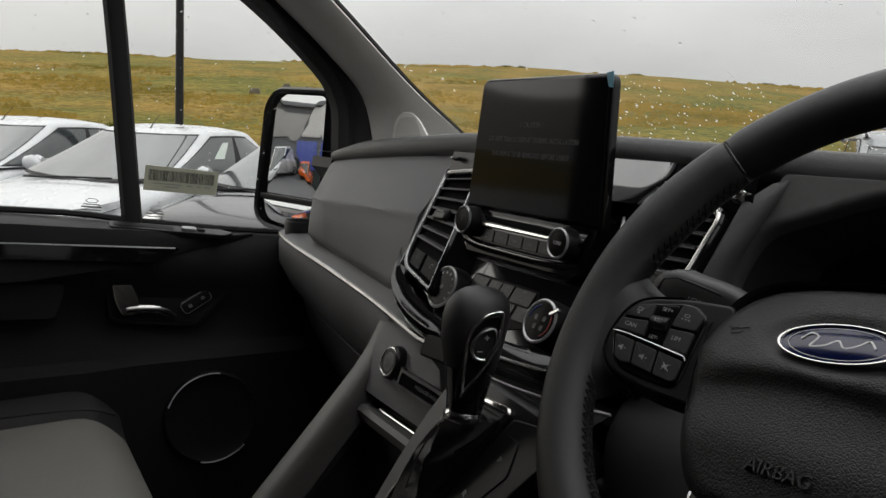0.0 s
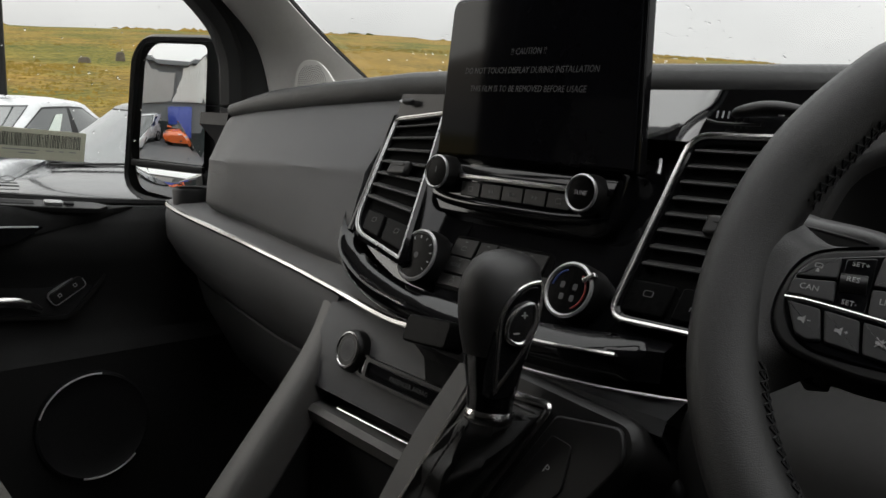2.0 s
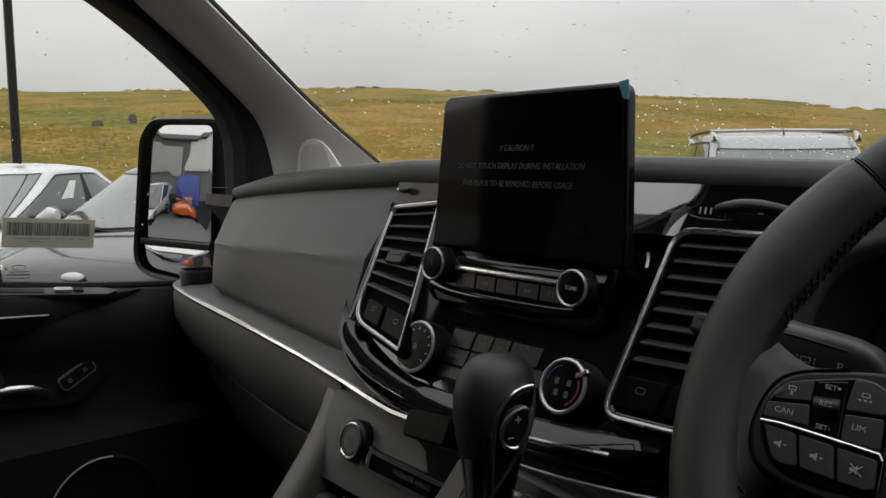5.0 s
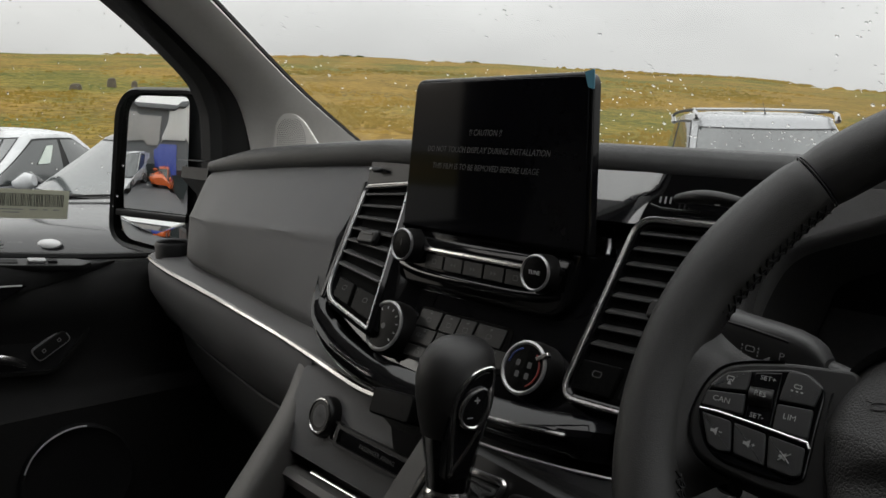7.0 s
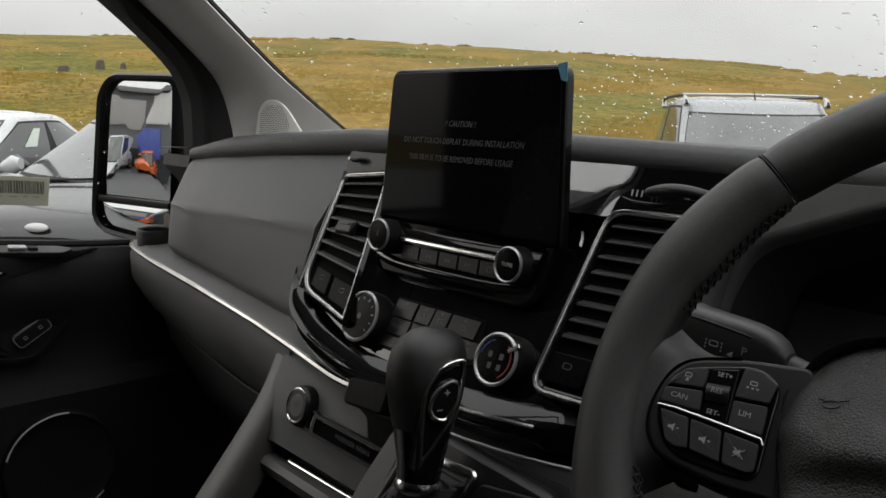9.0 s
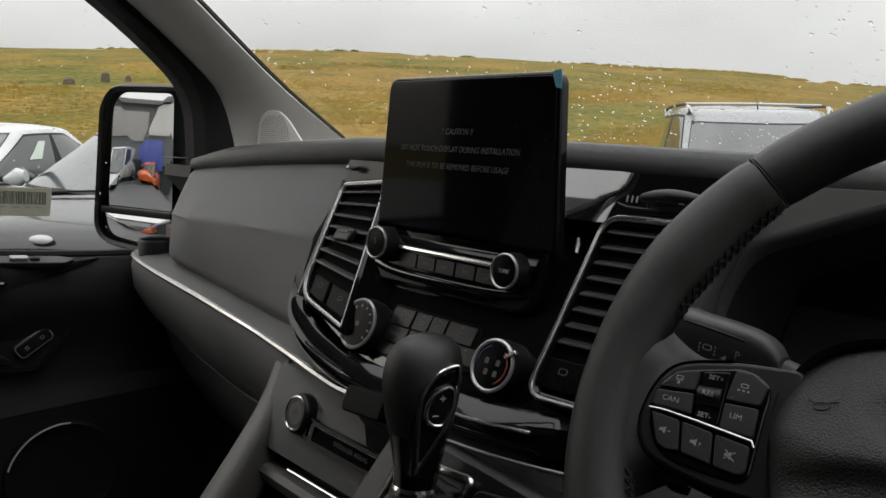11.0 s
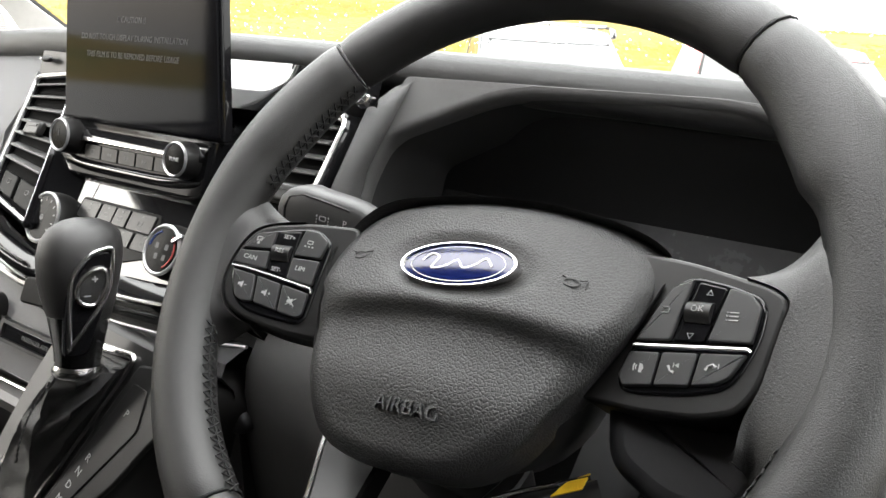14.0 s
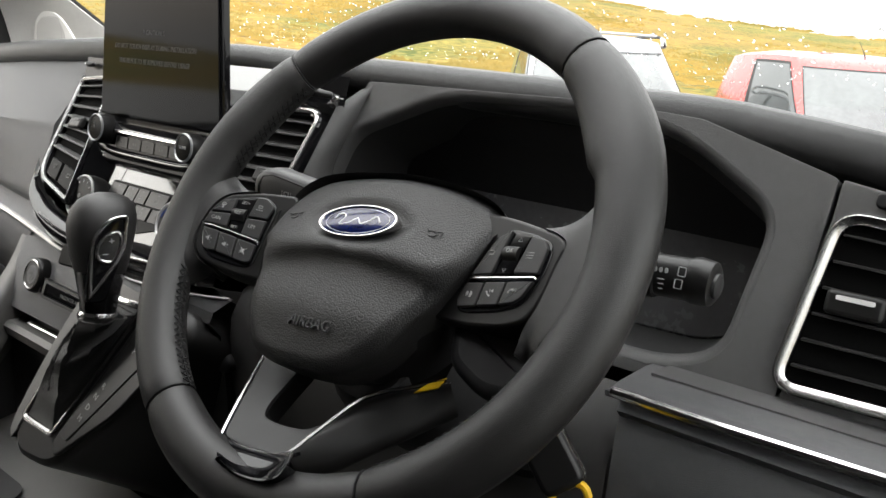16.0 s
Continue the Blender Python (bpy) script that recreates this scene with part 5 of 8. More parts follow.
climate = thing("climate_panel", (-0.44, 0.11, 1.22), "climate controls with two chrome-ringed knobs and keys", "climate control")
CU = (0, 0.45, 1)
c1 = frame_of((-0.5335, 0.113, 1.2405), (1, 0, 0), CU)
c2 = frame_of((-0.349, 0.110, 1.2435), (1, 0, 0), CU)
k1 = knob(climate, c1, 0.0262, 0.020, DIAL, name="fan_knob")
k2 = knob(climate, c2, 0.0228, 0.020, DIAL, name="temperature_knob")
for a in range(-40, 230, 27):
    part("fan_mark", prism(rrect(0.0030, 0.0012, 0.0004), shift(c1, 0.0185 * math.cos(radians(a)), 0.018 * math.sin(radians(a)), 0.0212, a), 0.0003), GREY_MARK, k1)
part("fan_symbol", prism(oval(0.003, 0.003, 10), shift(c1, 0, 0, 0.0216), 0.0003), DIM_MARK, k1)
for a0, a1, mt in ((-60, 60, RED_MARK), (110, 175, BLUE_MARK)):
    arc = [shift(c2, 0.0158 * math.cos(radians(a)), 0.0158 * math.sin(radians(a)), 0.0212).translation for a in range(a0, a1, 8)]
    part("scale_arc", tube(arc, 0.0008, 6), mt, k2)
for dx, dy in ((-0.006, 0.003), (0.006, 0.003), (-0.004, -0.006), (0.006, -0.006)):
    part("seat_symbol", prism(rrect(0.004, 0.005, 0.001), shift(c2, dx, dy, 0.0214), 0.0003), DIM_MARK, k2)
part("pointer", prism(rrect(0.012, 0.004, 0.001), shift(c2, 0.0165, 0.012, 0.020, 36), 0.004, 0.001), CHROME, k2, "chrome pointer")
part("key_panel", prism(rounded(on_stack((-0.512, 1.2685), (-0.512, 1.2235), (-0.425, 1.2235), (-0.383, 1.2345), (-0.392, 1.2685)), 0.005, 3), STACK, 0.0010, 0.0006), DIAL, climate, "satin black key surround")
for u, z, w, h in ((-0.494, 1.2585, 0.030, 0.0175), (-0.4660, 1.2585, 0.022, 0.0175), (-0.4440, 1.2585, 0.021, 0.0175), (-0.414, 1.2585, 0.036, 0.0175),
                   (-0.492, 1.2435, 0.030, 0.0155), (-0.4615, 1.2435, 0.029, 0.0155), (-0.431, 1.2435, 0.029, 0.0155), (-0.400, 1.2435, 0.028, 0.0155), (-0.490, 1.2305, 0.036, 0.011), (-0.450, 1.2305, 0.04, 0.011)):
    mk = stack_at(u, z, 0.0008)
    b = part("climate_key", prism(rrect(w - 0.0012, h, 0.0015), mk, 0.0016, 0.0006, back=0.002), SATIN, climate, "satin black key")
    if (u, z) == (-0.492, 1.2435):
        lettering("REAR", 0.0058, shift(mk, -0.003, 0, 0.0016), DIM_MARK, b, "key_lettering", 0.0001)
    else:
        part("key_symbol", ring_plate(rrect(0.006, 0.0042, 0.001), rrect(0.0052, 0.0034, 0.0008), shift(mk, 0, -0.001, 0.0016), 0.0002), DIM_MARK, b)
    part("key_lamp", prism(rrect(0.003, 0.0012, 0.0004), shift(mk, 0, h * 0.33, 0.0016), 0.0002), DIM_MARK, b)

# ---------------------------------------------------------------- steering wheel
WH = frame_of((0.007, -0.002, 1.3265), (1, 0, 0), (0, math.sin(radians(35.65)), math.cos(radians(35.65)))) @ pose(0, 0, 0, 0, 0, 4.5)
wheel = thing("steering_wheel", WH, "black leather steering wheel with airbag cover and button pods", "steering wheel")
RC = 0.1708


def rim_point(a, b, lift):
    """A point of the rim's skin at the angle a round the wheel and b round its section, with thumb rests beside the spokes."""
    deg = math.degrees(a) % 360
    grip = 0.0017 * (math.exp(-((deg - 158) / 16) ** 2) + math.exp(-((deg - 22) / 16) ** 2))
    off = min(abs(deg - 18), abs(deg - 162)) if 18 <= deg <= 162 else 0.0
    thumb = 0.0045 * min(1.0, off / 5.0) * math.exp(-(max(0.0, off - 10) / 14) ** 2)
    if deg > 90:
        thumb *= 0.35
    r = RC + (0.0178 + grip + lift) * math.cos(b) - thumb * max(0.0, -math.cos(b)) ** 1.5
    return WH @ V(r * math.cos(a), r * math.sin(a), (0.0158 + grip + lift) * math.sin(b) - 0.004)


def rim_arc(a0, a1, n):
    bm = bmesh.new()
    rings = []
    for i in range(n + 1):
        f = i / n
        a = radians(a0 + (a1 - a0) * f)
        endr = 0.0012 * (max(0, 1 - f * n / 1.2) + max(0, 1 - (1 - f) * n / 1.2))
        ring = []
        for j in range(16):
            ring.append(rim_point(a, 2 * math.pi * j / 16, -endr))
        rings.append(ring)
    add_rings(bm, rings, True, True, True)
    return bm


for nm, a0, a1, n in (("rim_section", 49.4, 134.8, 36), ("rim_section", 135.6, 234.8, 60), ("rim_section", 235.6, 296.7, 24), ("rim_section", 297.5, 408.6, 60)):
    part(nm, rim_arc(a0, a1, n), LEATHER, wheel, "smooth leather rim section")
for a in (49.0, 135.2, 235.2, 297.1):
    ring = []
    for j in range(16):
        b = 2 * math.pi * j / 16
        r = RC + 0.0171 * math.cos(b)
        ring.append(WH @ V(r * math.cos(radians(a)), r * math.sin(radians(a)), 0.0151 * math.sin(b) - 0.004))
    part("rim_seam", tube(ring, 0.0005, 5, closed=True), DARK, wheel, "black seam")


def stitching(a0, a1, side=175):
    bm = bmesh.new()
    n = int(abs(a1 - a0) / 1.9)
    for k in range(n):
        ends = [radians(a0 + (a1 - a0) * (k + f) / n) for f in (0.0, 0.5, 1.0)]
        for s in (1, -1):
            tube([rim_point(t, radians(b), 0.0004) for t, b in zip(ends, (side - 15 * s, side, side + 15 * s))], 0.00055, 4, bm=bm)
    tube([rim_point(radians(a0 + (a1 - a0) * k / 30), radians(side), 0.0001) for k in range(31)], 0.0006, 4, bm=bm)
    return bm


part("stitching", stitching(137, 166, 183), THREAD, wheel, "black cross stitching")
part("stitching", stitching(199, 236), THREAD, wheel, "black cross stitching")
part("stitching", stitching(300, 341), THREAD, wheel, "black cross stitching")

# spokes: a flat bezel under each pod and a leather wing that runs from it into the rim
POD_L = WH @ pose(-0.115, -0.012, -0.00425, 0, 14.04, 0)
POD_R = WH @ pose(0.108, -0.015, -0.006, 0, -14.04, 0)
bezel_l = [(-0.0333, -0.0060), (-0.0305, 0.0100), (-0.0245, 0.0200), (-0.0165, 0.0245), (0.0055, 0.0303), (0.0360, 0.0340), (0.0400, -0.0330), (0.0080, -0.0340), (-0.0150, -0.0310), (-0.0260, -0.0266), (-0.0317, -0.0183)]
bezel_r = [(-0.0420, 0.0440), (-0.0222, 0.0410), (-0.0065, 0.0377), (0.0237, 0.0290), (0.0308, 0.0250), (0.0327, 0.0202), (0.0308, 0.0101), (0.0276, -0.0117), (0.0215, -0.0240), (0.0056, -0.0290), (-0.0200, -0.0300), (-0.0500, -0.0280)]
for frame_m, poly in ((POD_L, bezel_l), (POD_R, bezel_r)):
    part("spoke_bezel", prism(rounded(poly, 0.006, 4), shift(frame_m, 0, 0, -0.0062), 0.003, 0.0022, 3, back=0.018), SATIN, wheel, "satin black spoke bezel")


def wing(frame_m, inner, a0, a1):
    """Leather between the bezel's outer edge and the rim, from angle a0 to a1 round the rim, its free ends hollowed."""
    inner = spline([frame_m @ V(x, y, -0.0030) for x, y in inner], 32)
    up = WH.to_3x3() @ V(0, 0, 1)
    along = WH.to_3x3() @ V(0, 1, 0)
    rows = []
    for i, p in enumerate(inner):
        a = radians(a0 + (a1 - a0) * i / 31)
        e = abs(i / 15.5 - 1) ** 4
        q = WH @ V((RC - 0.003 + 0.002 * e) * math.cos(a), (RC - 0.003 + 0.002 * e) * math.sin(a), 0.0085 - 0.010 * e)
        sign = -1 if i < 16 else 1
        row = []
        for k in range(13):
            f = k / 12
            c = p.lerp(q, f)
            lift = (f * f * (3 - 2 * f) - f) * (q - p).dot(up)
            c += up * (lift - 0.012 * e * math.sin(math.pi * f)) + along * (sign * 0.007 * e * math.sin(math.pi * f))
            row.append(c)
        rows.append([row[0] - up * 0.016] + row)
    return loft(rows, thick=0.004)


part("spoke_wing", wing(POD_L, [(0.0020, 0.0300), (-0.0140, 0.0255), (-0.0245, 0.0200), (-0.0305, 0.0100), (-0.0333, -0.0060), (-0.0317, -0.0183), (-0.0260, -0.0266), (-0.0171, -0.0320), (-0.0060, -0.0340)], 166, 206), LEATHER, wheel, "leather wing of the spoke")
part("spoke_wing", wing(POD_R, [(0.0140, 0.0320), (0.0237, 0.0290), (0.0308, 0.0250), (0.0327, 0.0202), (0.0308, 0.0101), (0.0276, -0.0117), (0.0232, -0.0270), (0.0225, -0.0420)], 22, -31), LEATHER, wheel, "leather wing of the spoke")
hub = bmesh.new()
lathe([(0.060, -0.075), (0.066, -0.045), (0.064, -0.024), (0.05, -0.018)], shift(WH, 0, -0.022, 0), 32, hub)
part("hub_shell", hub, DARK, wheel, "dark hub shell")
under = rounded([(0.070, -0.030), (0.138, -0.036), (0.143, -0.062), (0.132, -0.078), (0.105, -0.080), (0.078, -0.066)], 0.010, 5)
part("spoke_underside", prism(under, shift(WH, 0, 0, -0.024), 0.0, 0.008, 4, back=0.030), DARK, wheel, "dark moulded underside of the spoke")

pad_o = spline([(-0.070, 0.0385), (-0.050, 0.0440), (-0.024, 0.0470), (0.004, 0.0480), (0.032, 0.0460), (0.060, 0.0405), (0.0815, 0.0320), (0.0895, 0.0205), (0.0825, -0.006), (0.070, -0.031), (0.056, -0.054), (0.042, -0.0770), (0.020, -0.0925),
                (-0.010, -0.0965), (-0.038, -0.0955), (-0.058, -0.088), (-0.071, -0.071), (-0.0815, -0.045), (-0.0885, -0.018), (-0.0905, 0.006), (-0.084, 0.026)], 96, True)
BADGE_C = (-0.0077, 0.0038)


def pad_z(x, y):
    """A sloping upper shelf that breaks at a crease into a flatter lower face."""
    up = 0.0050 - (y + 0.019) * 0.34
    low = -0.0022 + 0.0045 * math.exp(-((y + 0.060) / 0.020) ** 2)
    s = 1 / (1 + math.exp(-(y + 0.0205 + 1.4 * x * x) / 0.0022))
    fade = min(1.0, max(0.0, (0.090 - abs(x)) / 0.030))
    z = low + (up - low) * (s if y > -0.019 else s * fade + (1 - fade) * 0.3 * s)
    z -= 1.1 * x * x
    d = math.hypot((x - BADGE_C[0]) / 0.0385, (y - BADGE_C[1]) / 0.0175)
    return z - 0.0038 / (1 + math.exp((d - 1.0) / 0.05))


bm = bmesh.new()
cen = Vector((0.0, -0.022))
rings = [[WH @ Vector((*(cen + (q - cen) * 0.99), -0.032)) for q in pad_o], [WH @ Vector((*q, -0.016 if q.y > 0.01 else -0.012)) for q in pad_o]]
for f in (0.995, 0.982, 0.965, 0.945, 0.92, 0.89, 0.86, 0.82, 0.78, 0.74, 0.70, 0.65, 0.60, 0.55, 0.50, 0.45, 0.40, 0.35, 0.30, 0.25, 0.2, 0.15, 0.1, 0.05, 0.01):
    ring = []
    for q in pad_o:
        p = cen + (q - cen) * f
        ring.append(WH @ Vector((p.x, p.y, pad_z(p.x, p.y) - 0.0065 * (max(0.0, f - 0.86) / 0.14) ** 2.2)))
    rings.append(ring)
add_rings(bm, rings, True, False, True)
cover = part("airbag_cover", bm, COVER, wheel, "pebbled black airbag cover", angle=70)
EM = shift(WH, BADGE_C[0], BADGE_C[1], -0.0038, 5.2) @ pose(0, 0, 0, -10, 0, 0)
OV = EM @ Matrix.Diagonal((0.0318, 0.0125, 1, 1))
part("badge_rim", lathe([(1, -0.004), (1, 0.0010), (0.985, 0.0022), (0.945, 0.0022), (0.925, 0.0008)], OV, 56), CHROME, cover, "chrome oval rim")
part("badge_oval", lathe([(0.95, 0.0), (0.92, 0.0010), (0.6, 0.0018), (0.3, 0.0022), (0.02, 0.0023)], OV, 56), NAVY, cover, "navy blue oval badge")
part("badge_line", tube([OV @ V(0.80 * math.cos(2 * math.pi * i / 48), 0.78 * math.sin(2 * math.pi * i / 48), 0.0015) for i in range(48)], 0.0002, 5, closed=True), SILVER, cover, "fine silver line")
stroke = bmesh.new()
squiggle = [(-0.0190, 0.0010), (-0.0150, 0.0050), (-0.0105, 0.0030), (-0.0130, -0.0030), (-0.0060, -0.0020), (0.0, 0.0016), (0.0040, -0.0024), (0.0100, -0.0006), (0.0150, 0.0030), (0.0190, -0.0012)]
tube(spline([EM @ V(x, y, 0.0021) for x, y in squiggle], 90), 0.00062, 6, flat=0.5, side=EM.to_3x3() @ V(0, 0, 1), bm=stroke)
part("badge_stroke", stroke, SILVER, cover, "silver flourish on the badge")
lettering("AIRBAG", 0.0098, shift(WH, -0.0068, -0.0690, pad_z(-0.0068, -0.0690) + 0.0001, 0.5), PAD, cover, "embossed_lettering", 0.0011)
for x, y, tilt in ((-0.0684, 0.0033, 8), (0.0502, 0.0039, -6)):
    hm = shift(WH, x, y, pad_z(x, y) + 0.0002, tilt) @ pose(0, 0, 0, -17, 0, 0)
    hb = bmesh.new()
    ring_plate(oval(0.0042, 0.0024, 16), oval(0.0035, 0.0018, 16), hm, 0.0005, bm=hb)
    tube([hm @ V(0.003, 0.0018, 0.0004), hm @ V(0.0072, 0.0024, 0.0004), hm @ V(0.0078, -0.002, 0.0004)], 0.00035, 4, bm=hb)
    tube([hm @ V(-0.003, 0.0018, 0.0004), hm @ V(-0.0055, 0.0026, 0.0004)], 0.00035, 4, bm=hb)
    part("horn_mark", hb, SATIN, cover, "embossed horn symbol")


def key_symbol(kind, mk, sym):
    """Printed symbols, some 5 mm across, drawn in the plane of mk."""
    if kind == "car":
        ring_plate(rrect(0.0048, 0.0030, 0.001), rrect(0.0036, 0.0018, 0.0006), shift(mk, 0, 0.0016), 0.0002, bm=sym)
        prism([(-0.0012, -0.0030), (0.0012, -0.0030), (0.0005, -0.0004), (-0.0005, -0.0004)], mk, 0.0002, bm=sym)
        for d in (-0.0017, 0.0017):
            prism(rrect(0.0008, 0.0008, 0.0003), shift(mk, d, -0.0002), 0.0002, bm=sym)
    elif kind == "dash":
        ring_plate(rrect(0.0048, 0.0030, 0.001), rrect(0.0036, 0.0018, 0.0006), shift(mk, 0, 0.0016), 0.0002, bm=sym)
        for d in (-0.0030, 0.0, 0.0030):
            prism(rrect(0.0016, 0.0011, 0.0004), shift(mk, d, -0.0018), 0.0002, bm=sym)
    elif kind in ("vol", "volup", "mute"):
        prism([(-0.003, -0.001), (-0.001, -0.001), (0.001, -0.0028), (0.001, 0.0028), (-0.001, 0.001), (-0.003, 0.001)], mk, 0.0002, bm=sym)
        if kind == "mute":
            for s in (1, -1):
                tube([mk @ V(-0.003, -0.003 * s, 0.0003), mk @ V(0.0035, 0.003 * s, 0.0003)], 0.0003, 4, bm=sym)
        else:
            prism(rrect(0.002, 0.0006, 0.0002), shift(mk, 0.0033, 0), 0.0002, bm=sym)
        if kind == "volup":
            prism(rrect(0.0006, 0.002, 0.0002), shift(mk, 0.0033, 0), 0.0002, bm=sym)
    elif kind in ("up", "down"):
        s = 1 if kind == "up" else -1
        tube([mk @ V(-0.0018, -0.0012 * s, 0.0002), mk @ V(0.0018, -0.0012 * s, 0.0002), mk @ V(0, 0.0018 * s, 0.0002)], 0.0003, 4, closed=True, bm=sym)
    elif kind == "list":
        for d in (-0.0022, 0, 0.0022):
            prism(rrect(0.0052, 0.0006, 0.0002), shift(mk, 0.0006, d), 0.0002, bm=sym)
            prism(rrect(0.0007, 0.0006, 0.0002), shift(mk, -0.0032, d), 0.0002, bm=sym)
    elif kind == "back":
        tube([mk @ V(-0.0024, 0.0017, 0.0002), mk @ V(0.0016, 0.0017, 0.0002), mk @ V(0.0027, 0.0004, 0.0002), mk @ V(0.0022, -0.0016, 0.0002), mk @ V(-0.0022, -0.0016, 0.0002)], 0.00035, 4, bm=sym)
    elif kind == "voice":
        prism([(0.0006, -0.0028), (0.0026, -0.0028), (0.0026, -0.0014), (0.0034, -0.0004), (0.0026, 0.0020), (0.0006, 0.0026)], mk, 0.0002, bm=sym)
        for d in (0.0, 0.0014):
            tube([mk @ V(-0.0010 - d, 0.0014 + d * 0.5, 0.0002), mk @ V(-0.0016 - d, 0.0, 0.0002), mk @ V(-0.0010 - d, -0.0014 - d * 0.5, 0.0002)], 0.0003, 4, bm=sym)
    else:
        s = 1 if kind == "take" else -1
        tube([mk @ V(-0.0036, 0.0010 * s, 0.0002), mk @ V(-0.0024, -0.0014 * s, 0.0002), mk @ V(0.0004, -0.0024 * s, 0.0002)], [0.0007, 0.0004, 0.0007], 5, bm=sym)
        tri = [(0.0, 0.0018), (0.0026, 0.0004), (0.0026, 0.0032)] if kind == "take" else [(0.0026, 0.0018), (0.0, 0.0004), (0.0, 0.0032)]
        prism(tri, mk, 0.0002, bm=sym)
        prism(rrect(0.0005, 0.0028, 0.0002), shift(mk, -0.0006 if kind == "take" else 0.0032, 0.0018), 0.0002, bm=sym)


def pod(points, keys, roller, chrome, marks, nm, m):
    """A button pod in the plane of m, whose chrome line lies at height 0: backing, keys, roller, line and print."""
    p = part(nm, prism(rounded(points, 0.006, 4), shift(m, 0, 0, -0.0066), 0.0046, 0.0015, 3, back=0.006), GLOSS, wheel, "glossy black button pod")
    for pts, h in keys:
        part("pod_key", prism(inset(rounded(pts, 0.0016, 3), 0.00028), shift(m, 0, 0, -0.0022), h, 0.0007), KEY_PLASTIC if h > 0.0012 else GLOSS, p, "satin black key" if h > 0.0012 else "glossy rocker well")
    rc = [Vector(q) for q in roller]
    mid = sum(rc, Vector((0, 0))) / 4
    wd = ((rc[2] + rc[3]) / 2 - (rc[0] + rc[1]) / 2).length
    axis = ((rc[2] + rc[3]) / 2 - (rc[0] + rc[1]) / 2).normalized()
    a, b = mid - axis * wd * 0.48, mid + axis * wd * 0.48
    part("pod_roller", tube([m @ V(*a, -0.0022), m @ V(*b, -0.0022)], 0.0048, 20, flat=0.9, side=m.to_3x3() @ V(0, 0, 1)), SATIN, p, "raised roller key")
    part("pod_chrome", tube([m @ V(*q, 0.0) for q in chrome], 0.0007, 6), CHROME, p, "fine chrome line")
    for words, x, y, size in marks:
        h = 0.0022 if words in ("OK", "RES") else (-0.0009 if words in ("SET+", "SET-", "#up", "#down") else 0.0002)
        if words.startswith("#"):
            sym = bmesh.new()
            key_symbol(words[1:], shift(m, x, y, h) @ Matrix.Scale(0.74, 4), sym)
            part("key_symbol", sym, WHITE_MARK, p)
        else:
            lettering(words, size * 0.85, shift(m, x, y, h), WHITE_MARK, p, "key_lettering", 0.0001)
    return p


pod([(-0.0285, -0.0105), (-0.0297, -0.0040), (-0.0280, 0.0100), (-0.0218, 0.0180), (-0.0061, 0.0232), (0.0070, 0.0268), (0.0142, 0.0266), (0.0226, 0.0218), (0.0238, 0.0150), (0.0236, 0.0021), (0.0240, -0.0106), (0.0240, -0.0236), (0.0200, -0.0278), (0.0051, -0.0284), (-0.0125, -0.0274), (-0.0218, -0.0228)],
    [([(-0.0277, 0.0060), (-0.0213, 0.0168), (-0.0102, 0.0204), (-0.0096, 0.0088)], 0.0022), ([(-0.0287, -0.0034), (-0.0281, 0.0052), (-0.0097, 0.0080), (-0.0084, -0.0030)], 0.0022), ([(-0.0082, -0.0040), (-0.0090, 0.0204), (0.0036, 0.0236), (0.0048, -0.0050)], 0.0010),
     ([(0.0042, 0.0084), (0.0055, 0.0246), (0.0138, 0.0252), (0.0220, 0.0204), (0.0205, 0.0098)], 0.0022), ([(0.0052, -0.0058), (0.0042, 0.0074), (0.0206, 0.0090), (0.0214, -0.0060)], 0.0022),
     ([(-0.0205, -0.0214), (-0.0276, -0.0062), (-0.0127, -0.0070), (-0.0090, -0.0220), (-0.0150, -0.0236)], 0.0022), ([(-0.0082, -0.0226), (-0.0119, -0.0071), (0.0036, -0.0084), (0.0065, -0.0240)], 0.0022), ([(0.0073, -0.0242), (0.0044, -0.0085), (0.0212, -0.0098), (0.0222, -0.0225), (0.0190, -0.0250)], 0.0022)],
    [(-0.0087, 0.0041), (-0.0090, 0.0116), (0.0022, 0.0132), (0.0026, 0.0048)],
    [(-0.0288, -0.0050), (-0.0205, -0.0045), (-0.0045, -0.0054), (0.0094, -0.0064), (0.0210, -0.0073), (0.0226, -0.0100)],
    [("#car", -0.0187, 0.0124, 0), ("CAN", -0.0200, 0.0017, 0.0046), ("SET+", -0.0023, 0.0182, 0.0040), ("RES", -0.0035, 0.0088, 0.0042), ("SET-", -0.0028, -0.0014, 0.0040), ("#dash", 0.0115, 0.0165, 0), ("LIM", 0.0113, 0.0019, 0.0046),
     ("#vol", -0.0185, -0.0142, 0), ("#volup", -0.0030, -0.0157, 0), ("#mute", 0.0133, -0.0169, 0)], "button_pod", POD_L)
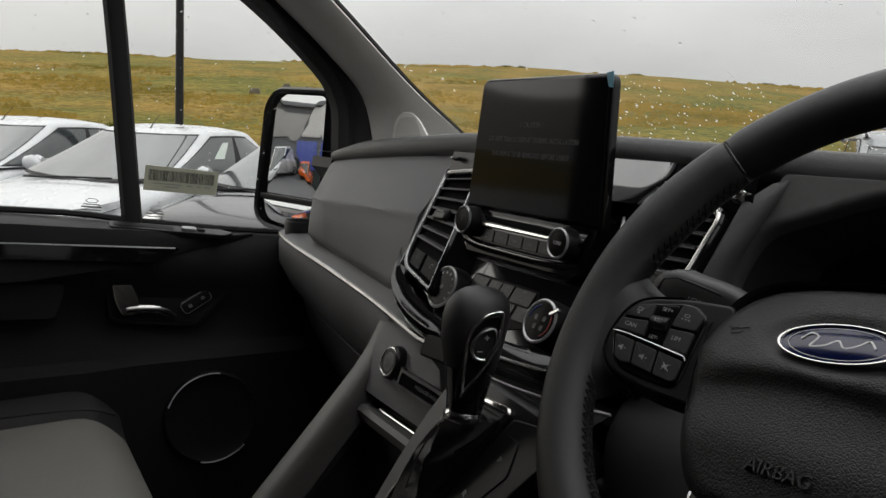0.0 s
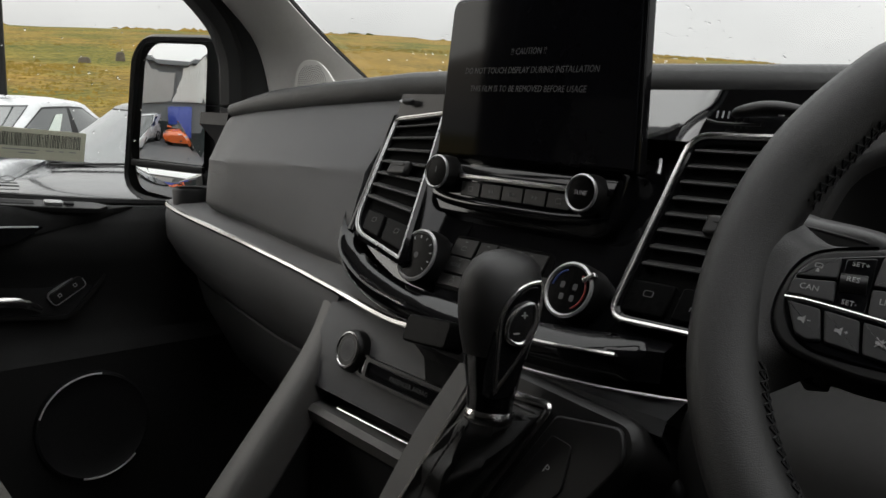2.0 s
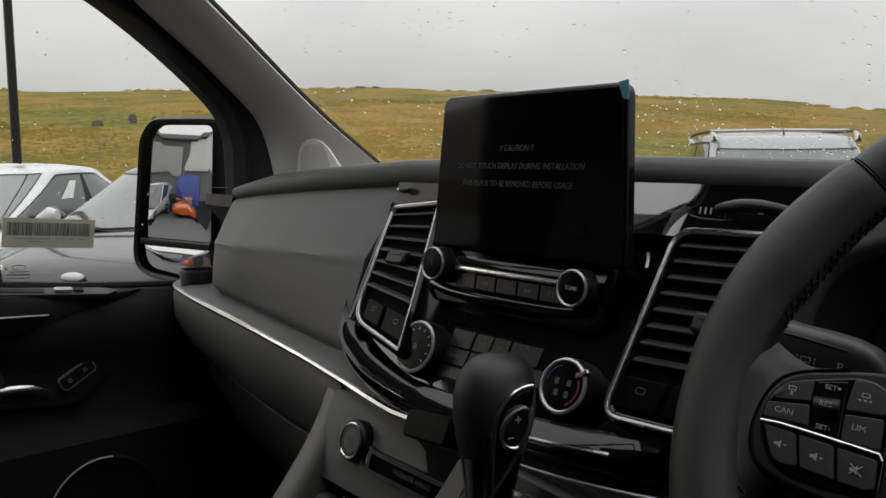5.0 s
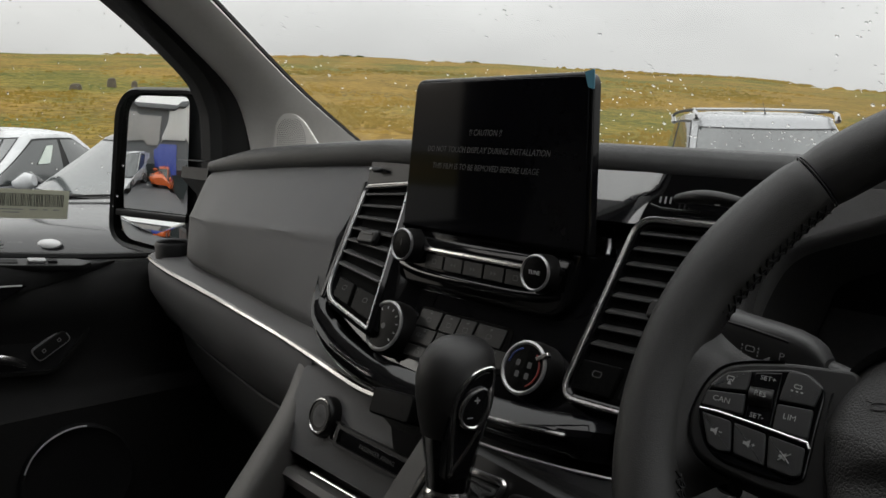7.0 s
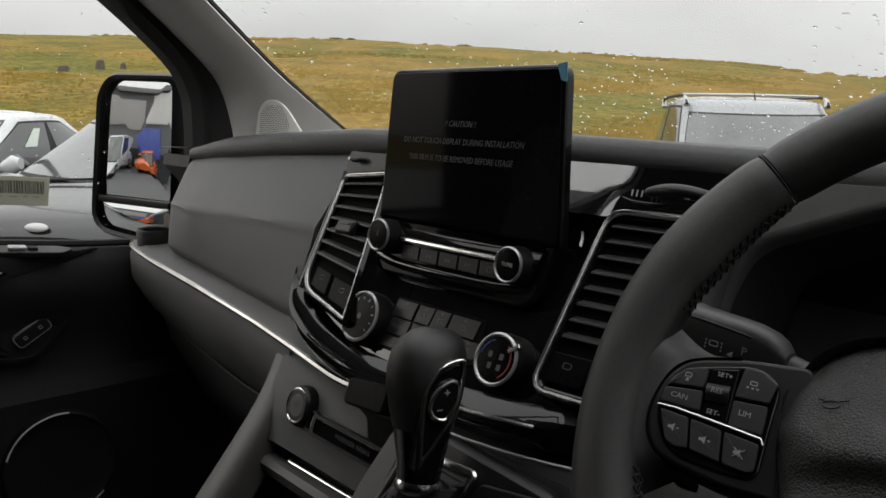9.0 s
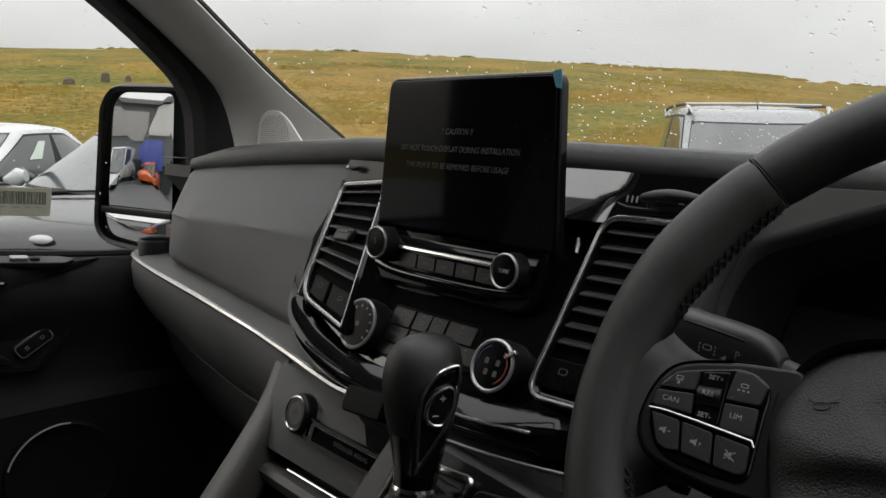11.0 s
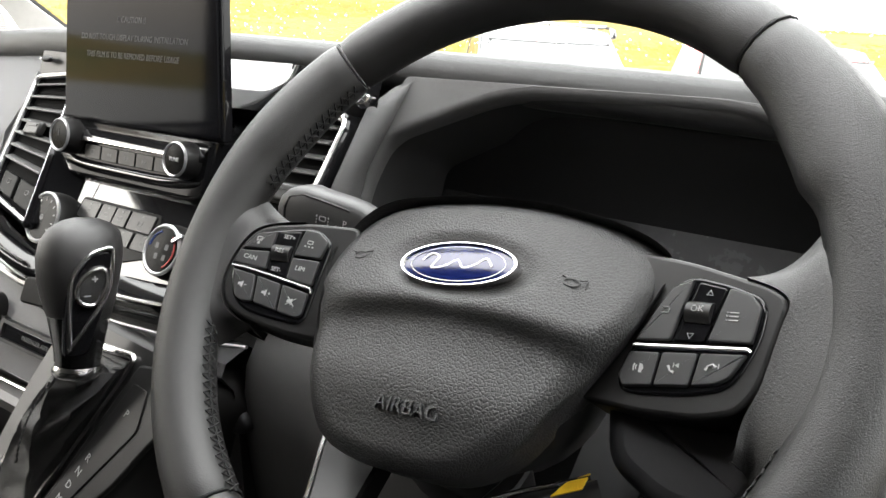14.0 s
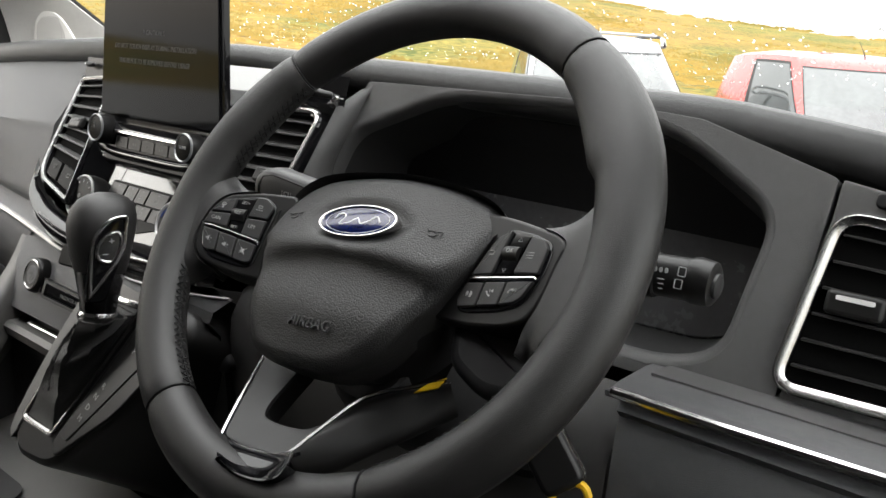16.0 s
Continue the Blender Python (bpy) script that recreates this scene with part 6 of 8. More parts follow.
pod([(-0.0061, 0.0314), (0.0095, 0.0283), (0.0222, 0.0238), (0.0256, 0.0185), (0.0253, 0.0073), (0.0235, 0.0001), (0.0192, -0.0113), (0.0136, -0.0168), (0.0011, -0.0206), (-0.0216, -0.0230), (-0.0302, -0.0220), (-0.0330, -0.0155), (-0.0298, -0.0030), (-0.0236, 0.0127), (-0.0174, 0.0250), (-0.0120, 0.0298)],
    [([(-0.0274, -0.0002), (-0.0207, 0.0151), (-0.0157, 0.0250), (-0.0062, 0.0296), (-0.0113, 0.0013)], 0.0022), ([(-0.0046, 0.0288), (0.0083, 0.0263), (0.0030, 0.0018), (-0.0104, 0.0014)], 0.0010), ([(0.0094, 0.0263), (0.0195, 0.0234), (0.0238, 0.0184), (0.0225, 0.0027), (0.0042, 0.0023)], 0.0022),
     ([(-0.0284, -0.0048), (-0.0145, -0.0038), (-0.0153, -0.0190), (-0.0285, -0.0206), (-0.0314, -0.0158)], 0.0022), ([(-0.0138, -0.0037), (0.0020, -0.0026), (0.0007, -0.0172), (-0.0146, -0.0188)], 0.0022), ([(0.0026, -0.0025), (0.0217, -0.0012), (0.0166, -0.0116), (0.0118, -0.0150), (0.0013, -0.0170)], 0.0022)],
    [(-0.0071, 0.0112), (-0.0071, 0.0186), (0.0046, 0.0182), (0.0038, 0.0109)],
    [(-0.0273, -0.0020), (-0.0144, -0.0014), (0.0214, 0.0006), (0.0230, -0.0006)],
    [("#back", -0.0162, 0.0146, 0), ("#up", 0.0014, 0.0234, 0), ("OK", -0.0014, 0.0152, 0.0046), ("#down", -0.0034, 0.0044, 0), ("#list", 0.0131, 0.0135, 0), ("#voice", -0.0224, -0.0118, 0), ("#take", -0.0066, -0.0104, 0), ("#end", 0.0092, -0.0090, 0)], "button_pod", POD_R)

# lower spoke: a fork that drops back from the rim under the cover
WL = WH @ pose(0, -0.155, -0.001, -33, 0, 0)
outer_v = rounded([(-0.0800, 0.0850), (-0.0644, 0.0509), (-0.0542, 0.0286), (-0.0435, 0.0080), (-0.0262, 0.0052), (-0.0078, 0.0067), (0.0078, 0.0100), (0.0137, 0.0336), (0.0173, 0.0505), (0.0235, 0.0690), (0.0347, 0.0797), (0.0360, 0.1000)], [0.004, 0.01, 0.01, 0.006, 0.01, 0.01, 0.007, 0.01, 0.01, 0.01, 0.006, 0.004], 3)
inner_v = rounded([(-0.0400, 0.0880), (-0.0365, 0.0600), (-0.0340, 0.0420), (-0.0293, 0.0326), (-0.0200, 0.0312), (-0.0100, 0.0312), (0.0050, 0.0335), (0.0110, 0.0400), (0.0150, 0.0505), (0.0195, 0.0700), (0.0250, 0.0850), (0.0260, 0.0940)], [0.004, 0.01, 0.006, 0.005, 0.004, 0.004, 0.006, 0.006, 0.006, 0.006, 0.004, 0.004], 3)
part("lower_spoke", ring_plate(outer_v, inner_v, shift(WL, 0, 0, -0.003), 0.003, back=0.012, bevel=0.0015), SATIN, wheel, "satin black lower spoke with an opening")
v_line = spline([WL @ V(x, y, 0.0005) for x, y in ((-0.0790, 0.0830), (-0.0644, 0.0509), (-0.0542, 0.0286), (-0.0450, 0.0105), (-0.0410, 0.0065), (-0.0262, 0.0050), (-0.0078, 0.0066), (0.0056, 0.0092), (0.0101, 0.0149), (0.0137, 0.0336), (0.0173, 0.0505), (0.0222, 0.0668), (0.0347, 0.0797), (0.0496, 0.0896), (0.0640, 0.1000))], 70)
part("spoke_chrome", tube(v_line, 0.0013, 6), CHROME, wheel, "thin chrome outline")
foot_top = spline([(-0.0385, -0.1500, -0.0010), (-0.0220, -0.1511, 0.0), (-0.0031, -0.1499, 0.0), (0.0118, -0.1473, -0.0005), (0.0178, -0.1436, -0.0015)], 20)
foot_low = spline([(-0.0200, -0.1600, 0.0128), (-0.0020, -0.1640, 0.0134), (0.0159, -0.1630, 0.0134), (0.0269, -0.1580, 0.0130), (0.0300, -0.1492, 0.0118)], 20)
rings = []
for a, b in zip(foot_top, foot_low):
    rings.append(spline([WH @ (a + V(0, 0.003, -0.006)), WH @ a, WH @ (a.lerp(b, 0.4) + V(0, -0.0015, 0.0008)), WH @ (a.lerp(b, 0.8) + V(0, -0.0010, 0.0012)), WH @ b, WH @ (b + V(0, -0.002, -0.008))], 14))
part("spoke_foot", loft(rings, thick=0.002), GLOSS, wheel, "glossy foot of the spoke")
part("foot_line", tube([WH @ (b + V(0.0006, 0, 0.0004)) for b in [foot_top[-1].lerp(foot_low[-1], i / 8) for i in range(9)]], 0.0010, 6), CHROME, wheel, "thin chrome edge")
top_line = spline([(0.0101, 0.0149, 0), (0.0137, 0.0336, 0), (0.0173, 0.0505, 0), (0.0222, 0.0668, 0), (0.0347, 0.0797, 0), (0.0496, 0.0896, 0), (0.0660, 0.1010, 0)], 16)
low_line = spline([(0.0134, 0.0091, 0), (0.0267, 0.0216, 0), (0.0380, 0.0345, 0), (0.0470, 0.0470, 0), (0.0560, 0.0600, 0), (0.0640, 0.0760, 0), (0.0730, 0.0930, 0)], 16)
rings = []
for a, b in zip(top_line, low_line):
    rings.append([WL @ V(a.x, a.y, -0.001), WL @ (a.lerp(b, 0.25) + V(0, 0, 0.0006)), WL @ (a.lerp(b, 0.55) + V(0, 0, -0.005)), WL @ (a.lerp(b, 0.85) + V(0, 0, -0.014)), WL @ (a.lerp(b, 0.75) + V(0, 0, -0.022)), WL @ (a + V(-0.002, 0, -0.020))])
part("spoke_arm", loft([spline(r, 14) for r in rings], thick=0.001), SATIN, wheel, "satin black arm of the spoke")
part("yellow_tab", prism([(0.0515, 0.0830), (0.0556, 0.0934), (0.0636, 0.1014), (0.0634, 0.0918)], shift(WL, 0, 0, 0.0008), 0.0008), YELLOW, wheel, "bright yellow film tab")

# ---------------------------------------------------------------- column, stalks and key
col = thing("steering_column", (0.007, 0.1, 1.2), "black steering column shroud with ignition lock", "steering column")
ax = (WH.to_3x3() @ V(0, 0, -1)).normalized()
c0 = WH.translation
side_x = V(1, 0, 0)
up_x = ax.cross(side_x)
rings = []
for d, w, h in ((0.045, 0.052, 0.045), (0.07, 0.066, 0.055), (0.13, 0.078, 0.062), (0.22, 0.082, 0.065)):
    c = c0 + ax * d + V(0, 0, -0.062)
    rings.append([c + side_x * (w * math.copysign(abs(math.cos(t)) ** 0.7, math.cos(t))) + V(0, up_x.y, up_x.z) * (h * math.copysign(abs(math.sin(t)) ** 0.7, math.sin(t))) for t in [2 * math.pi * i / 28 for i in range(28)]])
part("shroud", loft(rings, True, True, True), DARK, col, "matt black shroud")
ig = frame_of((0.094, 0.082, 1.188), (0.8, 0.5, 0), (-0.1, 0.35, 1))
part("ignition_collar", lathe([(0.036, -0.05), (0.034, 0.0), (0.028, 0.006), (0.024, 0.004), (0.021, -0.01)], ig, 32), SATIN, col, "round black ignition collar")
part("ignition_barrel", lathe([(0.018, -0.02), (0.018, 0.0), (0.014, 0.003), (0.001, 0.003)], ig, 24), SATIN, col, "dark lock barrel")
part("barrel_ring", lathe([(0.0205, -0.002), (0.0205, 0.0045), (0.0190, 0.0052), (0.0178, 0.0040)], ig, 32), CHROME, col, "thin chrome ring")

key = thing("ignition_key", (0.12, 0.06, 1.17), "black folding key with a yellow ring in the ignition", "key")
km = frame_of((0.121, 0.058, 1.192), (0.62, -0.12, -0.62), (0.5, 0.4, 0.55))
part("key_blade", prism(rrect(0.05, 0.007, 0.001), shift(km, -0.035, 0, 0), 0.0015), BRIGHT, key)
part("fob", prism(rrect(0.058, 0.030, 0.008), km, 0.008, 0.004, 3, back=0.006), SATIN, key, "black plastic fob")
part("fob_edge", tube([km @ V(-0.026, 0.0155, 0.003), km @ V(0.024, 0.0155, 0.003), km @ V(0.029, 0.008, 0.003)], 0.0014, 6), CHROME, key, "chrome fob edge")
loop = [km @ V(0.034 + 0.010 * math.cos(2 * math.pi * i / 20), -0.001 + 0.012 * math.sin(2 * math.pi * i / 20), 0.003) for i in range(20)]
part("key_ring", tube(loop, 0.0028, 8, closed=True), YELLOW, key, "yellow plastic ring")
tagg = [km @ V(0.046, -0.004, 0.003), km @ V(0.058, -0.010, 0.000), km @ V(0.075, -0.016, -0.004)]
part("key_tag", tube(tagg, 0.005, 8, flat=0.4), YELLOW, key, "yellow tag")

sl = thing("indicator_stalk", (-0.10, 0.075, 1.31), "black indicator stalk with printed symbols", "stalk", group="column stalks")
sp = spline([(-0.02, 0.106, 1.272), (-0.06, 0.102, 1.284), (-0.10, 0.098, 1.296), (-0.125, 0.095, 1.303), (-0.150, 0.093, 1.307)], 16)
part("stalk_arm", tube(sp, 0.0095, 16, flat=1.0, side=(0, 0, 1)), STALK, sl, "thick black arm")
head_rings = []
for x, top, low, w in ((-0.2065, 1.3140, 1.3040, 0.0050), (-0.2050, 1.3180, 1.3000, 0.0085), (-0.2010, 1.3230, 1.2960, 0.0115), (-0.1950, 1.3275, 1.2945, 0.0128), (-0.1870, 1.3298, 1.2940, 0.0132), (-0.1770, 1.3308, 1.2940, 0.0132), (-0.1715, 1.3296, 1.2940, 0.0128),
                       (-0.1600, 1.3284, 1.2940, 0.0125), (-0.1480, 1.3273, 1.2940, 0.0122), (-0.1367, 1.3256, 1.2945, 0.0120), (-0.1280, 1.3228, 1.2950, 0.0115), (-0.1220, 1.3190, 1.2960, 0.0105), (-0.1175, 1.3130, 1.2980, 0.0080)):
    c, hh = (top + low) / 2, (top - low) / 2
    head_rings.append([V(x, 0.0920 - w * math.copysign(abs(math.cos(b)) ** 0.62, math.cos(b)), c + hh * math.copysign(abs(math.sin(b)) ** 0.62, math.sin(b))) for b in [2 * math.pi * q / 24 for q in range(24)]])
part("stalk_head", loft(head_rings, True, True, True), STALK, sl, "broad rounded paddle")
part("stalk_seam", tube([V(-0.1960, 0.0800, 1.3000), V(-0.1945, 0.0792, 1.3150), V(-0.1900, 0.0805, 1.3225), V(-0.1780, 0.0812, 1.3250), V(-0.1640, 0.0812, 1.3238), V(-0.1400, 0.0815, 1.3205), V(-0.1270, 0.0832, 1.3165)], 0.0011, 6), DARK, sl, "dark recessed seam")
mark = frame_of((-0.1590, 0.0790, 1.3110), (1, 0.05, -0.06), (0, 0.1, 1))
sym = bmesh.new()
ring_plate(rrect(0.0058, 0.0036, 0.0012), rrect(0.0046, 0.0024, 0.0008), shift(mark, 0, 0.0010), 0.0003, bm=sym)
for d in (-0.0050, 0.0050):
    for e in (-0.0022, 0.0, 0.0022):
        prism(rrect(0.0007, 0.0013, 0.0002), shift(mark, d, e), 0.0003, bm=sym)
part("stalk_mark", sym, GREY_MARK, sl)
lettering("P", 0.0068, shift(mark, 0.0190, 0.0010, 0.0006), GREY_MARK, sl, "stalk_lettering", 0.0001)
part("stalk_mark", prism([(0.0090, -0.0030), (0.0125, -0.0006), (0.0125, -0.0045)], shift(mark, 0, 0, 0.0004), 0.0003), GREY_MARK, sl)

sr = thing("wiper_stalk", (0.12, 0.11, 1.31), "black wiper stalk with a ribbed thumb wheel", "stalk", group="column stalks")
rp = spline([(0.03, 0.100, 1.296), (0.09, 0.104, 1.302), (0.14, 0.108, 1.307), (0.181, 0.112, 1.309)], 12)
part("stalk_arm", tube(rp, [0.009 + 0.0040 * min(1, i / 8) for i in range(12)], 14, flat=1.05, side=(0, 0, 1)), SATIN, sr, "thick black arm")
tip = frame_of((0.180, 0.112, 1.309), (0, 1, 0), (0, 0, 1))
part("stalk_tip", lathe([(0.0142, 0), (0.0150, 0.004), (0.0138, 0.014), (0.0105, 0.016), (0.001, 0.016)], tip, 24), SATIN, sr, "round end knob")
part("end_button", lathe([(0.008, 0.014), (0.008, 0.018), (0.006, 0.019), (0.001, 0.019)], shift(tip, -0.003, 0, 0), 16), STALK, sr, "grey end button")
band = frame_of((0.152, 0.1095, 1.3075), (0, 1, 0), (0, 0, 1))
tw = part("thumb_wheel", lathe([(0.0128, -0.009), (0.0139, -0.008), (0.0139, 0.008), (0.0128, 0.009)], band, 28), DARK, sr, "ribbed thumb wheel")
for k in range(14):
    a = 2 * math.pi * k / 14
    part("rib", tube([band @ V(0.0139 * math.cos(a), 0.0139 * math.sin(a), -0.007), band @ V(0.0139 * math.cos(a), 0.0139 * math.sin(a), 0.007)], 0.0009, 4), SATIN, tw)
for k, (x, z, w, h) in enumerate(((0.1625, 1.3150, 0.0022, 0.0034), (0.1660, 1.3152, 0.0022, 0.0034), (0.1695, 1.3154, 0.0022, 0.0034), (0.1665, 1.3095, 0.0050, 0.0008), (0.1668, 1.3065, 0.0040, 0.0008), (0.1670, 1.3035, 0.0030, 0.0008))):
    part("drop_mark", prism(oval(w / 2, h / 2, 10), frame_of((x, 0.0962, z), (1, 0.06, 0), (0, 0.2, 1)), 0.0006), GREY_MARK, sr)
for x, z in ((0.1790, 1.3165), (0.1775, 1.3085)):
    part("stalk_mark", ring_plate(rrect(0.005, 0.006, 0.001), rrect(0.0040, 0.0050, 0.0008), frame_of((x, 0.0968, z), (1, 0.06, 0), (0, 0.2, 1)), 0.0006), GREY_MARK, sr)


# ---------------------------------------------------------------- console with socket, tray and gear selector
console = thing("centre_console", (-0.52, 0.0, 0.6), "grey and black centre console with a storage tray", "console")
rail_o = spline([(-0.700, 0.108, 1.183), (-0.697, 0.097, 1.168), (-0.690, 0.078, 1.140), (-0.681, 0.042, 1.10), (-0.667, -0.055, 1.00), (-0.655, -0.15, 0.90), (-0.65, -0.24, 0.80)], 20)
rings = []
for i, p in enumerate(rail_o):
    w = 0.030 + 0.012 * i / 19
    n = V(0, -0.6, 0.75) * 0.006
    rings.append([p + V(0.004, 0.05, -0.04), p + V(-0.004, 0.012, -0.006), p, p + n * 0.7 + V(w * 0.35, 0, 0), p + n * 0.6 + V(w * 0.8, 0, 0), p + V(w, 0.004, -0.002), p + V(w, 0.03, -0.02)])
rings = [spline(r, 22) for r in rings]
part("side_rail", loft(rings, thick=0.003), GREY, console, "smooth grey side rail")
side_ring = [[p + V(0.002, 0.03, -0.02), V(p.x + 0.01, p.y + 0.10, p.z - 0.10), V(p.x + 0.01, 0.2, 0.5)] for p in rail_o]
part("side_skirt", loft(side_ring), PAD, console, "black console flank")
# socket panel
rings = []
for i in range(11):
    x = -0.670 + 0.285 * i / 10
    rings.append([V(x, 0.110, 1.184), V(x, 0.091, 1.175), V(x, 0.066, 1.125), V(x, 0.056, 1.096), V(x, 0.075, 1.090), V(x, 0.11, 1.09)])
part("socket_panel", loft(rings, thick=0.004), GREY_PAD, console, "charcoal socket panel")
so = frame_of((-0.6005, 0.0725, 1.142), (1, -0.02, 0), (0, 0.35, 1))
sock = part("power_socket", lathe([(0.0215, -0.004), (0.0215, 0.004), (0.020, 0.008), (0.0185, 0.009)], so, 36), SATIN, console, "round black power socket cover")
part("socket_ring", lathe([(0.0180, 0.007), (0.0182, 0.0095), (0.0168, 0.0102), (0.0158, 0.0092), (0.0158, 0.007)], so, 36), CHROME, sock, "chrome ring")
part("socket_lid", lathe([(0.0158, 0.006), (0.0152, 0.0088), (0.001, 0.0096)], so, 30), GREY_PAD, sock, "charcoal lid")
lettering("12V", 0.006, shift(so, 0, 0.001, 0.0098), DIM_MARK, sock, "lid_lettering", 0.0001)
us = frame_of((-0.5765, 0.0690, 1.1335), (1, -0.02, -0.03), (0, 0.35, 1))
part("usb_rim", ring_plate(rrect(0.014, 0.0215, 0.002), rrect(0.0085, 0.0165, 0.001), us, 0.0035, back=0.004), SATIN, console, "usb port rim")
part("usb_port", prism(rrect(0.003, 0.012, 0.0005), shift(us, 0.001, 0, 0.0005), 0.002), SILVER, console, "metal usb tongue")
sl2 = frame_of((-0.510, 0.0640, 1.1345), (1, -0.02, 0.01), (0, 0.35, 1))
part("lamp_slot_rim", ring_plate(rrect(0.120, 0.0215, 0.003), rrect(0.110, 0.0150, 0.003), sl2, 0.0035, back=0.004), SATIN, console, "slot rim")
slot = part("lamp_slot", prism(rrect(0.108, 0.0135, 0.003), sl2, 0.0015, 0.0005, back=0.002), GLOSS, console, "dark warning lamp strip")
lettering("PASSENGER AIRBAG", 0.0062, shift(sl2, 0.008, 0, 0.0018), DIM_MARK, slot, "lamp_lettering", 0.0001)
# tray with its chrome edge
rings = []
for x in (-0.660, -0.62, -0.55, -0.48, -0.40):
    rings.append([V(x, 0.13, 1.078), V(x, 0.075, 1.078), V(x, 0.050, 1.079), V(x, 0.044, 1.074), V(x, 0.047, 1.062), V(x, 0.075, 1.052), V(x, 0.13, 1.052)])
part("tray", loft(rings, thick=0.003), GREY, console, "grey storage tray lip")
part("tray_chrome", tube([V(-0.612, 0.064, 1.0805), V(-0.54, 0.064, 1.0815), V(-0.47, 0.066, 1.0815)], 0.0042, 8, flat=0.5, side=(0, 0, 1)), CHROME, console, "bright chrome insert")
bin_bm = box(-0.66, -0.40, 0.06, 0.20, 0.90, 1.05)
for f in [f for f in bin_bm.faces if f.normal.y < -0.9]:
    bin_bm.faces.remove(f)
part("storage_bin", bin_bm, DARK, console, "black open storage bin")
rings = [[V(x, 0.06, 0.945), V(x, -0.06, 0.925), V(x, -0.2, 0.89), V(x, -0.3, 0.86), V(x, -0.32, 0.70)] for x in (-0.66, -0.55, -0.45, -0.32, -0.24)]
part("console_base", loft(rings, thick=0.01), GREY, console, "grey console base")
part("base_well", prism(rrect(0.11, 0.12, 0.02), frame_of((-0.53, -0.07, 0.925), (1, 0, 0), (0, 1, 0.2)), 0.002), DARK, console, "dark cup well")

gear = thing("gear_selector", (-0.36, 0.0, 1.0), "automatic gear selector with leather gaiter and chrome frame", "gear selector")
GD = Vector((0, 0.07, 0.122)).normalized()
GT = frame_of((0, 0.043, 1.179), (1, 0, 0), GD)
tower = rounded([(-0.425, 0.000), (-0.445, -0.155), (-0.415, -0.182), (-0.355, -0.176), (-0.290, -0.105), (-0.236, -0.012), (-0.250, 0.012), (-0.41, 0.022)], [0.02, 0.02, 0.015, 0.02, 0.03, 0.02, 0.012, 0.02], 5)
tr = bmesh.new()
rings = []
for h, k in ((0.0, 0.007), (-0.003, 0.002), (-0.008, 0.0), (-0.05, -0.004), (-0.16, -0.016)):
    rings.append([GT @ Vector((*q, h)) for q in inset(tower, k)])
add_rings(tr, rings, True, False, True)
vs = [v for v in tr.verts]
tr.faces.new([v for v in vs[:len(tower)]])
part("tower", tr, SATIN, gear, "black moulded selector tower")
cheek = [(-0.418, 0.006), (-0.434, -0.060), (-0.442, -0.150), (-0.432, -0.170)]
cheek_in = [(-0.398, 0.006), (-0.408, -0.060), (-0.426, -0.148), (-0.426, -0.160)]
crings = [[GT @ V(b[0], b[1], 0.002), GT @ V(a[0] + 0.002, a[1], 0.002), GT @ V(a[0] - 0.003, a[1], -0.006), GT @ V(a[0] - 0.007, a[1], -0.05), GT @ V(a[0] - 0.018, a[1] - 0.01, -0.15)] for a, b in zip(spline([(x, y, 0) for x, y in cheek], 10), spline([(x, y, 0) for x, y in cheek_in], 10))]
part("side_cheek", loft(crings, thick=0.002), GREY, gear, "smooth grey side cheek")
right_deck = rounded([(-0.310, -0.004), (-0.362, -0.150), (-0.350, -0.163), (-0.290, -0.100), (-0.246, -0.016), (-0.258, 0.004)], [0.004, 0.006, 0.01, 0.02, 0.012, 0.006], 4)
part("display_deck", prism(right_deck, shift(GT, 0, 0, -0.001), 0.004, 0.002), SATIN, gear, "satin black deck")
strip_g = rounded([(-0.306, -0.018), (-0.354, -0.140), (-0.340, -0.143), (-0.283, -0.050), (-0.288, -0.020)], 0.003, 3)
disp = part("gear_display", prism(strip_g, shift(GT, 0, 0, 0.003), 0.0012, 0.0005), SATIN, gear, "dark gear display strip")
for ch, x, y in (("P", -0.308, -0.041), ("R", -0.329, -0.082), ("N", -0.3335, -0.094), ("D", -0.338, -0.106), ("M", -0.3425, -0.118)):
    lettering(ch, 0.0085, shift(GT, x + 0.008, y, 0.0044, -18), GREY_MARK, disp, "gear_letter", 0.0001)
fr = [(-0.392, -0.004), (-0.424, -0.146), (-0.367, -0.146), (-0.316, 0.000)]
frp = rounded(fr, [0.008, 0.008, 0.006, 0.008], 4)
frp = [frp[i].lerp(frp[(i + 1) % len(frp)], f / 3) for i in range(len(frp)) for f in range(3)]
part("gate_frame", tube([GT @ Vector((*q, 0.002)) for q in frp], 0.0032, 8, closed=True), CHROME, gear, "chrome gate frame")
part("gate_floor", prism(inset(frp, 0.001), GT, 0.001), DARK, gear)
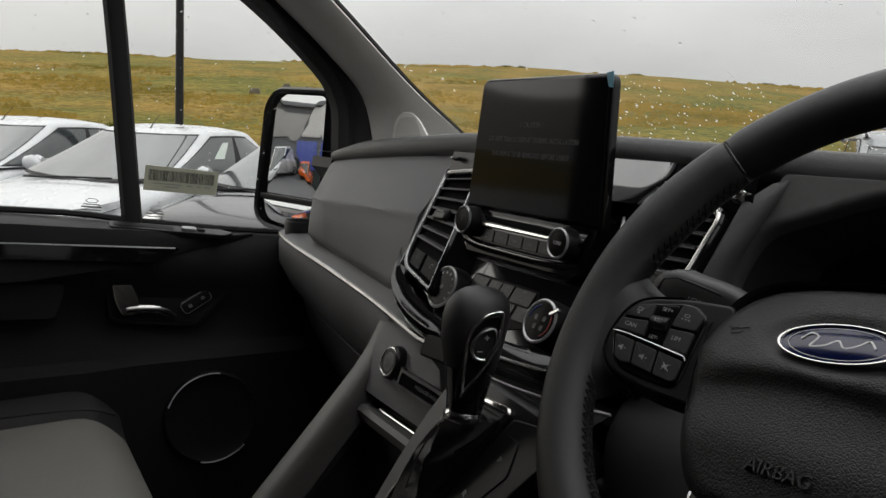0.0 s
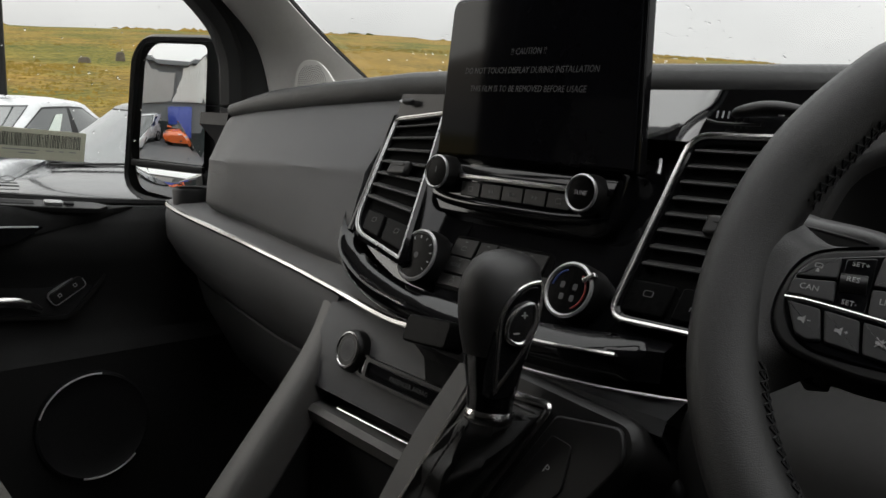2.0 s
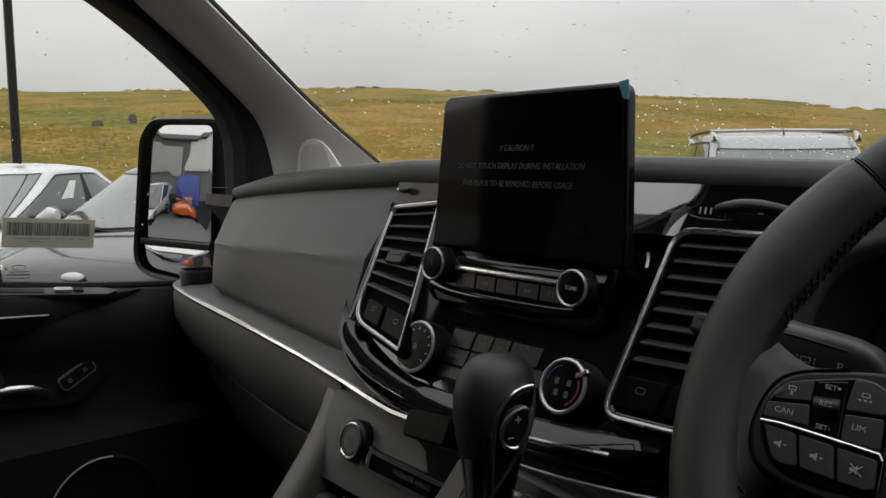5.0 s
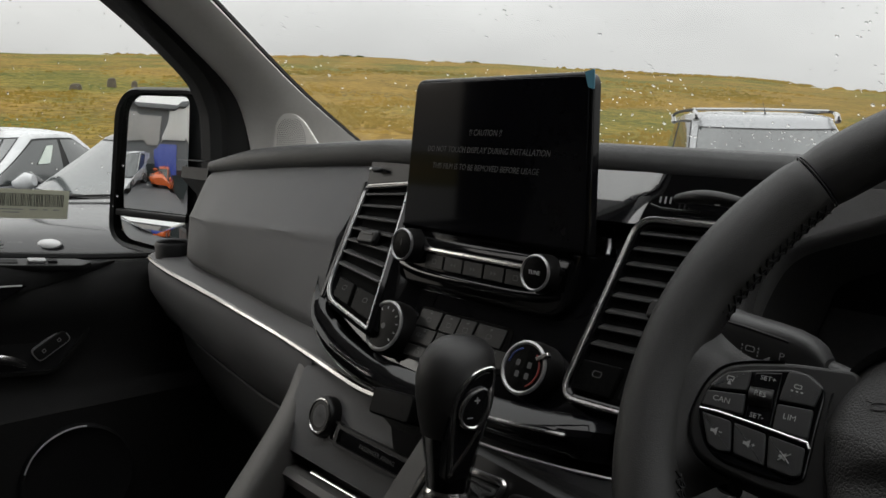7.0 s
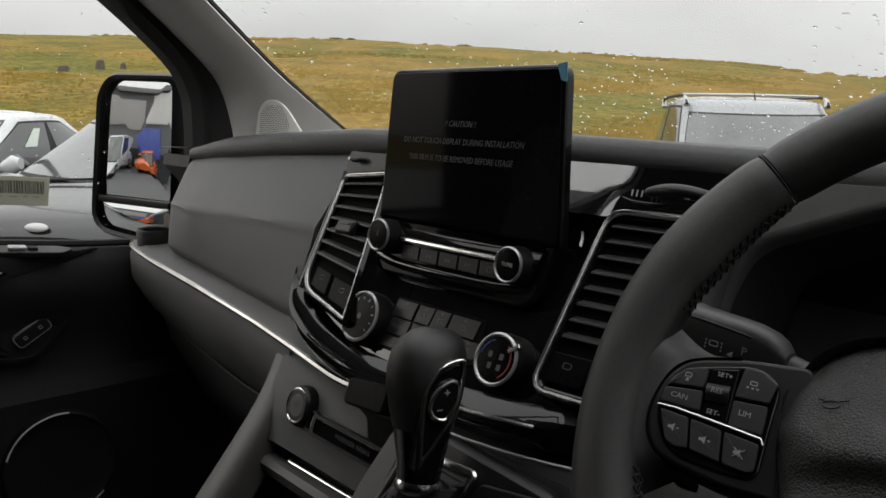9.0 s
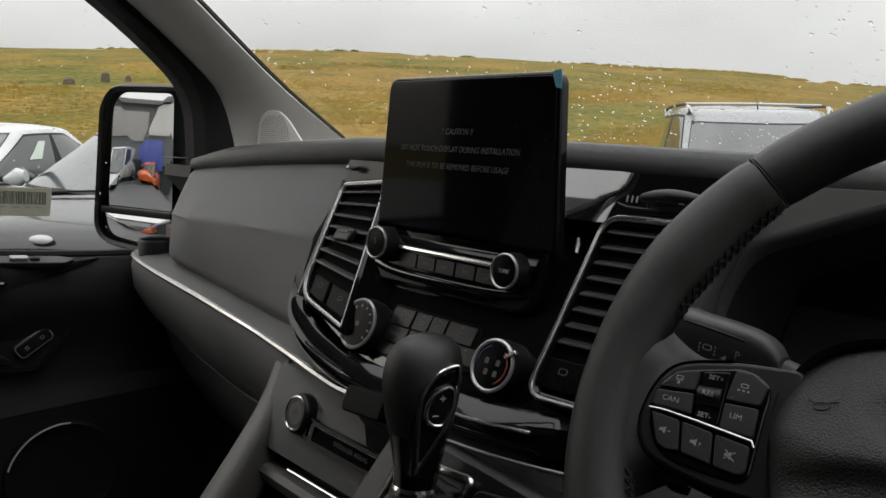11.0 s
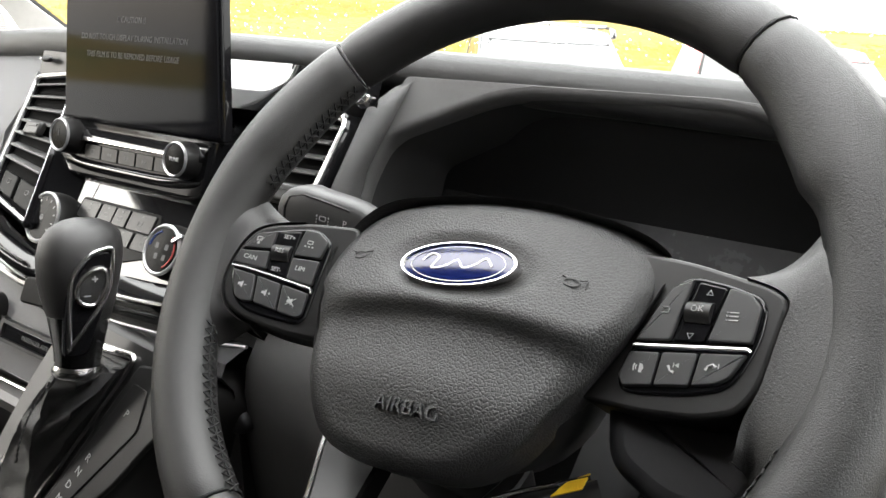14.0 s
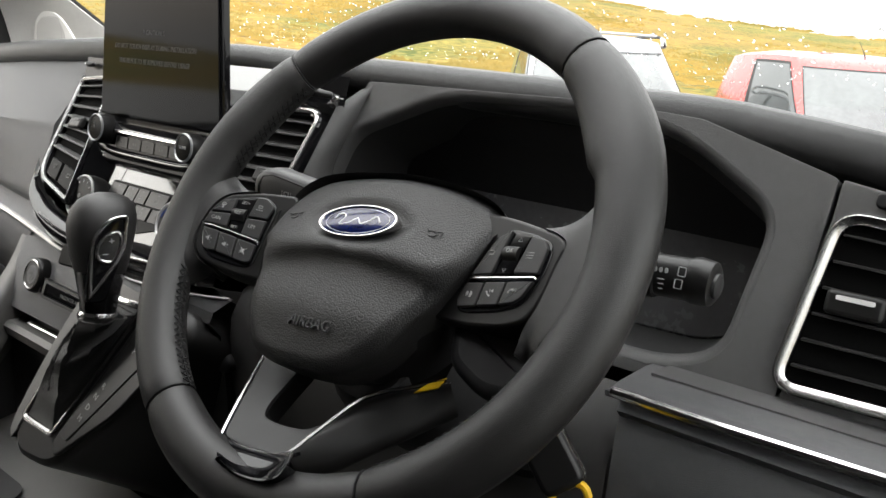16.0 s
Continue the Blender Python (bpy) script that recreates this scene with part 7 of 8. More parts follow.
# lever axis
KA = (V(-0.356, 0.030, 1.288) - V(-0.349, 0.011, 1.172)).normalized()
KM = frame_of((-0.349, 0.011, 1.172), KA.cross(V(0, -1, 0)) * -1, V(0, -1, 0) - KA * KA.dot(V(0, -1, 0)))
if (KM.to_3x3() @ V(0, 0, 1)).dot(KA) < 0:
    KM = KM @ pose(0, 0, 0, 180, 0, 0)
gait = []
base_ring = [GT @ Vector((*q, 0.002)) for q in inset(frp, 0.004)]
for k in range(25):
    f = k / 24
    ring = []
    for i, b in enumerate(base_ring):
        a = 2 * math.pi * i / len(base_ring)
        # foot of the collar, taken in the same sense round the frame
        d = b - GT @ V(-0.372, -0.07, 0)
        dd = (KM.to_3x3().inverted() @ d)
        top = KM @ (Vector((dd.x, dd.y, 0)).normalized() * 0.0165 + Vector((0, 0, -0.004)))
        e = f ** 0.75
        p = b.lerp(top, e)
        wr = math.sin(math.pi * f)
        out = Vector((dd.x, dd.y, 0)).normalized()
        p += KM.to_3x3() @ out * (0.003 * wr + 0.0042 * wr * math.sin(f * 15 + 2.4 * math.sin(a * 2) + 1.3 * math.sin(a * 5)))
        ring.append(p)
    gait.append(ring)
part("gaiter", loft(gait, True), GAITER, gear, "soft black leather gaiter")
st = bmesh.new()
for k in range(16):
    f = k / 16
    a = GT @ V(-0.394, -0.12, 0.006)
    b = KM @ V(0, 0, -0.006) + V(-0.004, -0.018, 0)
    p = a.lerp(b, f) + V(0, -0.006, 0.004) * math.sin(math.pi * f)
    tube([p, p + (b - a).normalized() * 0.005], 0.0008, 4, bm=st)
part("gaiter_stitching", st, THREAD, gear, "black stitching")
part("collar", lathe([(0.0165, -0.006), (0.0182, -0.003), (0.0182, 0.0), (0.0165, 0.003)], KM, 28), CHROME, gear, "chrome collar")


def knob_ring(h, rx, ry, dx=0.0, dy=0.0, n=28):
    return [KM @ Vector((dx + rx * math.cos(2 * math.pi * j / n), dy + ry * math.sin(2 * math.pi * j / n), h)) for j in range(n)]


neck = [(0.003, 0.0165, 0.0165, 0, 0), (0.015, 0.0172, 0.0178, 0, 0), (0.035, 0.0205, 0.0215, 0, 0.001), (0.045, 0.0225, 0.0235, 0, 0.001)]
headp = [(0.042, 0.0220, 0.0235, 0, 0.001), (0.055, 0.0248, 0.0270, 0, 0.002), (0.070, 0.0265, 0.0300, 0, 0.003), (0.085, 0.0268, 0.0318, 0, 0.003), (0.098, 0.0250, 0.0308, 0, 0.002), (0.108, 0.0210, 0.0265, 0, 0.0), (0.114, 0.014, 0.019, 0, -0.001), (0.117, 0.006, 0.009, 0, -0.001)]
part("knob_neck", loft([knob_ring(*q) for q in neck], True, True, True), NECK, gear, "dark chrome neck")
kb = part("knob", loft([knob_ring(*q) for q in headp], True, True, True), LEATHER, gear, "leather covered knob")
# inlay on the driver's side
bx = V(0.93, -0.36, 0.08).normalized()
bc = KM @ V(0, 0.002, 0.070)
bm_f = frame_of(bc + bx * 0.0262, V(0, 0, 1).cross(bx), KA)
if (bm_f.to_3x3() @ V(0, 0, 1)).dot(bx) < 0:
    bm_f = bm_f @ pose(0, 0, 0, 0, 180, 0)
inlay = rounded([(-0.020, -0.052), (-0.003, -0.052), (0.017, 0.0), (0.019, 0.026), (0.004, 0.022), (-0.014, 0.000)], [0.004, 0.006, 0.012, 0.008, 0.012, 0.014], 5)
part("knob_inlay", prism(inlay, bm_f, 0.003, 0.0015, back=0.010), GLOSS, kb, "glossy black side inlay")
leaf = rounded([(-0.015, -0.014), (-0.018, -0.050), (-0.004, -0.034), (0.018, -0.004), (0.021, 0.029), (0.004, 0.026), (-0.012, 0.010)], [0.012, 0.004, 0.02, 0.014, 0.006, 0.014, 0.014], 5)
part("inlay_rim", ring_plate(leaf, inset(leaf, 0.0032), bm_f, 0.0045, back=0.004, bevel=0.0008), CHROME, kb, "wide satin chrome inlay rim")
bad = rounded([(-0.009, -0.012), (0.003, -0.016), (0.012, 0.000), (0.012, 0.014), (-0.001, 0.010), (-0.009, 0.000)], 0.006, 4)
part("shift_switch", prism(bad, shift(bm_f, 0.001, 0, 0.002), 0.0035, 0.001), NECK, kb, "dark chrome plus and minus switch")
part("switch_rim", tube([shift(bm_f, 0.001, 0, 0.0052) @ Vector((*q, 0)) for q in bad], 0.0017, 8, closed=True), CHROME, kb, "chrome switch rim")
pm = bmesh.new()
prism(rrect(0.0045, 0.0009, 0.0003), shift(bm_f, 0.005, 0.005, 0.0055), 0.0003, bm=pm)
prism(rrect(0.0009, 0.0045, 0.0003), shift(bm_f, 0.005, 0.005, 0.0056), 0.0003, bm=pm)
prism(rrect(0.0045, 0.0009, 0.0003), shift(bm_f, -0.001, -0.007, 0.0055), 0.0003, bm=pm)
part("switch_marks", pm, GREY_MARK, kb)

# ---------------------------------------------------------------- passenger seat
seat = thing("passenger_seat", (-0.95, -0.5, 0.5), "grey-brown leather passenger seat with stitched bolsters", "seat")
rings = []
for i in range(19):
    f = (i / 18) ** 2
    y = -0.155 - 0.56 * f
    front = max(0, 1 - f / 0.14)
    z = 0.935 - 0.05 * front ** 2 - 0.02 * f
    x0, x1 = -1.245 + 0.03 * front ** 2, -0.700 - 0.05 * front ** 2
    ring = []
    for k in range(15):
        s = k / 14
        x = x0 + (x1 - x0) * s
        bol = 0.022 * (math.exp(-((s - 0.06) / 0.09) ** 2) + math.exp(-((s - 0.94) / 0.09) ** 2))
        edge = 0.05 * (max(0, 0.05 - s) / 0.05 + max(0, s - 0.95) / 0.05)
        groove = 0.006 * (math.exp(-((s - 0.2) / 0.012) ** 2) + math.exp(-((s - 0.8) / 0.012) ** 2))
        ring.append(V(x, y, z + bol - edge - groove))
    rings.append(ring)
rings.insert(0, [V(p.x * 0.97 - 0.03, p.y + 0.012, 0.84) for p in rings[0]])
rings.insert(0, [V(p.x, p.y - 0.05, 0.70) for p in rings[0]])
part("cushion", loft([r[3:] for r in rings]), SEAT, seat, "grey-brown leather cushion")
part("outer_bolster", loft([r[:4] for r in rings]), LEATHER, seat, "black leather outer bolster")
part("cushion_seam", tube(spline([(-1.14, -0.168, 0.925), (-1.137, -0.22, 0.942), (-1.135, -0.35, 0.945), (-1.135, -0.6, 0.935)], 16), 0.0016, 5), THREAD, seat, "dark stitched seam")
part("seat_base", box(-1.22, -0.72, -0.70, -0.20, 0.50, 0.84, 0.02), DARK, seat, "black seat base")
rings = []
for i in range(9):
    f = i / 8
    z = 0.92 + 0.56 * f
    y = -0.70 - 0.14 * f
    w = 0.26 - 0.05 * f ** 3
    rings.append([V(-0.97 + w * math.copysign(abs(math.cos(t)) ** 0.5, math.cos(t)), y + 0.055 * math.copysign(abs(math.sin(t)) ** 0.7, math.sin(t)), z) for t in [2 * math.pi * k / 24 for k in range(24)]])
part("backrest", loft(rings, True, True, True), SEAT, seat, "grey-brown leather backrest")


# ---------------------------------------------------------------- outside: vehicles
def paint(name, col, rough=0.25):
    return material(name, col, rough, coat=0.6, vary=0.05, vary_scale=2.0, rough_vary=0.05)


WHITE_PAINT = paint("white_car_paint", (0.50, 0.51, 0.52))
BLACK_PAINT = paint("dark_grey_car_paint", (0.012, 0.0122, 0.013), 0.16)
SILVER_PAINT = paint("pale_silver_car_paint", (0.24, 0.25, 0.26))
RED_PAINT = paint("red_van_paint", (0.42, 0.030, 0.024))
ORANGE_PAINT = paint("orange_car_paint", (0.50, 0.09, 0.012))
BLUE_PAINT = paint("blue_van_paint", (0.030, 0.055, 0.30))
CAR_SCREEN = material("bright_reflecting_windscreen", (0.050, 0.056, 0.056), 0.05, vary=0.5, vary_scale=1.8, coat=0.8, rough_vary=0.02, spec=0.5)
CAR_GLASS = material("tinted_car_glass", (0.030, 0.036, 0.036), 0.05, vary=0.2, coat=0.4, rough_vary=0.02)
TYRE = material("tyre_rubber", (0.02, 0.02, 0.02), 0.85)
LAMP = material("clear_headlamp", (0.16, 0.165, 0.17), 0.10, vary=0.6, vary_scale=9.0, coat=0.8, metal=0.3)


def car(name, m, col, label, L=4.3, W=1.80, H=1.40, belt=0.92, hood=0.86, s_base=0.98, s_roof=2.02, s_rear_roof=3.45, s_rear=4.18, roof_w=0.62, rails=False, category="car", panel_sides=False, group="parked cars", sheet=False, screen_top=0.95):
    """A parked car, its nose towards +y of m, standing on m's origin; s runs back from the nose."""
    body = thing(name, m, label, category, group=group)

    def at(s, x, z):
        return m @ V(x, L / 2 - s, z)
    hw = W / 2
    stations = [(0.0, 0.62, 0.56), (0.06, 0.84, 0.66), (0.25, 0.93, 0.74), (0.6, 0.985, 0.80), (s_base - 0.02, 1.0, hood), (s_base + 0.35, 1.0, belt), (L * 0.5, 1.0, belt + 0.01), (L * 0.75, 1.0, belt + 0.03), (L - 0.35, 0.98, belt + 0.04), (L - 0.08, 0.90, belt - 0.02), (L, 0.72, belt - 0.16)]
    rings = []
    for s, w, zt in stations:
        w *= hw
        half = [(0.0, zt + 0.015), (0.35 * w, zt + 0.012), (0.70 * w, zt), (0.90 * w, zt - 0.03), (0.975 * w, zt - 0.10), (w, 0.62 * zt + 0.08), (0.985 * w, 0.42), (0.93 * w, 0.24), (0.6 * w, 0.18), (0.0, 0.18)]
        rings.append([at(s, x, z) for x, z in half] + [at(s, -x, z) for x, z in half[-2:0:-1]])
    part("body", loft(rings, True, True, True), col, body, "glossy painted body")

    def plan(v):
        """Outline of the cabin at height v (0 belt, 1 roof), as (s, x) round one half from the nose to the tail."""
        sf = s_base + (s_roof - s_base) * v
        sr = s_rear + (s_rear_roof - s_rear) * v
        w = hw * (0.90 + (roof_w / 0.9 * 1.0 - 0.90) * (v ** 1.25))
        bulge = 0.03 * math.sin(math.pi * v)
        pts = [(sf - bulge, 0.0), (sf - bulge + 0.02, 0.45 * w), (sf - bulge + 0.10, 0.80 * w), (sf + 0.24, 0.965 * w), (sf + 0.5, w), (sf + (sr - sf) * 0.5, w * 1.01), (sr - 0.45, 0.97 * w), (sr - 0.12, 0.86 * w), (sr - 0.02, 0.5 * w), (sr, 0.0)]
        return spline([(s, x, 0) for s, x in pts], 55)

    def G(i, v, off=0.0):
        z = belt + (H - 0.06 - belt) * v - 0.05 * (1 - v) * max(0, 1 - i / 14)
        q = plan(v)[i]
        z += 0.045 * v * v * (1 - ((q.x - (s_roof + s_rear_roof) / 2) / ((s_rear_roof - s_roof) / 2 + 0.2)) ** 2)
        q0, q1 = plan(v)[max(i - 1, 0)], plan(v)[min(i + 1, 54)]
        t = (q1 - q0).normalized()
        n = V(-t.y, t.x, 0)
        q = q + n * off
        return q, z

    vs = [0.0, 0.2, 0.4, 0.6, 0.8, 0.93, 1.0]
    rows = []
    for v in vs:
        half = [G(i, v) for i in range(55)]
        rows.append([at(q.x, q.y, z) for q, z in half] + [at(q.x, -q.y, z) for q, z in half[-2:0:-1]])
    top = [G(i, 1.0) for i in range(55)]
    cs = (s_roof + s_rear_roof) / 2
    for f, dz in ((0.9, 0.028), (0.65, 0.052), (0.3, 0.060), (0.03, 0.060)):
        ring = [at(cs + (q.x - cs) * f, q.y * f, z + dz) for q, z in top] + [at(cs + (q.x - cs) * f, -q.y * f, z + dz) for q, z in top[-2:0:-1]]
        rows.append(ring)
    part("cabin", loft(rows, True, False, True), col, body, "painted roof and pillars")

    def pane(nm, i0, i1, v0, v1, side, slant0=0, slant1=0, both=False, seal=False):
        bm = bmesh.new()
        grid = []
        for k in range(6):
            v = v0 + (v1 - v0) * k / 5
            row = []
            a, b = i0 + slant0 * k / 5, i1 + slant1 * k / 5
            ids = [a + (b - a) * j / 8 for j in range(9)]
            if both:
                ids = [-b + 2 * b * j / 16 for j in range(17)]
            for e in ids:
                sg = -1 if (both and e < 0) else side
                e = abs(e)
                lo = int(e)
                q0, z0 = G(lo, v, 0.003 if seal else 0.007)
                q1, z1 = G(min(lo + 1, 54), v, 0.003 if seal else 0.007)
                q = q0.lerp(q1, e - lo)
                row.append(at(q.x, q.y * sg, z0 + (z1 - z0) * (e - lo)))
            grid.append(row)
        add_rings(bm, grid, False)
        if seal:
            return part(nm, bm, RUBBER, body, "black window seal")
        return part(nm, bm, CAR_SCREEN if both else CAR_GLASS, body, "clear laminated glass" if both else "dark tinted glass")

    pane("windscreen_seal", 0, 16.0, 0.0, min(screen_top + 0.025, 0.975), 1, 0, -0.6, both=True, seal=True)
    pane("windscreen", 0, 15.5, 0.05, screen_top, 1, 0, -0.6, both=True)
    for sd in (1, -1):
        pane("window_seal", 17.6, 30.3 if panel_sides else 40.2, 0.03, 0.93, sd, 2.6, 0 if panel_sides else -3.6, seal=True)
        pane("front_window", 18.1, 29.6, 0.07, 0.89, sd, 2.7, 0)
        if not panel_sides:
            pane("rear_window", 30.6, 39.5, 0.09, 0.89, sd, 0, -3.5)
        mo = at(s_base + 0.55, sd * (hw + 0.09), belt + 0.06)
        mb = bmesh.new()
        tube([mo + (m.to_3x3() @ V(-0.13 * sd, 0.0, -0.03)), mo, mo + (m.to_3x3() @ V(0.07 * sd, 0.01, 0.01))], [0.03, 0.085, 0.05], 10, flat=0.8, side=m.to_3x3() @ V(0, 1, 0), bm=mb)
        part("door_mirror", mb, col, body, "painted door mirror")
        lamp = loft([[at(s, sd * x, z) for s, x, z in row] for row in (
            [(0.075, hw * 0.62, 0.635), (0.13, hw * 0.84, 0.66), (0.42, hw * 0.965, 0.73)], [(0.105, hw * 0.62, 0.70), (0.20, hw * 0.82, 0.735), (0.50, hw * 0.925, 0.785)])], thick=0.01)
        part("headlamp", lamp, LAMP, body, "clear headlamp")
        for s in (0.85, L - 0.85):
            c = at(s, sd * (hw - 0.10), 0.32)
            wm = frame_of(c, m.to_3x3() @ V(0, 1, 0), V(0, 0, 1))
            if (wm.to_3x3() @ V(0, 0, 1)).dot(m.to_3x3() @ V(sd, 0, 0)) < 0:
                wm = wm @ pose(0, 0, 0, 0, 180, 0)
            w = part("wheel", lathe([(0.32, -0.10), (0.32, 0.09), (0.29, 0.11), (0.22, 0.10)], wm, 24), TYRE, body, "black tyre")
            part("rim", lathe([(0.215, 0.09), (0.20, 0.105), (0.06, 0.095), (0.001, 0.10)], wm, 20), SILVER, w, "alloy rim")
    if sheet:
        sh = [[], []]
        for r, v in enumerate((0.42, 0.78)):
            for e in (26.0 + 0.3 * r, 27.7 + 0.3 * r):
                q, z = G(int(e), v, 0.014)
                q2, _ = G(int(e) + 1, v, 0.014)
                q = q.lerp(q2, e - int(e))
                sh[r].append(at(q.x, -q.y, z))
        part("price_sheet", loft(sh, thick=0.002), SHEET, body, "pale paper sheet in the side window")
    grille = loft([[at(0.04 - 0.02 * (1 - abs(x)), x * hw * 0.60, z) for x in (-1, -0.5, 0, 0.5, 1)] for z in (0.42, 0.50, 0.56)], thick=0.012)
    part("grille", grille, RUBBER, body, "black grille")
    part("bumper_slot", loft([[at(0.03 - 0.02 * (1 - abs(x)), x * hw * 0.7, z) for x in (-1, -0.5, 0, 0.5, 1)] for z in (0.25, 0.33)], thick=0.012), RUBBER, body)
    bmk = frame_of(at(0.012, 0, 0.640), m.to_3x3() @ V(-1, 0, 0), m.to_3x3() @ V(0, -0.45, 1))
    part("nose_badge", lathe([(1, -0.01), (1, 0.006), (0.85, 0.010), (0.05, 0.012)], bmk @ Matrix.Diagonal((0.085, 0.034, 1, 1)), 24), SILVER, body, "silver oval badge")
    part("wiper", tube([at(s_base - 0.06, 0.55, hood + 0.03), at(s_base - 0.02, 0.05, hood + 0.05), at(s_base + 0.01, -0.35, hood + 0.06)], 0.010, 5), RUBBER, body)
    an = at(s_roof + 0.12, 0.0, H - 0.01)
    part("aerial", tube([an, an + (m.to_3x3() @ V(0, -0.06, 0.06)), an + (m.to_3x3() @ V(0, -0.17, 0.15))], [0.010, 0.004, 0.002], 6), RUBBER, body, "short black aerial")
    if rails:
        rx = roof_w / 0.9 * hw - 0.01
        for sd in (1, -1):
            x = sd * rx
            run = spline([at(s_roof + 0.02, x, H - 0.07), at(s_roof + 0.16, x * 1.01, H + 0.005), at(s_roof + 0.6, x * 1.01, H + 0.035), at(s_rear_roof - 0.35, x * 1.01, H + 0.03), at(s_rear_roof - 0.05, x, H - 0.05)], 18)
            rail = part("roof_rail", tube(run, 0.017, 8), TYRE, body, "dark roof rail")
            for f in (0.05, s_rear_roof - s_roof - 0.2):
                part("rail_foot", tube([at(s_roof + f, x, H - 0.08), at(s_roof + f + 0.05, x, H - 0.01), at(s_roof + f + 0.16, x * 1.01, H + 0.012)], [0.035, 0.028, 0.018], 8), SILVER, rail, "silver rail foot")
        part("cross_bar", tube([at(s_roof + 0.40, -rx, H + 0.040), at(s_roof + 0.40, 0, H + 0.048), at(s_roof + 0.40, rx, H + 0.040)], 0.016, 8), SILVER, body, "silver cross bar")
    return body


def place(x, y, heading):
    """Nose bearing in degrees from +y, clockwise positive."""
    return pose(x, y, GROUND + 0.04, 0, 0, -heading)


# hatchbacks parked at an angle beside the van
def parked(x_base, y_base, heading, L=4.3, s=1.05):
    a = radians(heading)
    d = L / 2 - s
    return place(x_base - math.sin(a) * d, y_base - math.cos(a) * d, heading)


HEAD = 134.0
car("hatchback_car", parked(-6.72, 2.02, HEAD), BLACK_PAINT, "dark grey hatchback parked nose-on beside the van")
car("hatchback_car", parked(-7.95, 0.55, HEAD), WHITE_PAINT, "white hatchback with a paper in its side window", sheet=True)
car("hatchback_car", parked(-9.35, -0.80, HEAD), WHITE_PAINT, "plain white hatchback at the end of the row")
car("estate_car", parked(-3.36, 7.15, 142, 4.4, 0.85), SILVER_PAINT, "pale silver people carrier with roof rails", L=4.4, W=1.96, H=1.76, belt=1.05, hood=1.0, s_base=0.85, s_roof=1.75, s_rear_roof=4.1, s_rear=4.3, roof_w=0.67, rails=True, screen_top=0.82)
car("small_van", parked(-0.78, 7.6, 143, 4.2, 0.95), RED_PAINT, "red panel van with a clear windscreen", L=4.2, W=1.80, H=1.68, belt=1.0, hood=0.95, s_base=0.95, s_roof=1.7, s_rear_roof=4.0, s_rear=4.15, roof_w=0.64, category="van", panel_sides=True, screen_top=0.86)
car("hatchback_car", place(-3.4, -14.6, -8), ORANGE_PAINT, "orange car parked behind the van")
car("panel_van", place(-6.3, -13.6, -4), WHITE_PAINT, "white van parked behind the row", L=4.9, W=1.95, H=1.95, belt=1.1, hood=1.05, s_base=0.8, s_roof=1.5, s_rear_roof=4.6, s_rear=4.85, roof_w=0.80, category="van", panel_sides=True)

# lamp post
post = thing("lamp_post", (-10.2, 1.93, GROUND), "tall dark steel lamp post at the field's edge", "lamp post")
part("shaft", tube([V(-10.2, 1.93, GROUND), V(-10.2, 1.93, 2.5), V(-10.2, 1.93, 7.5)], [0.055, 0.050, 0.04], 12), SATIN, post, "dark steel shaft")
part("base_sleeve", lathe([(0.10, 0), (0.10, 0.9), (0.075, 1.0)], Matrix.Translation((-10.2, 1.93, GROUND)), 16), SATIN, post)
part("lantern", box(-10.35, -9.7, 1.83, 2.03, 7.45, 7.58, 0.03), SATIN, post, "flat lantern head")

# ---------------------------------------------------------------- field: tufts, gorse, marker stones
def field_point(az, r):
    a = radians(az)
    return V(r * math.sin(a), r * math.cos(a), ground_height(az, r))


tufts = bmesh.new()
rngt = random.Random(11)
for k in range(26000):
    far = k % 9 == 0
    az = rngt.uniform(-98, -2)
    r = rngt.uniform(140, 150.5) if far else 18.5 + 75 * rngt.random() ** 1.5
    base = field_point(az, r)
    if noise.noise(base * (0.05 if far else 0.10)) < rngt.uniform(-0.3, 0.5):
        continue
    hgt = rngt.uniform(0.15, 0.55) if far else rngt.uniform(0.08, 0.20)
    wid = rngt.uniform(0.8, 2.4) if far else rngt.uniform(0.18, 0.5)
    for j in range(5):
        a = rngt.uniform(0, 6.28)
        foot = base + V(math.cos(a), math.sin(a), 0) * wid * rngt.uniform(0.1, 0.9) + V(0, 0, -0.05)
        side = V(math.cos(radians(az)), -math.sin(radians(az)), 0) * wid * rngt.uniform(0.25, 0.5)
        back = V(math.sin(radians(az)), math.cos(radians(az)), 0) * hgt * rngt.uniform(1.2, 2.4)
        tip = foot + back + V(rngt.uniform(-0.5, 0.5) * hgt, 0, hgt * rngt.uniform(0.6, 1.1) + 0.05)
        tufts.faces.new([tufts.verts.new(q) for q in (foot - side, foot + side, tip)])
tagged(part("meadow_tufts", tufts, TUFT, smooth=False), "rough tufts of long grass on the meadow", "grass", kind="stuff")


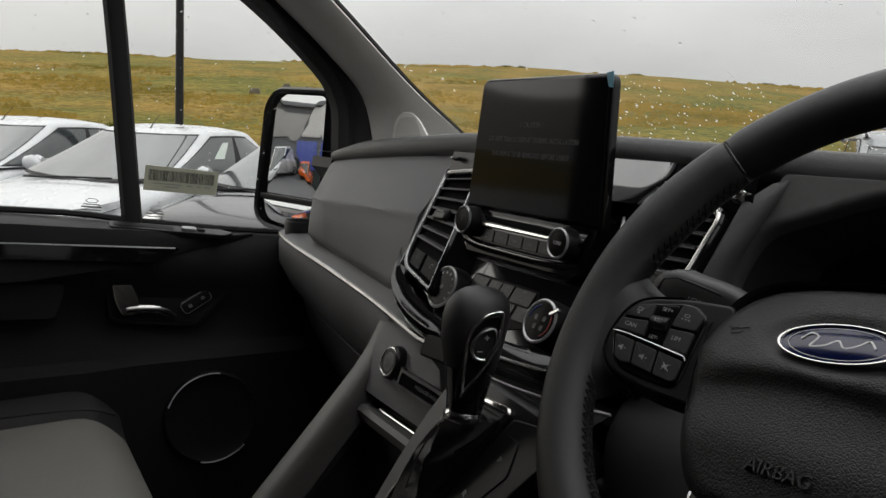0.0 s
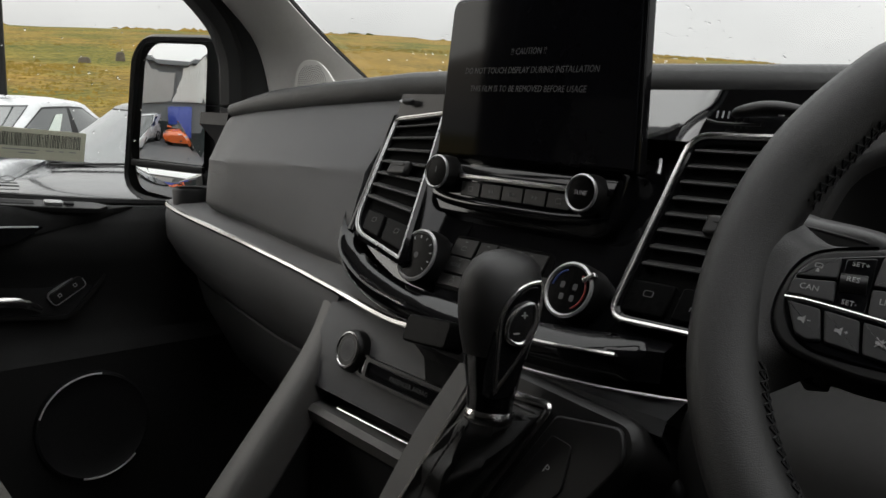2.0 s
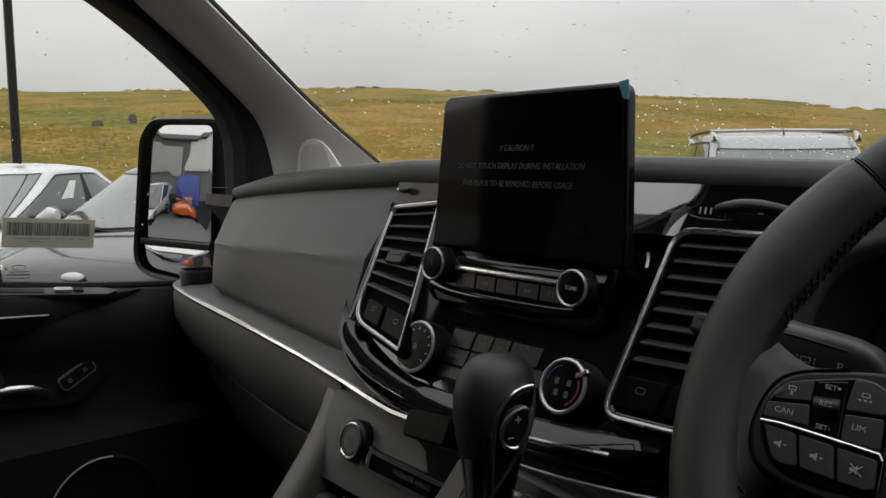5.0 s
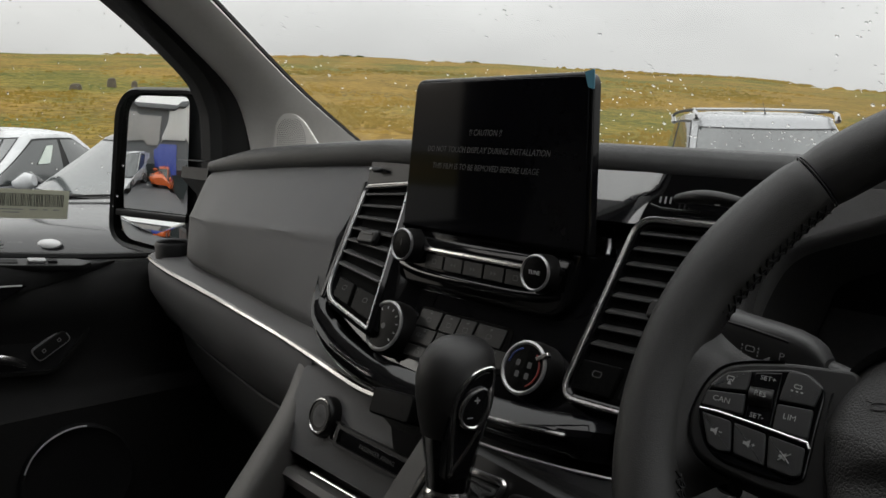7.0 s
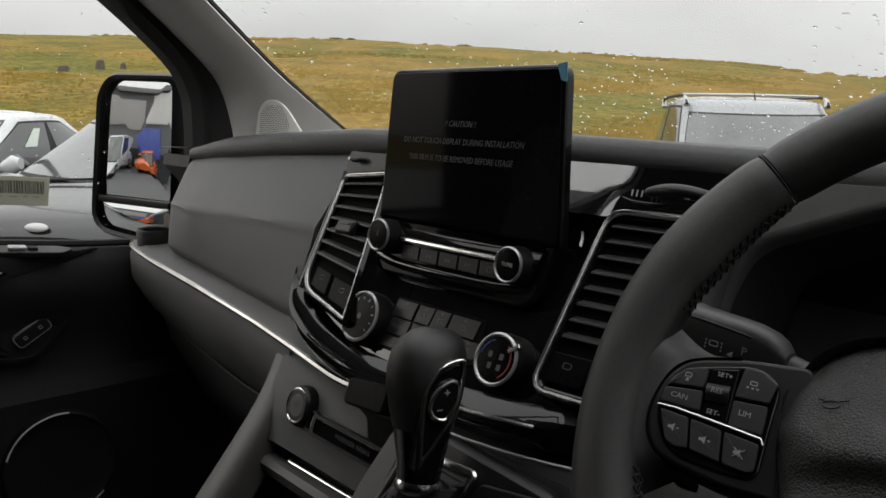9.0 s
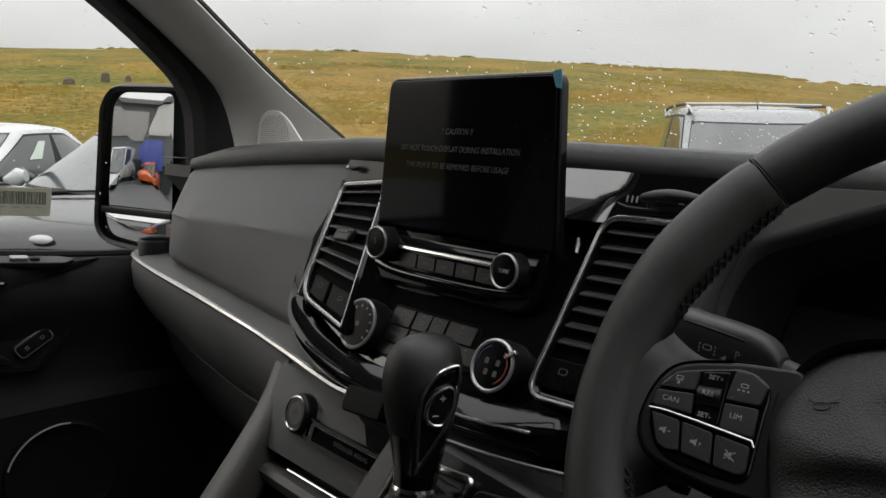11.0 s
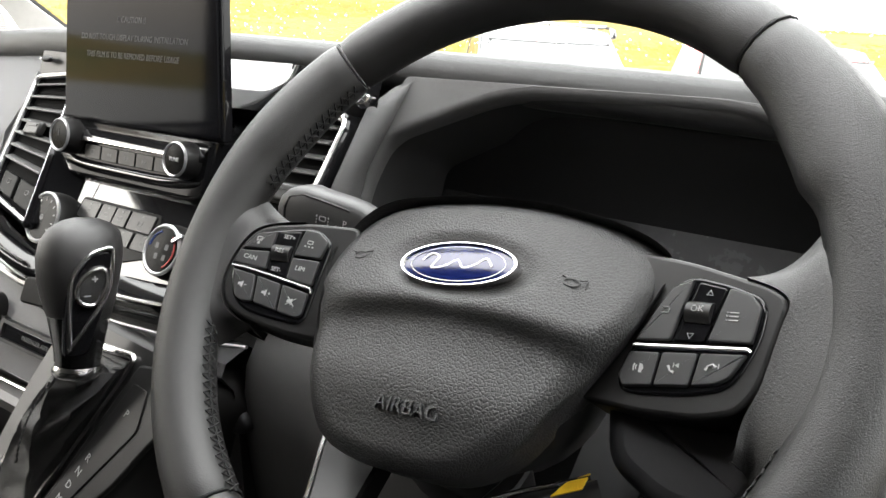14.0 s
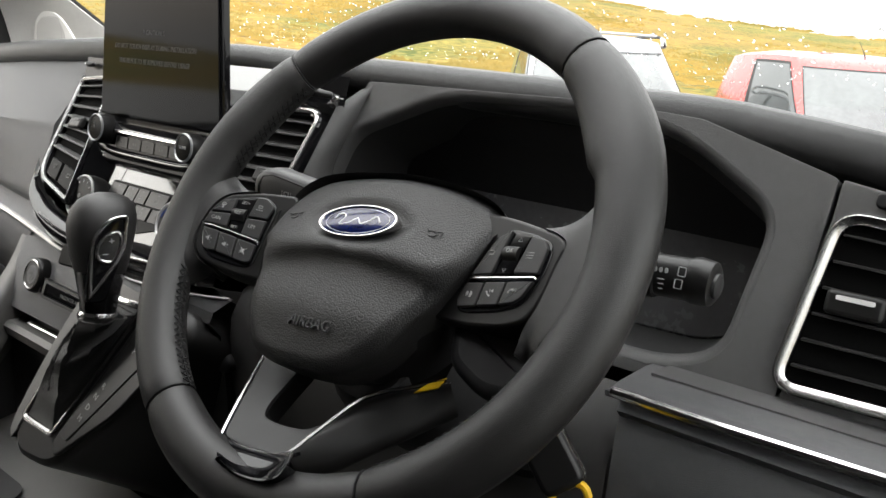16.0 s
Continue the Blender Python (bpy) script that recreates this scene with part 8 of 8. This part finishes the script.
def gorse(name, az, r, w, h, n, seed, label):
    rg = random.Random(seed)
    base = field_point(az, r)
    bush = thing(name, base, label, "bush", group="field bushes")
    tr = bmesh.new()
    for k in range(7):
        d = rg.uniform(0, 6.28)
        tube([base - V(0, 0, 0.1), base + V(math.cos(d) * w * 0.2, math.sin(d) * w * 0.2, h * 0.4), base + V(math.cos(d) * w * 0.42, math.sin(d) * w * 0.42, h * 0.75)], [0.04, 0.025, 0.01], 5, bm=tr)
    part("stems", tr, DARK, bush)
    lf = bmesh.new()
    for k in range(n):
        d, f = rg.uniform(0, 6.28), rg.random() ** 0.5
        z = rg.random()
        rr = w * 0.5 * f * math.sqrt(max(0.05, 1 - (z - 0.35) ** 2 * 1.6)) * (0.75 + 0.4 * noise.noise(V(d, z * 3, seed)))
        p = base + V(math.cos(d) * rr, math.sin(d) * rr, h * z * (0.8 + 0.3 * noise.noise(V(d * 2, 1, seed))))
        s = rg.uniform(0.03, 0.075) * max(1.0, r / 45)
        u = V(rg.uniform(-1, 1), rg.uniform(-1, 1), rg.uniform(-0.4, 1)).normalized()
        t = u.orthogonal().normalized()
        v = [lf.verts.new(q) for q in (p - t * s * 0.5, p + t * s * 0.5, p + u * s * 1.5)]
        lf.faces.new(v)
    part("foliage", lf, LEAF, bush, "dark green foliage")


for k, (az, r, w, h, n) in enumerate(((-84.0, 27, 7.0, 0.75, 6000), (-55, 148, 3, 0.5, 300), (-54, 148, 2, 0.4, 200), (-37.5, 149, 4, 0.3, 300), (-46, 149, 3, 0.3, 200), (-31, 18, 3.5, 0.9, 900), (-34, 18.5, 3.0, 0.7, 700), (-28.5, 148, 2, 0.3, 150), (-18.5, 148, 0.7, 0.6, 150))):
    gorse("gorse_bush", az, r, w, h, n, k + 1, "low dark green gorse bush on the meadow")
STONE = material("weathered_stone", (0.125, 0.106, 0.080), 0.9, vary=0.3, vary_scale=3, grain=0.5, grain_scale=60)
for az, r, w, h in ((-72.9, 58, 0.85, 0.42), (-70.7, 62, 0.7, 0.6), (-69.3, 62, 0.5, 0.42)):
    b = field_point(az, r)
    marker = thing("marker_stone", b, "dark weathered block standing in the meadow", "stone", group="stones in the meadow")
    bmz = bmesh.new()
    prism(rounded([(-w / 2, -0.3), (w / 2, -0.3), (w * 0.42, h), (-w * 0.35, h * 0.9)], 0.2, 3), frame_of(b, (0.35, 0.94, 0)), 0.4, 0.1, back=0.4, bm=bmz)
    part("block", bmz, STONE, marker)

# ---------------------------------------------------------------- dealer's building behind, seen in the mirror
CLAD = material("pale_metal_cladding", (0.62, 0.62, 0.60), 0.5, vary=0.06, vary_scale=0.4)
GREYCLAD = material("mid_grey_cladding", (0.30, 0.29, 0.28), 0.6, vary=0.08, vary_scale=0.4)
DARKCLAD = material("grey_metal_cladding", (0.13, 0.135, 0.14), 0.5, vary=0.1, vary_scale=0.4)
shop = thing("dealership_building", (-3, -20, GROUND), "low dealership with pale cladding and a blue band", "building")
part("wall", box(-10.5, 9, -27, -17, GROUND, 2.5), DARKCLAD, shop, "grey lower wall")
part("cladding_panel", box(-10.4, -4.75, -17.1, -16.9, 2.5, 4.5, 0.03), GREYCLAD, shop, "plain grey cladding")
part("cladding_panel", box(-4.35, 8.9, -17.1, -16.9, 2.5, 4.9, 0.03), CLAD, shop, "ribbed pale cladding")
part("upper_wall", box(-10.5, 9, -27, -17.1, 2.5, 5.0), DARKCLAD, shop, "dark grey upper wall")
part("roof", box(-10.8, 9.3, -27.5, -16.7, 5.0, 5.3, 0.05), DARKCLAD, shop, "dark grey roof edge")
part("shopfront", box(-9, 6, -17.0, -16.9, GROUND, 1.2), CAR_GLASS, shop, "dark glazed shopfront")
part("sign_band", box(-5.0, -2.0, -16.9, -16.75, 1.0, 2.3, 0.02), BLUE_PAINT, shop, "plain blue sign band")
for k in range(10):
    part("cladding_rib", box(-4.2 + k * 0.32, -4.1 + k * 0.32, -16.9, -16.85, 2.55, 4.85), CLAD, shop)
